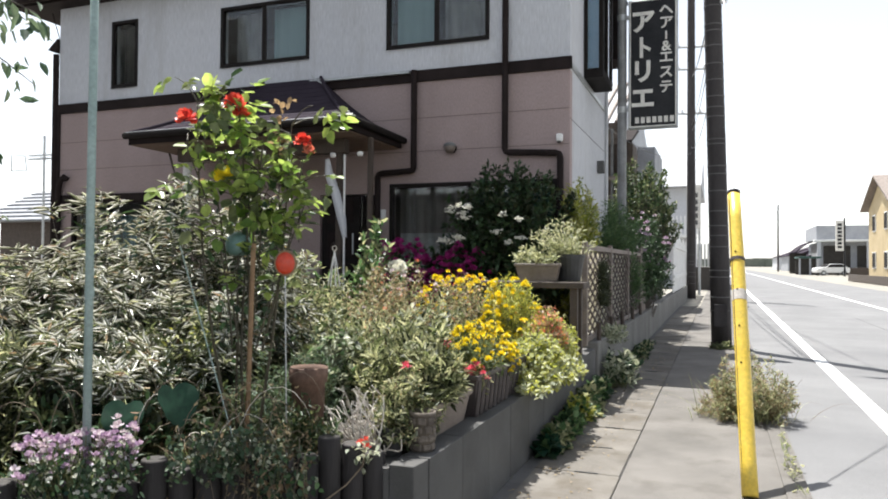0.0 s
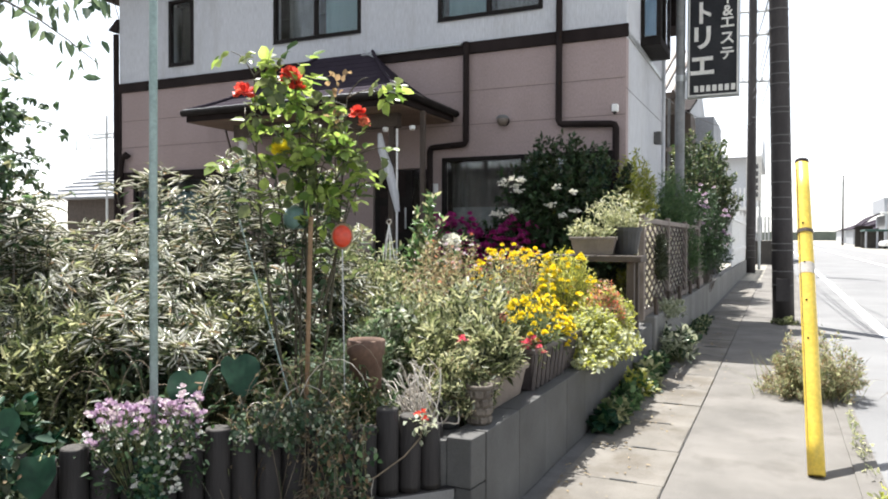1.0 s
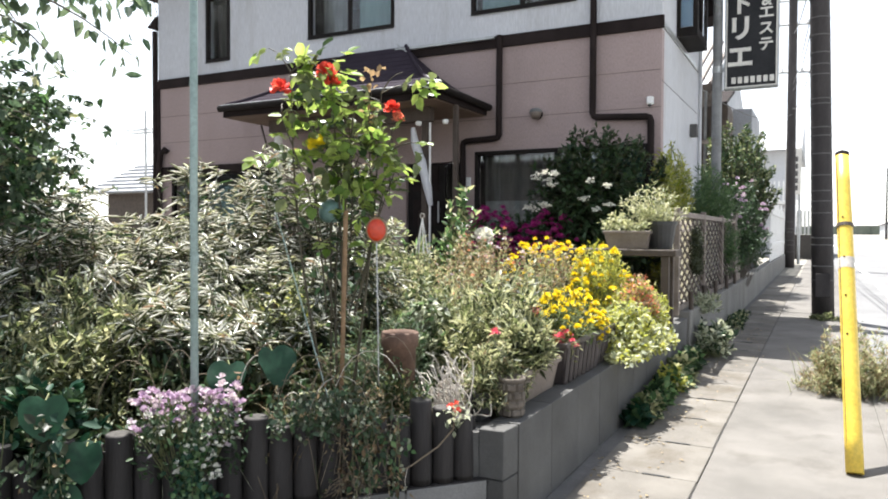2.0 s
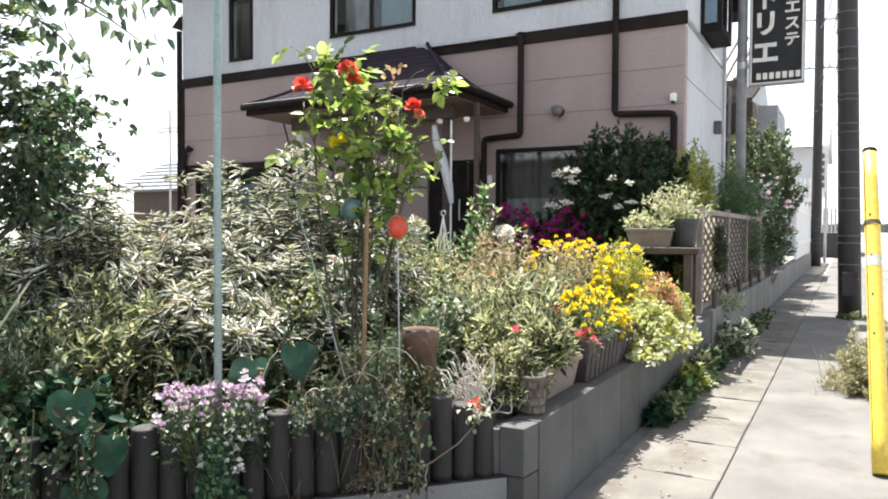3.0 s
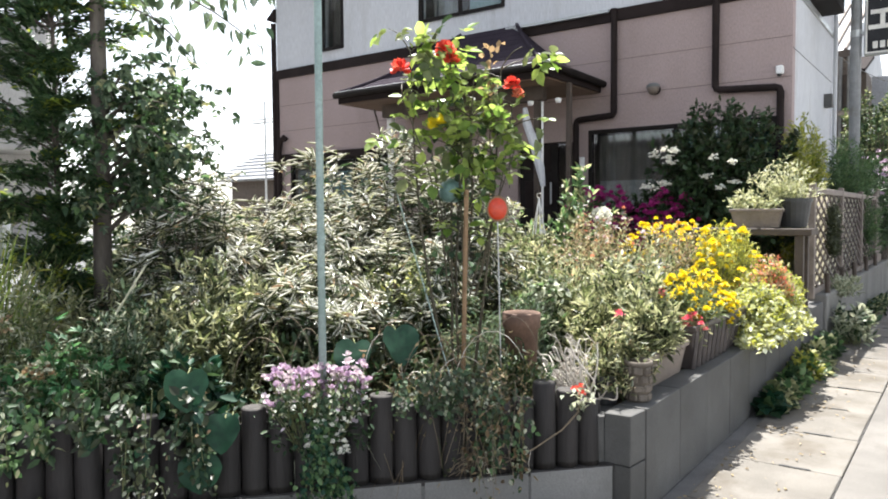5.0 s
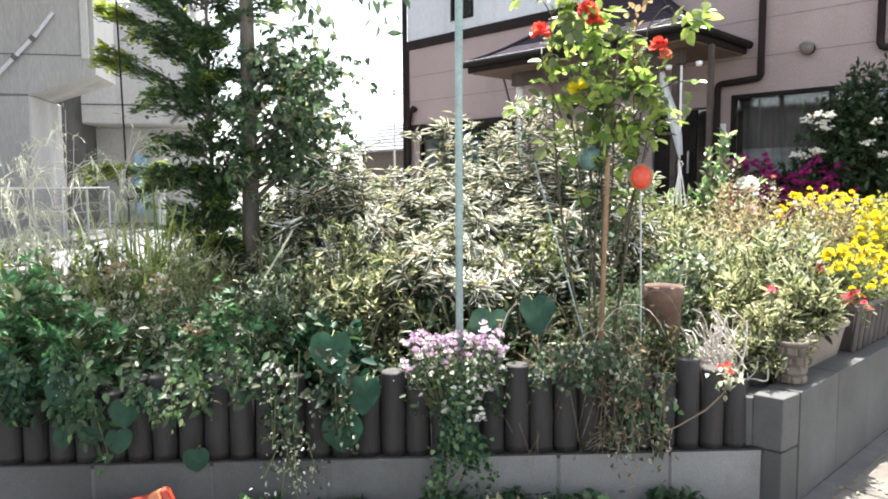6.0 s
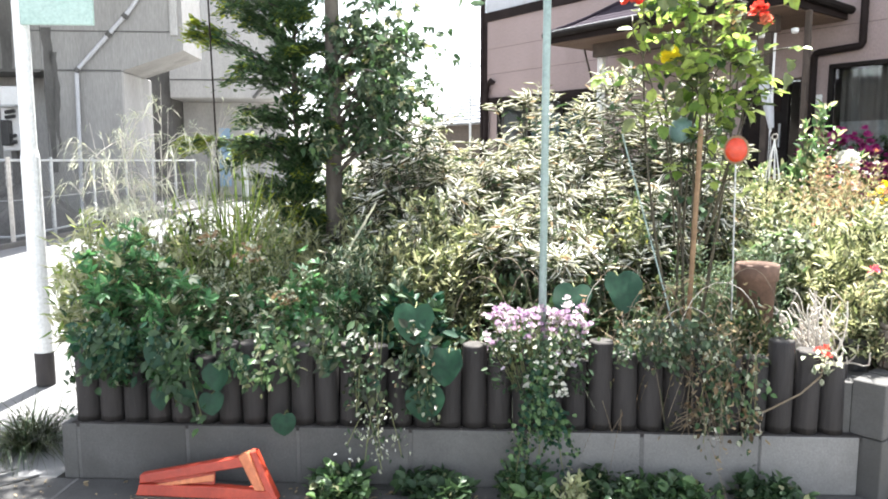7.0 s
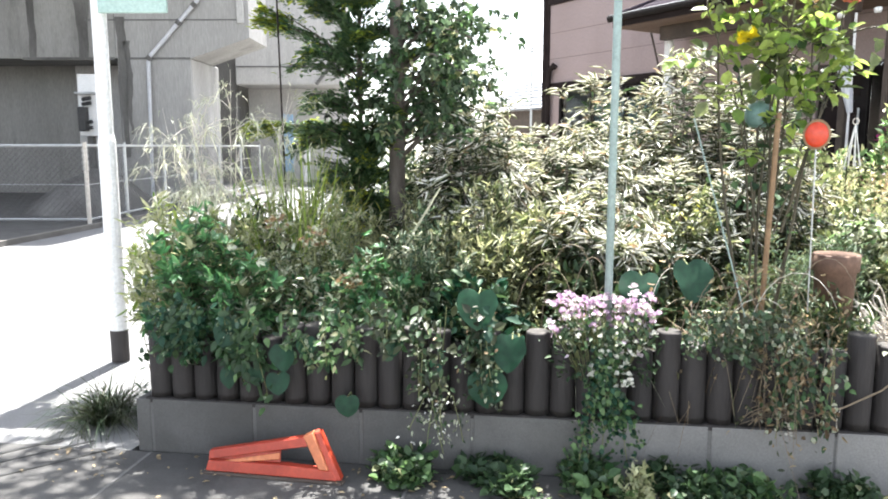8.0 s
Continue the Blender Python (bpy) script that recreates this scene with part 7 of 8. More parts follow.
# tall hooped stems that arch over before the pot, with small withered leaves
hoops = thing("dry_stems", at_bed(2.15, 0.20, 0.33), "withered stems arching in hoops before the terracotta pot", "plant")
along, outw = np.array([E1.x, E1.y, 0]), np.array([-N1.x, -N1.y, 0])
rows = []
for k in range(22):
    big = k < 9
    u0 = rng.uniform(-0.42, 0.10) if big else rng.uniform(-0.35, 0.2)
    w = rng.uniform(0.22, 0.36) * rng.choice([1, 1, -0.8]) if big else rng.uniform(0.05, 0.16) * rng.choice([-1, 1])
    h, d0 = (rng.uniform(0.30, 0.44), rng.uniform(-0.04, 0.10)) if big else (rng.uniform(0.14, 0.30), rng.uniform(-0.10, 0.12))
    tt = np.linspace(0, 1, 10)[:, None]
    ang = np.pi * (0.10 + 0.80 * tt)
    rows.append(along * (u0 + w * 0.5 * (1 - np.cos(ang))) + outw * (d0 + 0.05 * tt) + np.array([0, 0, 1.0]) * (h * np.sin(ang) ** 0.7 - 0.02))
C = np.array(rows)
for k in range(22):
    child("stem", stems_mesh("stem", C[k:k + 1], np.linspace(0.0021, 0.0012, 10)[None], M["pale_root" if k % 4 == 0 else "dry_stem"], 5), hoops)
n = 330
s, i0 = rng.integers(0, 22, n), rng.integers(3, 10, n)
P = C[s, i0] + rng.normal(0, 0.012, (n, 3))
for mat, a, b in (("lf_dry", 0, 60), ("lf_red", 60, 110), ("lf_light", 110, 160)):
    child("foliage", leaf_mesh("foliage", P[a:b], rng.normal(size=(b - a, 3)) + np.array([0, 0, -0.2]), rng.normal(size=(b - a, 3)), rng.uniform(0.015, 0.034, b - a), 0.011, M[mat], 0.4, 0.3), hoops)

# pale arched stalks between the pole and the pot
for u, d, w, h in ((1.42, 0.30, 0.22, 0.46), (1.52, 0.26, 0.16, 0.42), (1.78, 0.24, 0.30, 0.44), (1.70, 0.32, 0.20, 0.50), (2.02, 0.16, 0.26, 0.42), (2.20, 0.14, 0.24, 0.45), (1.32, 0.22, 0.24, 0.40)):
    arch = thing("dry_stems", at_bed(u, d, 0.32), "pale dry stalk arching over between the weeds", "plant", "arched stalks")
    tt = np.linspace(0, 1, 12)[:, None]
    ang = np.pi * (0.04 + 0.80 * tt)
    P = along * (w * 0.5 * (1 - np.cos(ang))) + outw * (0.06 * tt) + np.array([0, 0, 1.0]) * (h * np.sin(ang) ** 0.75)
    child("stem", stems_mesh("stem", P[None], np.linspace(0.0019, 0.0010, 12)[None], M["dry_stem"], 5), arch)

# faded flower clusters among the weeds
for u, d, z, r in ((0.55, 0.30, 0.78, 0.075), (0.72, 0.16, 0.64, 0.06), (0.36, 0.42, 0.82, 0.06)):
    fade = thing("faded_flower_plant", at_bed(u, d, 0.33), "faded pinkish-beige flower cluster among the weeds", "flowers")
    part("stalk", tube([(0, 0, 0), (0.01, 0, (z - 0.33) * 0.6), (0, 0, z - 0.33)], 0.0035, 6), M["stem"], fade)
    H = rng.normal(0, 1, (40, 3))
    H = H / np.linalg.norm(H, axis=1, keepdims=True) * np.array([r, r, r * 0.55]) * rng.uniform(0.6, 1.0, (40, 1)) + np.array([0, 0, z - 0.33])
    blossoms("blossoms", H[:12], 0.013, 5, "lf_feather", fade, 0.8, 0.8, "faded beige petals")
    blossoms("blossoms", H[24:], 0.014, 5, "lf_red", fade, 0.8, 0.8, "withered russet petals")
# dry plant that hangs over the edging
dry = thing("dried_plant", at_bed(2.15, 0.10, 0.40), "tangle of dried stems and leaves hanging over the log edging", "plant")
n = 40
P0 = np.concatenate([rng.normal(0, 0.07, (n, 2)), rng.uniform(0.0, 0.16, (n, 1))], 1)
d = np.array([-N1.x, -N1.y, 0]) * 0.13
tip = P0 + d + rng.normal(0, 0.06, (n, 3)) + np.array([0, 0, -0.24]) * rng.uniform(0.2, 1.0, (n, 1))
C = bez(P0[:, None], (P0 + d * 0.9 + np.array([0, 0, 0.10]))[:, None], tip[:, None], np.tile(np.linspace(0, 1, 6), (n, 1)))
child("stemwork", stems_mesh("stemwork", C, np.tile(np.linspace(0.0013, 0.0008, 6), (n, 1)), M["dry_stem"], 4), dry)
n = 260
s, i0 = rng.integers(0, 40, n), rng.integers(1, 6, n)
child("foliage", leaf_mesh("foliage", C[s, i0] + rng.normal(0, 0.02, (n, 3)), rng.normal(size=(n, 3)) + np.array([0, 0, -0.4]), rng.normal(size=(n, 3)), rng.uniform(0.012, 0.03, n), 0.007, M["lf_dry"], 0.4, 0.3), dry)
child("foliage", leaf_mesh("foliage", C[s, i0] + rng.normal(0, 0.035, (n, 3)), rng.normal(size=(n, 3)) + np.array([0, 0, -0.2]), rng.normal(size=(n, 3)), rng.uniform(0.014, 0.026, n), 0.010, M["lf_shade"], 0.4, 0.1), dry)
# knot of straw lying on the log feet, and a little bare twig
n = 46
c0 = np.array([-N1.x * 0.105, -N1.y * 0.105, -0.12]) + rng.normal(0, 1, (n, 1)) * np.array([E1.x, E1.y, 0]) * 0.035 + rng.normal(0, 0.012, (n, 3))
dirs = rng.choice([-1, 1], (n, 1)) * np.array([E1.x, E1.y, 0]) * rng.uniform(0.02, 0.09, (n, 1)) + rng.normal(0, 0.022, (n, 3)) - np.array([0, 0, 0.02])
C = np.stack([c0 - dirs * 0.5, c0 + rng.normal(0, 0.012, (n, 3)) + np.array([0, 0, 0.012]), c0 + dirs * 0.6, c0 + dirs + np.array([0, 0, -0.02])], 1)
child("straw_knot", stems_mesh("straw_knot", C, np.full((n, 4), 0.0012), M["dry_stem"], 4), dry)
for k, (ds, h) in enumerate(((-0.30, 0.11), (-0.27, 0.08), (-0.30, 0.06))):
    b = Vector((E1.x * ds, E1.y * ds, -0.19)) - N1 * 0.09
    part("twig", tube([b, b + Vector((E1.x * 0.02 * (k - 1), E1.y * 0.02 * (k - 1), h * 0.6)), b + Vector((E1.x * 0.035 * (k - 1), E1.y * 0.035 * (k - 1), h))], 0.0009, 5), M["dry_stem"], dry, "bare pale twig")

roots = thing("dried_roots", (-1.275, 2.50, 0.40), "bleached tangle of pale dry roots on the edging", "plant")
n = 70
a = rng.normal(0, 0.03, (n, 3)) * np.array([1, 1, 0.15]) + np.array([0, 0, 0.01])
tip = a + np.concatenate([rng.normal(0, 0.07, (n, 2)), rng.uniform(0.03, 0.27, (n, 1))], 1)
tip[:, :2] -= np.array([E1.x, E1.y]) * 0.05 * (tip[:, 2:] > 0.1)
C = bez(a[:, None], (a * 0.3 + tip * 0.7 + rng.normal(0, 0.05, (n, 3)))[:, None], tip[:, None], np.tile(np.linspace(0, 1, 8), (n, 1)))
C += np.sin(np.linspace(0, 9, 8))[None, :, None] * rng.normal(0, 0.010, (n, 1, 3))
C[:, :, 2] = np.maximum(C[:, :, 2], 0.004)
for k in range(n):
    child("strand", stems_mesh("strand", C[k:k + 1], np.linspace(0.0038, 0.0021, 8)[None], M["pale_root"], 5), roots)

# leafy vines over the logs and block wall
def vine(at, size, n, label, mats, length=(0.02, 0.04), ratio=0.8, name="trailing_vine", out=0.03):
    """Leaves that hang in front of the edging in a sheet size = (wide, high)."""
    ob = thing(name, at, label, "vine")
    m = max(6, n // 45)
    x0 = rng.uniform(-size[0] / 2, size[0] / 2, m)
    x1 = x0 + rng.normal(0, 0.05, m)
    h = size[1] * rng.uniform(0.45, 1.0, m)
    tt = np.linspace(0, 1, 7)
    along = np.array([E1.x, E1.y, 0])
    outv = -np.array([N1.x, N1.y, 0])
    C = (x0[:, None] * (1 - tt) + x1[:, None] * tt)[..., None] * along + (out + 0.03 * np.sin(tt * 3 + x0[:, None] * 40))[..., None] * outv + (-h[:, None] * tt)[..., None] * np.array([0, 0, 1.0])
    for k in range(m):
        child("runner", stems_mesh("runner", C[k:k + 1], np.full((1, 7), 0.0018), M["stem"], 4), ob)
    for mat, share, sc in mats:
        k = int(n * share)
        s, f = rng.integers(0, m, k), rng.random(k) ** 0.85
        i0 = np.minimum((f * 6).astype(int), 5)
        w = (f * 6 - i0)[:, None]
        P = C[s, i0] * (1 - w) + C[s, i0 + 1] * w + rng.normal(0, 0.018, (k, 3))
        A = rng.normal(0, 0.55, (k, 3)) + outv * 0.55 + np.array([0, 0, -0.45])
        L = rng.uniform(*length, k) * sc
        child("foliage", leaf_mesh("foliage", P, A, outv * 0.8 + np.array([0, 0, 0.6]) + rng.normal(0, 0.3, (k, 3)), L, L * ratio, M[mat], 0.2, 0.15, 0.3), ob)
    return ob


vine(at_bed(1.63, -0.01, 0.48), (0.05, 0.48), 460, "ivy curtain hanging down the wall to the ground", (("lf_heart", 0.7, 1.0), ("lf_fresh", 0.8, 1.0), ("lf_dark", 0.5, 0.9)), (0.010, 0.025), 0.75)
vine(at_bed(1.08, -0.01, 0.56), (0.34, 0.34), 260, "thin pale-leaved creeper over the logs", (("lf_whitish", 0.16, 0.7), ("lf_red", 0.10, 0.7), ("lf_dark", 0.9, 1.0), ("lf_shade", 0.6, 1.0)), (0.012, 0.032), 0.5)
vine(at_bed(1.09, -0.01, 0.30), (0.12, 0.22), 120, "spray of white-edged creeper leaves on the block wall", (("lf_whitish", 0.6, 0.9), ("pt_white", 0.25, 0.6), ("lf_dark", 0.3, 1.0)), (0.012, 0.028), 0.36)
vine(at_bed(0.17, -0.01, 0.58), (0.36, 0.20), 420, "green creeper hanging over the log tops", (("lf_dark", 1.0, 1.0), ("lf_heart", 0.5, 1.0), ("lf_whitish", 0.1, 0.6)), (0.014, 0.05), 0.5)
vine(at_bed(1.16, -0.02, 0.60), (0.20, 0.30), 120, "dark leafy creeper trailing over the logs", (("lf_shade", 1.0, 1.0), ("lf_heart", 0.4, 1.2)), (0.02, 0.05), 0.6)
vine(at_bed(0.92, -0.02, 0.60), (0.22, 0.22), 110, "dark leafy creeper trailing over the logs", (("lf_dark", 0.7, 1.0), ("lf_shade", 0.6, 1.0), ("lf_whitish", 0.08, 0.5)), (0.02, 0.045), 0.5)
vine(at_bed(0.42, -0.01, 0.56), (0.12, 0.32), 170, "green creeper strand down the logs", (("lf_dark", 0.8, 1.0), ("lf_fresh", 0.2, 1.0)), (0.016, 0.055), 0.5)
vine(at_bed(0.72, -0.01, 0.58), (0.46, 0.22), 300, "yellowing creeper hanging over the log tops", (("lf_light", 0.15, 0.9), ("lf_fresh", 0.4, 1.0), ("lf_dark", 0.6, 1.0), ("lf_whitish", 0.2, 0.6)), (0.014, 0.048), 0.42)
vine(at_bed(1.62, -0.01, 0.58), (0.32, 0.14), 330, "small white-edged leaves below the pink flowers", (("lf_whitish", 0.2, 0.8), ("lf_green", 0.4, 1.0), ("lf_dark", 0.7, 1.0), ("pt_palepink", 0.12, 0.8)), (0.012, 0.032), 0.42)
vine(at_bed(2.26, -0.01, 0.52), (0.24, 0.34), 330, "small-leaved ivy hanging between dry stems", (("lf_dark", 0.5, 1.0), ("lf_rust", 0.25, 1.0), ("lf_whitish", 0.18, 0.8), ("lf_fresh", 0.15, 1.0)), (0.014, 0.034), 0.55)
vine(at_bed(2.02, -0.0, 0.60), (0.28, 0.16), 380, "blue-green leaves along the edging top", (("lf_dark", 0.6, 1.0), ("lf_shade", 0.5, 1.0), ("lf_bluish", 0.15, 1.0), ("lf_whitish", 0.14, 0.8)), (0.014, 0.032), 0.55)


def heart_leaf(at, size, az, tilt, label):
    """One large heart-shaped leaf with a folded midrib, a wavy rim and a stalk."""
    ob = thing("heart_leaf_plant", at, label, "plant", "heart leaves")
    bm = bmesh.new()
    outl = [(0, 0.0), (0.17, 0.11), (0.37, 0.10), (0.52, -0.05), (0.57, -0.27), (0.52, -0.50), (0.40, -0.70), (0.20, -0.87), (0.0, -0.98)]
    ph, cup, curl = random.uniform(0, 6), random.uniform(0.15, 0.5), random.uniform(0.05, 0.22)
    rows = []
    for s in (-1, 1):
        row = []
        for i, (x, y) in enumerate(outl):
            ring = []
            for q in (0.0, 0.5, 1.0):
                yy = y if q else (0.0 if i == 0 else -0.98 * i / 8)
                yq = y * q + (-0.98 * i / 8) * (1 - q)
                z = cup * abs(x * q) ** 1.2 - curl * yq * yq + 0.035 * q * math.sin(i * 1.7 + ph + s) * (i not in (0, 8))
                ring.append((s * x * q * random.uniform(0.95, 1.04), yq, z))
            row.append([bm.verts.new(p) for p in ring])
        rows.append(row)
        for i in range(8):
            for k in (0, 1):
                f = [row[i][k], row[i][k + 1], row[i + 1][k + 1], row[i + 1][k]]
                bm.faces.new(f if s < 0 else f[::-1])
    bmesh.ops.remove_doubles(bm, verts=bm.verts[:], dist=1e-4)
    bmesh.ops.transform(bm, matrix=pose(0, 0, 0, 0, 0, az) @ pose(0, 0, 0, tilt) @ Matrix.Scale(size, 4), verts=bm.verts[:])
    part("blade", bm, M["lf_heart"], ob, smooth=True)
    part("stalk", tube([(0, 0, 0), tuple(Vector((N1.x, N1.y, 0.12)) * size * 0.5), tuple(Vector((N1.x * 1.2, N1.y * 1.2, -0.6)) * size)], 0.0022, 6), M["stem"], ob)
    return ob


for (u, d, z), sz, tilt, da in (((0.37, -0.05, 0.53), 0.125, 74, 8), ((0.35, -0.05, 0.35), 0.07, 68, -22), ((0.43, -0.04, 0.355), 0.06, 78, 24), ((0.77, -0.05, 0.27), 0.075, 80, 10), ((1.22, -0.05, 0.65), 0.125, 68, -8), ((0.55, -0.05, 0.44), 0.09, 76, -12), ((0.52, -0.05, 0.34), 0.075, 72, 18),
                                ((1.25, -0.06, 0.375), 0.12, 80, 6), ((1.33, -0.06, 0.50), 0.115, 66, -28), ((1.90, 0.16, 0.73), 0.14, 66, 25), ((1.76, 0.20, 0.68), 0.13, 58, -25), ((1.35, -0.03, 0.50), 0.06, 50, -30), ((0.92, -0.02, 0.48), 0.07, 60, 20),
                                ((0.62, -0.04, 0.47), 0.065, 70, 32)):
    heart_leaf(at_bed(u, d, z), sz, math.degrees(math.atan2(-N1.y, -N1.x)) + 90 + da, tilt, "large heart-shaped green leaf on a stalk")

# pink flowers by the edging
pink = thing("pink_flower_plant", at_bed(1.62, 0.035, 0.35), "clump of small mauve-pink flowers above pale leaves", "flowers")
n = 190
H = np.stack([rng.uniform(-0.17, 0.17, n), rng.normal(0, 0.045, n), 0.275 - 0.15 * rng.random(n) ** 1.6], 1)
H = H[:, :1] * np.array([[E1.x, E1.y, 0]]) + H[:, 1:2] * np.array([[N1.x, N1.y, 0]]) + H[:, 2:] * np.array([[0, 0, 1.0]])
a = H * np.array([0.4, 0.4, 0.0])
C = bez(a[:, None], (a * 0.3 + H * 0.6)[:, None], H[:, None], np.tile(np.linspace(0, 1, 4), (n, 1)))
child("stemwork", stems_mesh("stemwork", C, np.full((n, 4), 0.0013), M["stem"], 4), pink)
blossoms("blossoms", H[60:190], 0.0155, 8, "pt_pink", pink, 0.7, 0.8)
blossoms("blossoms", H[40:70] + rng.normal(0, 0.02, (30, 3)) - np.array([0, 0, 0.03]), 0.014, 6, "pt_white", pink, 0.7, 0.8)
blossoms("blossoms", H[:60] + rng.normal(0, 0.015, (60, 3)), 0.0155, 7, "pt_palepink", pink, 0.7, 0.8)
n = 46
T = along * rng.normal(0.03, 0.045, (n, 1)) + outw * rng.uniform(0.07, 0.11, (n, 1)) + np.array([0, 0, 1.0]) * rng.uniform(0.0, 0.19, (n, 1))
blossoms("blossoms", T, 0.0125, 7, "pt_white", pink, 0.8, 0.8, "white blossoms trailing over the logs")
n = 700
child("foliage", leaf_mesh("foliage", H[rng.integers(0, 190, n)] * np.array([1.0, 1.0, 0]) + np.stack([rng.normal(0, 0.03, n), rng.normal(0, 0.03, n), rng.uniform(0.0, 0.24, n)], 1), rng.normal(size=(n, 3)) + np.array([0, 0, 0.3]), np.array([0, 0, 1.0]) + rng.normal(0, 0.5, (n, 3)), rng.uniform(0.02, 0.035, n), 0.012, M["lf_dark"]), pink)

# red flowers on the edging corner
rf = thing("red_flower_plant", (-1.165, 2.285, 0.42), "small plant with bright red flowers at the edging", "flowers")
blossoms("blossoms", np.array([[0, 0, 0.09], [0.015, -0.01, 0.07], [-0.02, 0.0, 0.075]]), 0.018, 8, "pt_red", rf)
child("foliage", leaf_mesh("foliage", rng.normal(0, 0.025, (60, 3)) + np.array([0, 0, 0.04]), rng.normal(size=(60, 3)) + np.array([0, 0, 0.5]), np.tile([0, 0, 1.0], (60, 1)), 0.03, 0.015, M["lf_whitish"]), rf)

bend = [(0, 0, 0.06), (0.0, -0.02, 0.0), (-0.04, -0.07, -0.06), (-0.11, -0.15, -0.12), (-0.17, -0.22, -0.155), (-0.22, -0.27, -0.19)]
part("runner", tube(bend, [0.0035, 0.0035, 0.003, 0.003, 0.0025, 0.002], 6), M["dry_stem"], rf, "long bare runner hanging before the logs")
part("runner", tube([(-0.12, -0.155, -0.125), (-0.125, -0.165, -0.17), (-0.12, -0.17, -0.20)], 0.0015, 5), M["pale_root"], rf)
blossoms("blossoms", np.array([[-0.225, -0.275, -0.20], [-0.24, -0.29, -0.17], [-0.215, -0.28, -0.22], [-0.25, -0.30, -0.14]]), 0.016, 7, "pt_white", rf, 0.9, 0.8, "small white blossoms on the runner")

# ---- plants along the wall and in the middle of the bed ----
def border(at, size, label, leaf, n=2400, length=(0.02, 0.045), ratio=0.3, more=(), **kw):
    # every border plant gets darker leaves that paint its inner shade
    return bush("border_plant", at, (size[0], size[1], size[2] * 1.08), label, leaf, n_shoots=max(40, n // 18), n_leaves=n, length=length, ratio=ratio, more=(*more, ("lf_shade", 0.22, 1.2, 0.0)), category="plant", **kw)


border((-1.18, 3.0, 0.54), (0.14, 0.30, 0.38), "bushy olive-green plant filling the tan planter", "lf_light", 1700, (0.03, 0.075), 0.18, (("lf_cream", 0.35, 0.9), ("lf_green", 0.4, 1.0), SHADE), lift=0.2, flowers=(("pt_hotpink", 3, 0.022, 9, 0.5),))
border((-1.18, 2.67, 0.44), (0.14, 0.22, 0.34), "olive-green plant spilling over the corner pots", "lf_light", 1900, (0.02, 0.04), 0.26, (("lf_dry", 0.25, 0.8), ("lf_green", 0.4, 1.0), SHADE), lift=0.2)
border((-1.42, 3.05, 0.33), (0.28, 0.35, 0.72), "mixed yellow-green border plant", "lf_light", 1900, (0.03, 0.08), 0.16, (("lf_cream", 0.3, 0.9), ("lf_green", 0.5, 1.0), SHADE))
border((-1.62, 2.85, 0.33), (0.20, 0.22, 0.62), "border plant of white-edged round leaves", "lf_whitish", 1300, (0.025, 0.05), 0.6, (("lf_fresh", 0.5, 0.9), SHADE))
border((-1.75, 3.15, 0.33), (0.30, 0.30, 0.72), "mixed green border plant with pale leaves", "lf_green", 2200, (0.025, 0.05), 0.4, (("lf_whitish", 0.5, 0.9), ("lf_light", 0.4, 1.0), SHADE))
border((-1.85, 3.60, 0.33), (0.36, 0.36, 0.84), "russet and green border plant", "lf_light", 2500, (0.02, 0.045), 0.22, (("lf_red", 0.5, 0.9), ("lf_cream", 0.3, 0.9), ("lf_green", 0.4, 1.0), SHADE), flowers=(("pt_salmon", 5, 0.014, 6, 0.6),))
border((-2.20, 3.50, 0.33), (0.35, 0.35, 0.92), "green and straw-coloured border plant", "lf_light", 2300, (0.02, 0.045), 0.2, (("lf_dry", 0.25, 0.9), ("lf_green", 0.6, 1.0), SHADE), flowers=(("pt_red", 3, 0.02, 7, 0.6),))
border((-1.48, 3.55, 0.33), (0.28, 0.35, 0.70), "pale leaved border plant", "lf_whitish", 1500, (0.03, 0.06), 0.34, (("lf_light", 0.7, 1.0), ("lf_green", 0.5, 1.0), SHADE))
border((-1.52, 4.05, 0.33), (0.26, 0.30, 0.76), "olive and pale green border plant", "lf_light", 1600, (0.03, 0.065), 0.2, (("lf_cream", 0.3, 0.9), ("lf_green", 0.4, 1.0), ("lf_red", 0.15, 0.9), SHADE))
border((-1.85, 4.30, 0.33), (0.40, 0.40, 0.86), "russet fine-leaved border plant", "lf_light", 2400, (0.02, 0.045), 0.22, (("lf_red", 0.7, 0.9), ("lf_green", 0.3, 1.0), SHADE), flowers=(("pt_salmon", 8, 0.016, 6, 0.5), ("pt_palepink", 14, 0.018, 6, 0.5)))
border((-2.45, 4.25, 0.33), (0.45, 0.45, 0.88), "light green border plant farther back", "lf_light", 2200, (0.03, 0.05), 0.26, (("lf_green", 0.6, 1.0), ("lf_red", 0.25, 0.8), SHADE))
border((-2.05, 4.75, 0.33), (0.34, 0.34, 0.98), "pinkish russet border plant", "lf_red", 1500, (0.02, 0.045), 0.25, (("lf_light", 0.7, 1.0), SHADE), flowers=(("pt_salmon", 14, 0.020, 7, 0.4), ("pt_palepink", 20, 0.024, 7, 0.4)))
for x, y, w, h, lab in ((-1.92, 3.95, 0.30, 0.98, "russet seed heads over thin stems"), (-2.15, 4.45, 0.34, 1.04, "pinkish russet haze of fine seed heads"), (-1.62, 4.55, 0.28, 0.98, "straw-coloured and russet fine plant")):
    border((x, y, 0.33), (w, w, h), lab, "lf_red", 1500, (0.014, 0.034), 0.3, (("lf_dry", 0.5, 1.0), ("lf_light", 0.4, 1.2)), shell=0.25, flowers=(("pt_salmon", 9, 0.012, 5, 0.2), ("pt_palepink", 12, 0.012, 5, 0.2)))
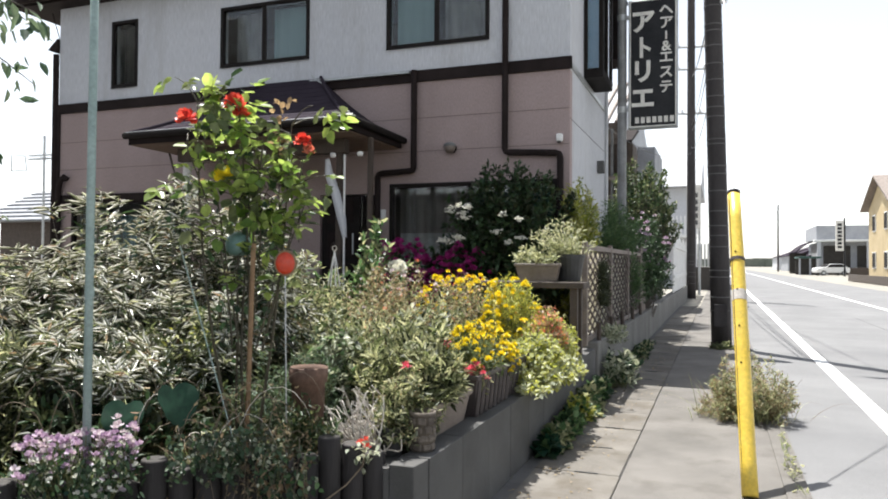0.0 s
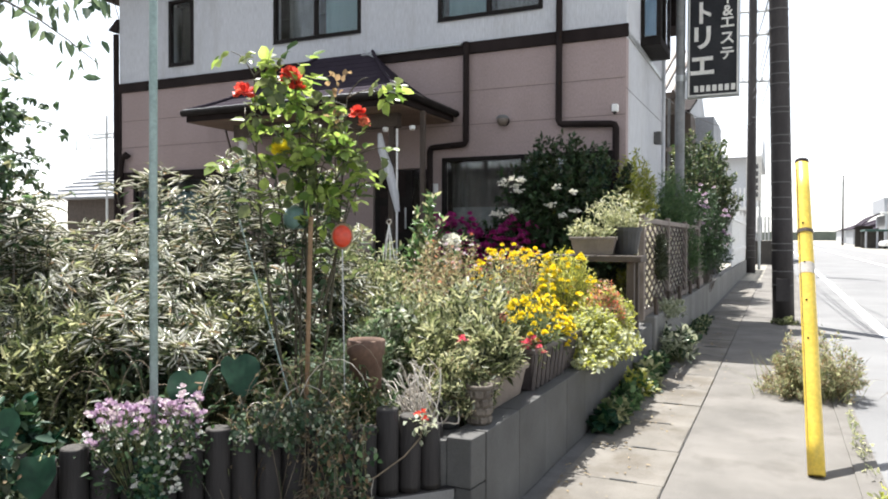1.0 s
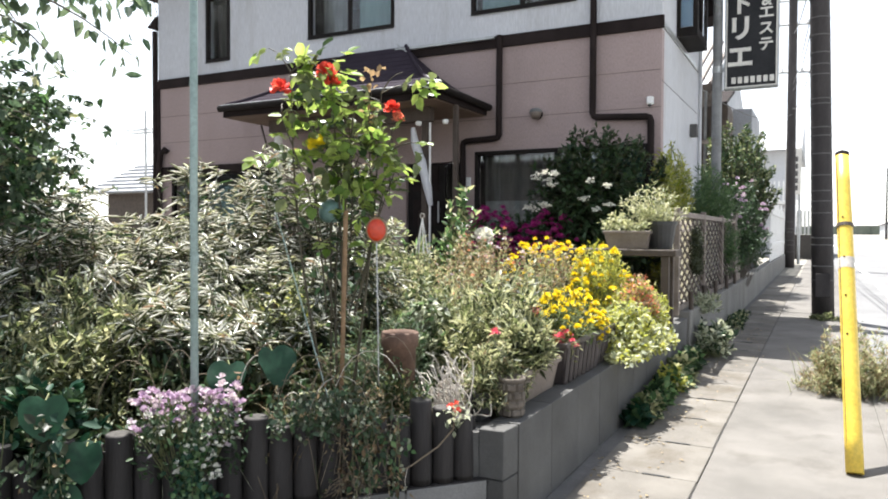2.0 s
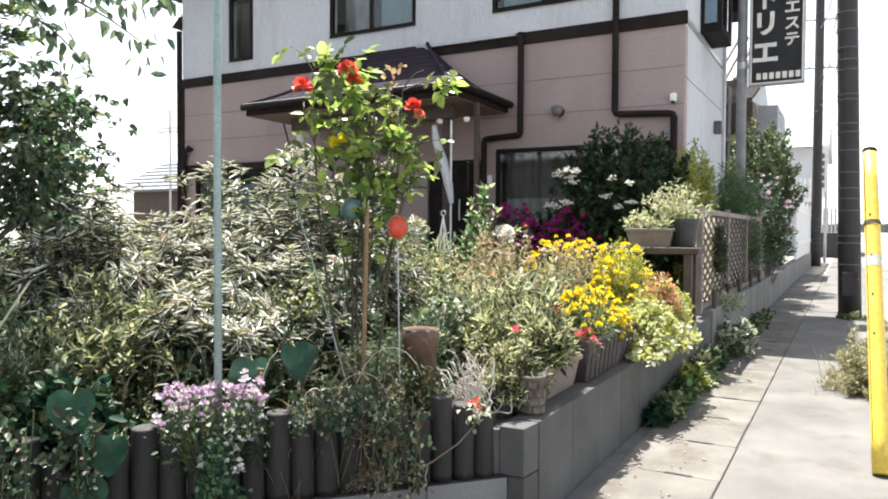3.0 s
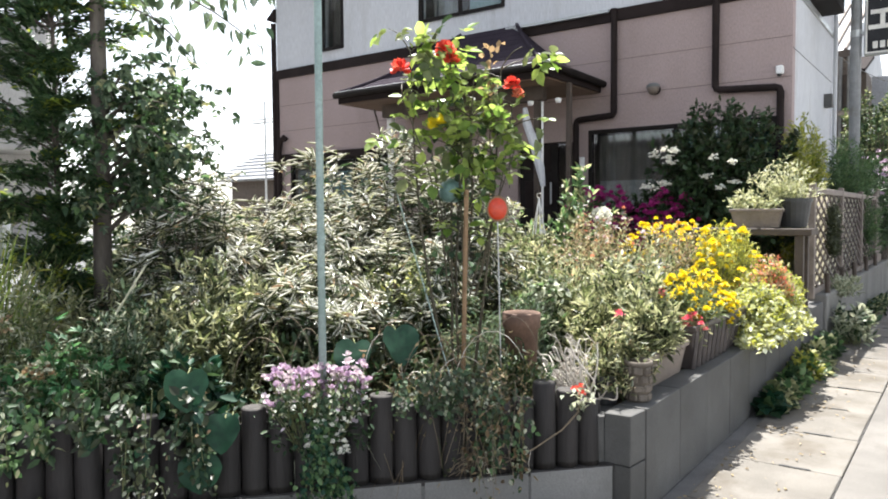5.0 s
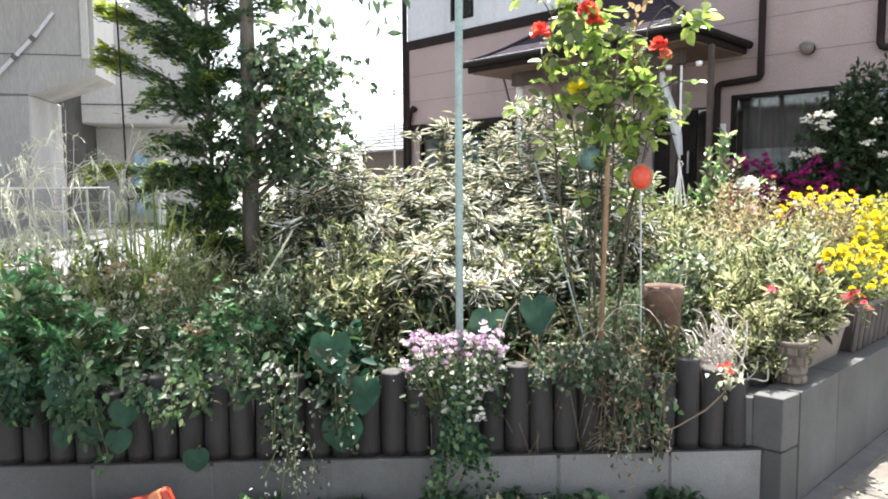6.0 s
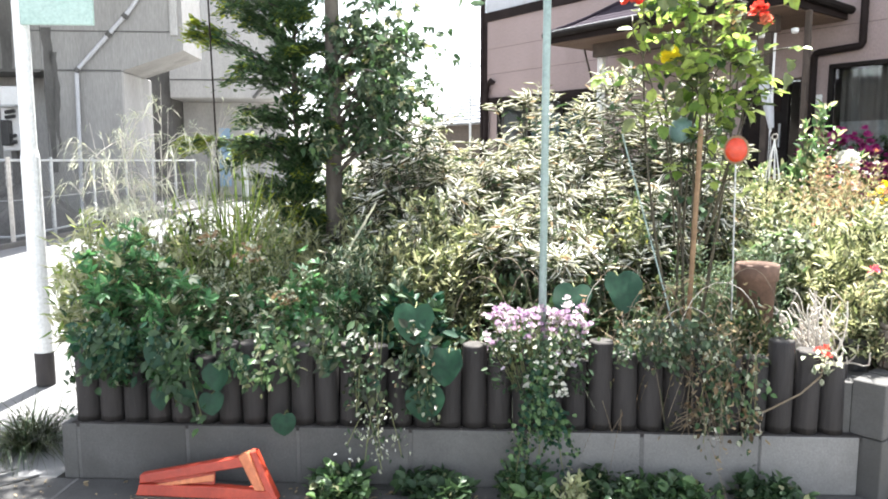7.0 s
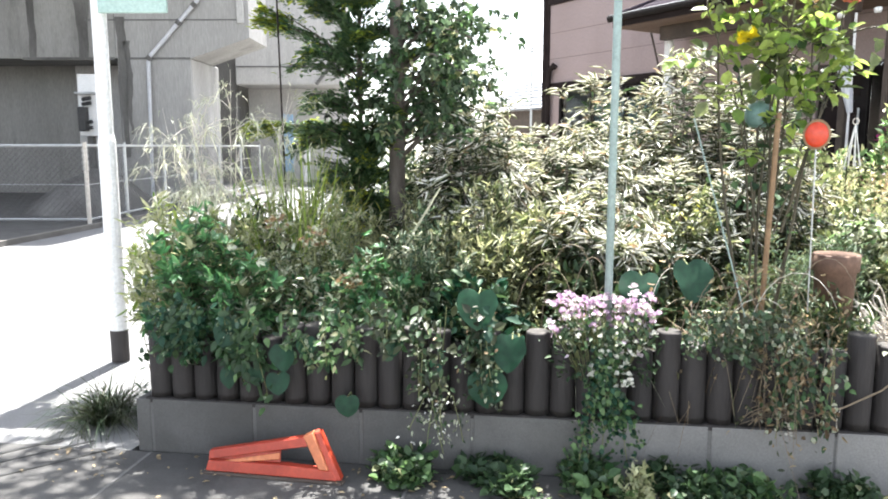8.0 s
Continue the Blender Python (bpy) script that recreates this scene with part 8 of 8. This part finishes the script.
border((-2.78, 4.25, 0.33), (0.36, 0.36, 1.10), "pale cream-green plant behind the hedge", "lf_cream", 1500, (0.035, 0.07), 0.25, (("lf_light", 0.6, 1.0), ("lf_green", 0.4, 1.0)))
border((-3.05, 4.9, 0.33), (0.42, 0.4, 1.15), "light green leafy border shrub", "lf_light", 1600, (0.04, 0.08), 0.3, (("lf_fresh", 0.5, 1.0), ("lf_cream", 0.3, 1.0)))
bush("light_shrub", (-2.45, 4.95, 0.33), (0.42, 0.42, 1.52), "light green broad-leaved shrub", "lf_fresh", n_shoots=80, n_leaves=1300, length=(0.05, 0.085), ratio=0.42, more=(("lf_light", 0.6, 1.0), SHADE))
bush("dark_shrub", (-1.62, 2.62, 0.33), (0.20, 0.20, 0.66), "blue-green needle-leaved plant behind the terracotta pot", "lf_bluish", n_shoots=110, n_leaves=2300, length=(0.03, 0.05), ratio=0.12, category="plant", more=(SHADE,))

bush("dark_shrub", (-3.88, 2.0, 0.33), (0.30, 0.30, 1.15), "dark leafy undergrowth behind the young tree", "lf_dark", n_shoots=90, n_leaves=2000, length=(0.03, 0.06), ratio=0.4, more=(("lf_bluish", 0.5, 1.0), ("lf_whitish", 0.2, 0.9), SHADE))
marigold = dict(shell=0.14, n_shoots=230, n_leaves=2300, length=(0.025, 0.045), ratio=0.3, category="flowers", group="yellow flowers")
bush("marigold", (-1.24, 3.92, 0.45), (0.22, 0.36, 0.46), "dense clump of bright yellow flowers over green leaves", "lf_green", flowers=(("pt_yellow", 240, 0.021, 18, 0.0),), lift=0.35, **marigold)
bush("marigold", (-1.15, 3.55, 0.60), (0.14, 0.28, 0.24), "small yellow flowers in the fluted planter", "lf_green", flowers=(("pt_yellow", 26, 0.022, 20, 0.2),), **{**marigold, "n_shoots": 70, "n_leaves": 900})
bush("pink_bedding_plant", (-1.10, 3.36, 0.50), (0.09, 0.10, 0.20), "small plant with hot pink flowers beside the fluted planter", "lf_light", n_shoots=40, n_leaves=260, length=(0.02, 0.04), ratio=0.35, category="flowers", flowers=(("pt_hotpink", 22, 0.020, 9, 0.2),), lift=0.4)
bush("marigold", (-1.80, 5.15, 0.40), (0.48, 0.40, 0.86), "wide clump of golden yellow flowers", "lf_light", flowers=(("pt_yellow", 215, 0.021, 18, 0.0), ("pt_orange", 26, 0.02, 18, 0.2)), lift=0.35, **marigold)
bush("marigold", (-1.45, 5.25, 0.40), (0.30, 0.35, 0.84), "golden yellow flowers beside the bench", "lf_yellow", flowers=(("pt_yellow", 75, 0.023, 20, 0.2),), lift=0.35, **marigold)
bush("chartreuse_plant", (-1.10, 4.60, 0.42), (0.24, 0.58, 0.40), "trailing chartreuse and cream plant over the wall edge", "lf_yellow", n_shoots=210, n_leaves=4200, length=(0.022, 0.045), ratio=0.5, more=(("lf_cream", 1.0, 1.0), ("lf_green", 0.3, 1.0)), lift=0.06, category="plant", lean=(0.02, 0))
bush("chartreuse_plant", (-1.15, 5.25, 0.45), (0.26, 0.45, 0.42), "trailing chartreuse plant with russet tips", "lf_yellow", n_shoots=150, n_leaves=3400, length=(0.022, 0.042), ratio=0.5, more=(("lf_cream", 0.7, 0.9),), lift=0.25, category="plant", flowers=(("pt_salmon", 30, 0.018, 8, 0.2),), shell=0.2)
bush("chartreuse_plant", (-1.50, 5.58, 0.45), (0.30, 0.30, 0.80), "yellow-green bushy plant before the lattice", "lf_yellow", n_shoots=120, n_leaves=2400, length=(0.025, 0.05), ratio=0.35, category="plant")
bush("chartreuse_plant", (-1.04, 4.70, 0.40), (0.19, 0.85, 0.24), "cream-leaved plant spilling over the wall top", "lf_cream", n_shoots=190, n_leaves=3600, length=(0.022, 0.045), ratio=0.5, more=(("lf_yellow", 0.5, 1.0), ("lf_whitish", 0.35, 1.0)), lift=0.0, category="plant", lean=(0.05, 0))
bush("salmon_plant", (-1.10, 5.05, 0.45), (0.15, 0.20, 0.50), "salmon-tipped plant beside the lattice fence", "lf_red", n_shoots=110, n_leaves=900, length=(0.02, 0.04), ratio=0.4, more=(("lf_yellow", 0.4, 1.0), ("pt_salmon", 0.7, 0.8)), lift=0.4, shell=0.25, category="plant")
bush("border_flowers", (-2.0, 5.0, 0.40), (0.2, 0.25, 0.68), "pale pink flower spikes", "lf_light", n_shoots=50, n_leaves=700, length=(0.025, 0.045), ratio=0.3, category="flowers", flowers=(("pt_palepink", 34, 0.024, 8, 0.2),))
pomp = thing("white_flower_head", (-2.22, 4.85, 0.33), "large round white flower head on a stalk", "flowers")
part("stalk", tube([(0, 0, 0), (0.01, 0, 0.77)], 0.007, 6), M["stem"], pomp)
blossoms("blossoms", np.array([[0.0, 0, 0.74], [0.015, 0.015, 0.76], [-0.02, 0, 0.75], [0.025, -0.015, 0.73]]) + np.array([0, 0, 0.05]), 0.066, 60, "pt_white", pomp, 1.0, 0.6)

# by the house
bush("azalea", (-3.55, 7.85, 0.33), (0.65, 0.35, 1.42), "azalea covered in magenta blossom in the shade of the house", "lf_dark", n_shoots=200, n_leaves=1600, length=(0.03, 0.05), ratio=0.4, flowers=(("pt_magenta", 200, 0.055, 11, 0.0),))
bush("azalea", (-2.75, 7.85, 0.33), (0.55, 0.35, 1.30), "azalea covered in magenta blossom in the shade of the house", "lf_dark", n_shoots=160, n_leaves=1500, length=(0.03, 0.05), ratio=0.4, flowers=(("pt_magenta", 160, 0.052, 11, 0.0),))
hyd = bush("viburnum", (-2.42, 7.95, 0.33), (0.62, 0.4, 2.0), "shrub with flat white flower heads", "lf_dark", n_shoots=120, n_leaves=2600, length=(0.06, 0.1), ratio=0.5, stem="bark")
heads = np.stack([rng.uniform(-0.50, 0.44, 15), rng.uniform(-0.45, -0.2, 15), rng.uniform(0.98, 1.48, 15)], 1)
sub = np.repeat(heads * np.array([1.1, 0.8, 1.05]), 18, 0) + np.stack([rng.normal(0, 0.030, 270), rng.normal(0, 0.03, 270), rng.normal(0, 0.015, 270)], 1)
blossoms("blossoms", sub, 0.019, 5, "pt_white", hyd, 0.8, 0.9, "flat white flower heads")
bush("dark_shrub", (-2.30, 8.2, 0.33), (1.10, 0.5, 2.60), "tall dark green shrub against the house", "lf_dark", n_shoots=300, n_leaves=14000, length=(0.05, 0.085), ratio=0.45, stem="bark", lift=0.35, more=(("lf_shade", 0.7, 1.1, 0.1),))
bush("dark_shrub", (-3.3, 8.35, 0.33), (0.95, 0.40, 1.55), "dark green shrub below the shop window", "lf_dark", n_shoots=140, n_leaves=4600, length=(0.05, 0.08), ratio=0.45, stem="bark")
bush("dark_shrub", (-5.1, 7.2, 0.33), (0.45, 0.35, 2.3), "dark shrub beside the porch post", "lf_dark", n_shoots=110, n_leaves=2600, length=(0.05, 0.08), ratio=0.45, stem="bark")
bush("dark_shrub", (-6.0, 6.6, 0.33), (1.2, 0.6, 1.1), "dark green shrubs before the porch", "lf_dark", n_shoots=150, n_leaves=4200, length=(0.05, 0.08), ratio=0.45, stem="bark")
bush("dark_shrub", (-4.2, 5.9, 0.33), (1.0, 0.6, 0.85), "dark green shrubs in the middle of the garden", "lf_dark", n_shoots=150, n_leaves=3800, length=(0.05, 0.08), ratio=0.45, stem="bark", more=(("lf_green", 0.4, 1.0),))
bush("bench_plant", (-1.41, 6.0, 1.17), (0.24, 0.14, 0.22), "small leafy plant in the bench planter", "lf_cream", n_shoots=50, n_leaves=380, length=(0.03, 0.05), ratio=0.35, category="plant")
bush("bench_plant", (-1.22, 6.15, 1.20), (0.34, 0.28, 0.55), "airy pale straw-green plant in the black pot", "lf_cream", n_shoots=60, n_leaves=480, length=(0.03, 0.065), ratio=0.2, category="plant", more=(("lf_light", 0.5, 1.0), ("lf_feather", 0.4, 0.9)))
bush("feathery_shrub", (-1.50, 8.5, 0.33), (0.30, 0.5, 2.30), "feathery fresh lime-green shrub behind the lattice fence", "lf_yellow", n_shoots=170, n_leaves=6000, length=(0.04, 0.085), ratio=0.26, more=(("lf_gold", 0.5, 1.0), ("lf_light", 0.7, 1.0)), lift=0.35)
bush("feathery_shrub", (-1.42, 10.2, 0.33), (0.40, 0.95, 2.25), "dense fine-needled dark green shrub behind the fence", "lf_conifer", n_shoots=260, n_leaves=12000, length=(0.05, 0.09), ratio=0.11, more=(("lf_fresh", 0.5, 1.0),), lift=0.35, lean=(0.16, 0))
bush("flowering_bush", (-1.12, 12.4, 0.3), (0.48, 1.5, 2.15), "dark bush with mauve-pink flowers leaning over the wall", "lf_dark", n_shoots=240, n_leaves=7000, length=(0.05, 0.08), ratio=0.45, stem="bark", flowers=(("pt_pink", 60, 0.042, 9, 0.3), ("pt_palepink", 30, 0.036, 8, 0.3)), lift=0.4)
bush("dark_tree", (-1.42, 15.2, 0.3), (0.85, 1.3, 3.65), "dark leafy tree rising behind the garden wall", "lf_dark", n_shoots=260, n_leaves=6000, length=(0.05, 0.10), ratio=0.5, stem="bark", lift=0.5, shell=0.4, stem_r=0.015, category="tree", foot=0.1, more=(("lf_dark", 0.5, 0.9, 0.5), ("lf_green", 1.0, 0.9, 0.6), ("lf_light", 0.12, 0.9, 0.7)))
bush("wall_shrub", (-0.98, 7.5, 0.36), (0.22, 0.35, 0.30), "pale white-edged leaves trailing over the wall", "lf_whitish", n_shoots=50, n_leaves=420, length=(0.04, 0.06), ratio=0.5, category="plant")
wreath = thing("wreath", (-1.02, 7.3, 0.98), "dark dried vine wreath hanging on the lattice", "wreath")
a = np.linspace(0, 6.28, 60)
P = np.stack([rng.normal(0, 0.02, 1500), np.cos(np.tile(a, 25)) * 0.14 + rng.normal(0, 0.035, 1500), np.sin(np.tile(a, 25)) * 0.17 + rng.normal(0, 0.035, 1500)], 1)
child("foliage", leaf_mesh("foliage", P, rng.normal(size=(1500, 3)), rng.normal(size=(1500, 3)), rng.uniform(0.03, 0.06, 1500), 0.012, M["lf_shade"]), wreath)

# ---- weeds ----
def weeds(at, size, n, label, leaf="lf_green", length=(0.03, 0.06), more=(("lf_light", 0.4, 1.0),), n_shoots=60, ratio=0.5, **kw):
    return bush("weeds", at, size, label, leaf, n_shoots=n_shoots, n_leaves=n, length=length, ratio=ratio, category="weeds", kind="stuff", lift=0.2, more=more, foot=0.6, **kw)


weeds((-0.90, 4.24, 0), (0.05, 0.07, 0.16), 34, "broad teal-green leaves at the foot of the wall", "lf_heart", (0.06, 0.11), (("lf_dark", 0.8, 0.8),), 16, 0.75)
for y, w, ln, h, n, mats in ((4.5, 0.07, 0.26, 0.16, 240, "lf_light"), (4.85, 0.08, 0.3, 0.20, 320, "lf_fresh"), (5.25, 0.09, 0.32, 0.24, 330, "lf_yellow"), (5.7, 0.10, 0.34, 0.28, 340, "lf_light"), (6.2, 0.09, 0.40, 0.24, 260, "lf_dark")):
    weeds((-0.90, y, 0), (w, ln, h), n, "ivy-like green weeds along the gutter", mats, (0.04, 0.08), (("lf_light", 0.3, 0.9), ("lf_fresh", 0.35, 1.0), ("lf_dark", 0.4, 1.0)), 46, 0.62)
weeds((-0.84, 7.0, 0), (0.22, 0.35, 0.50), 420, "pale-leaved weeds at the wall", "lf_whitish", (0.05, 0.09), (("lf_dark", 0.4, 1.0),))
weeds((-0.86, 9.5, 0), (0.10, 1.5, 0.18), 700, "low weeds in the shade of the wall", "lf_dark")
weeds((0.28, 5.95, 0), (0.40, 0.42, 0.66), 3000, "dry green weed clump round the guy anchor", "lf_light", (0.025, 0.05), (("lf_dry", 0.6, 0.9), ("lf_red", 0.5, 0.8), ("lf_green", 0.5, 0.9)), 170, 0.22)
tuft("grass_tuft", (0.30, 5.98, 0.0), 220, 0.60, 0.006, "lf_rust", "dry grass clump round the guy anchor", 0.5, 0.65, rad=0.12)
tuft("grass_tuft", (0.26, 5.92, 0.0), 260, 0.58, 0.006, "lf_light", "green grass clump round the guy anchor", 0.5, 0.6, rad=0.12)
weeds((0.47, 4.6, 0), (0.05, 0.9, 0.03), 50, "sparse weeds in the kerb joint", "lf_light", (0.02, 0.04))
weeds((0.50, 3.5, 0), (0.06, 0.2, 0.04), 40, "sparse weeds in the kerb joint", "lf_yellow", (0.02, 0.04))
weeds((0.12, 10.80, 0), (0.2, 0.2, 0.12), 160, "weeds at the foot of the utility pole", "lf_green", (0.03, 0.06))
for u, h, w, n, m in ((0.98, 0.12, 0.13, 330, "lf_fresh"), (1.3, 0.08, 0.22, 420, "lf_dark"), (1.62, 0.12, 0.16, 380, "lf_fresh"), (1.92, 0.11, 0.22, 460, "lf_dark"), (2.12, 0.10, 0.14, 300, "lf_fresh"), (2.4, 0.08, 0.2, 300, "lf_dark")):
    p = A0 + E1 * u - N1 * 0.09
    weeds((p.x, p.y, 0), (w, 0.09, h), n, "low ivy and weeds along the foot of the block wall", m, (0.02, 0.05), (("lf_bluish", 0.4, 0.8), ("lf_light", 0.15, 0.8), ("lf_dark", 0.5, 1.0)), 40, 0.7)
p = A0 + E1 * 1.75 - N1 * 0.14
weeds((p.x, p.y, 0.0), (0.055, 0.05, 0.15), 150, "bright pale green weed at the wall foot", "lf_cream", (0.02, 0.04), (("lf_light", 0.5, 1.0),), 24, 0.35)

# dry leaves and crumbs blown against the walls
litter = thing("leaf_litter", (0, 0, 0), "dry leaves and crumbs blown along the gutter", "leaf litter", kind="stuff")
n = 420
P = np.stack([-0.93 + np.abs(rng.normal(0, 0.22, n)), rng.uniform(1.9, 9.5, n), np.full(n, 0.008)], 1)
m = 170
u, d = rng.uniform(-0.4, 2.6, m), -0.03 - np.abs(rng.normal(0, 0.14, m))
Q = np.array([A0.x, A0.y, 0.012]) + u[:, None] * np.array([E1.x, E1.y, 0]) + d[:, None] * np.array([N1.x, N1.y, 0])
P = np.concatenate([P, Q])
n = len(P)
L = rng.uniform(0.008, 0.03, n)
child("foliage", leaf_mesh("foliage", P, np.concatenate([rng.normal(size=(n, 2)), rng.normal(0, 0.12, (n, 1))], 1), np.array([0, 0, 1.0]) + rng.normal(0, 0.25, (n, 3)), L, L * 0.5, M["lf_dry"], 0.3, 0.1), litter)
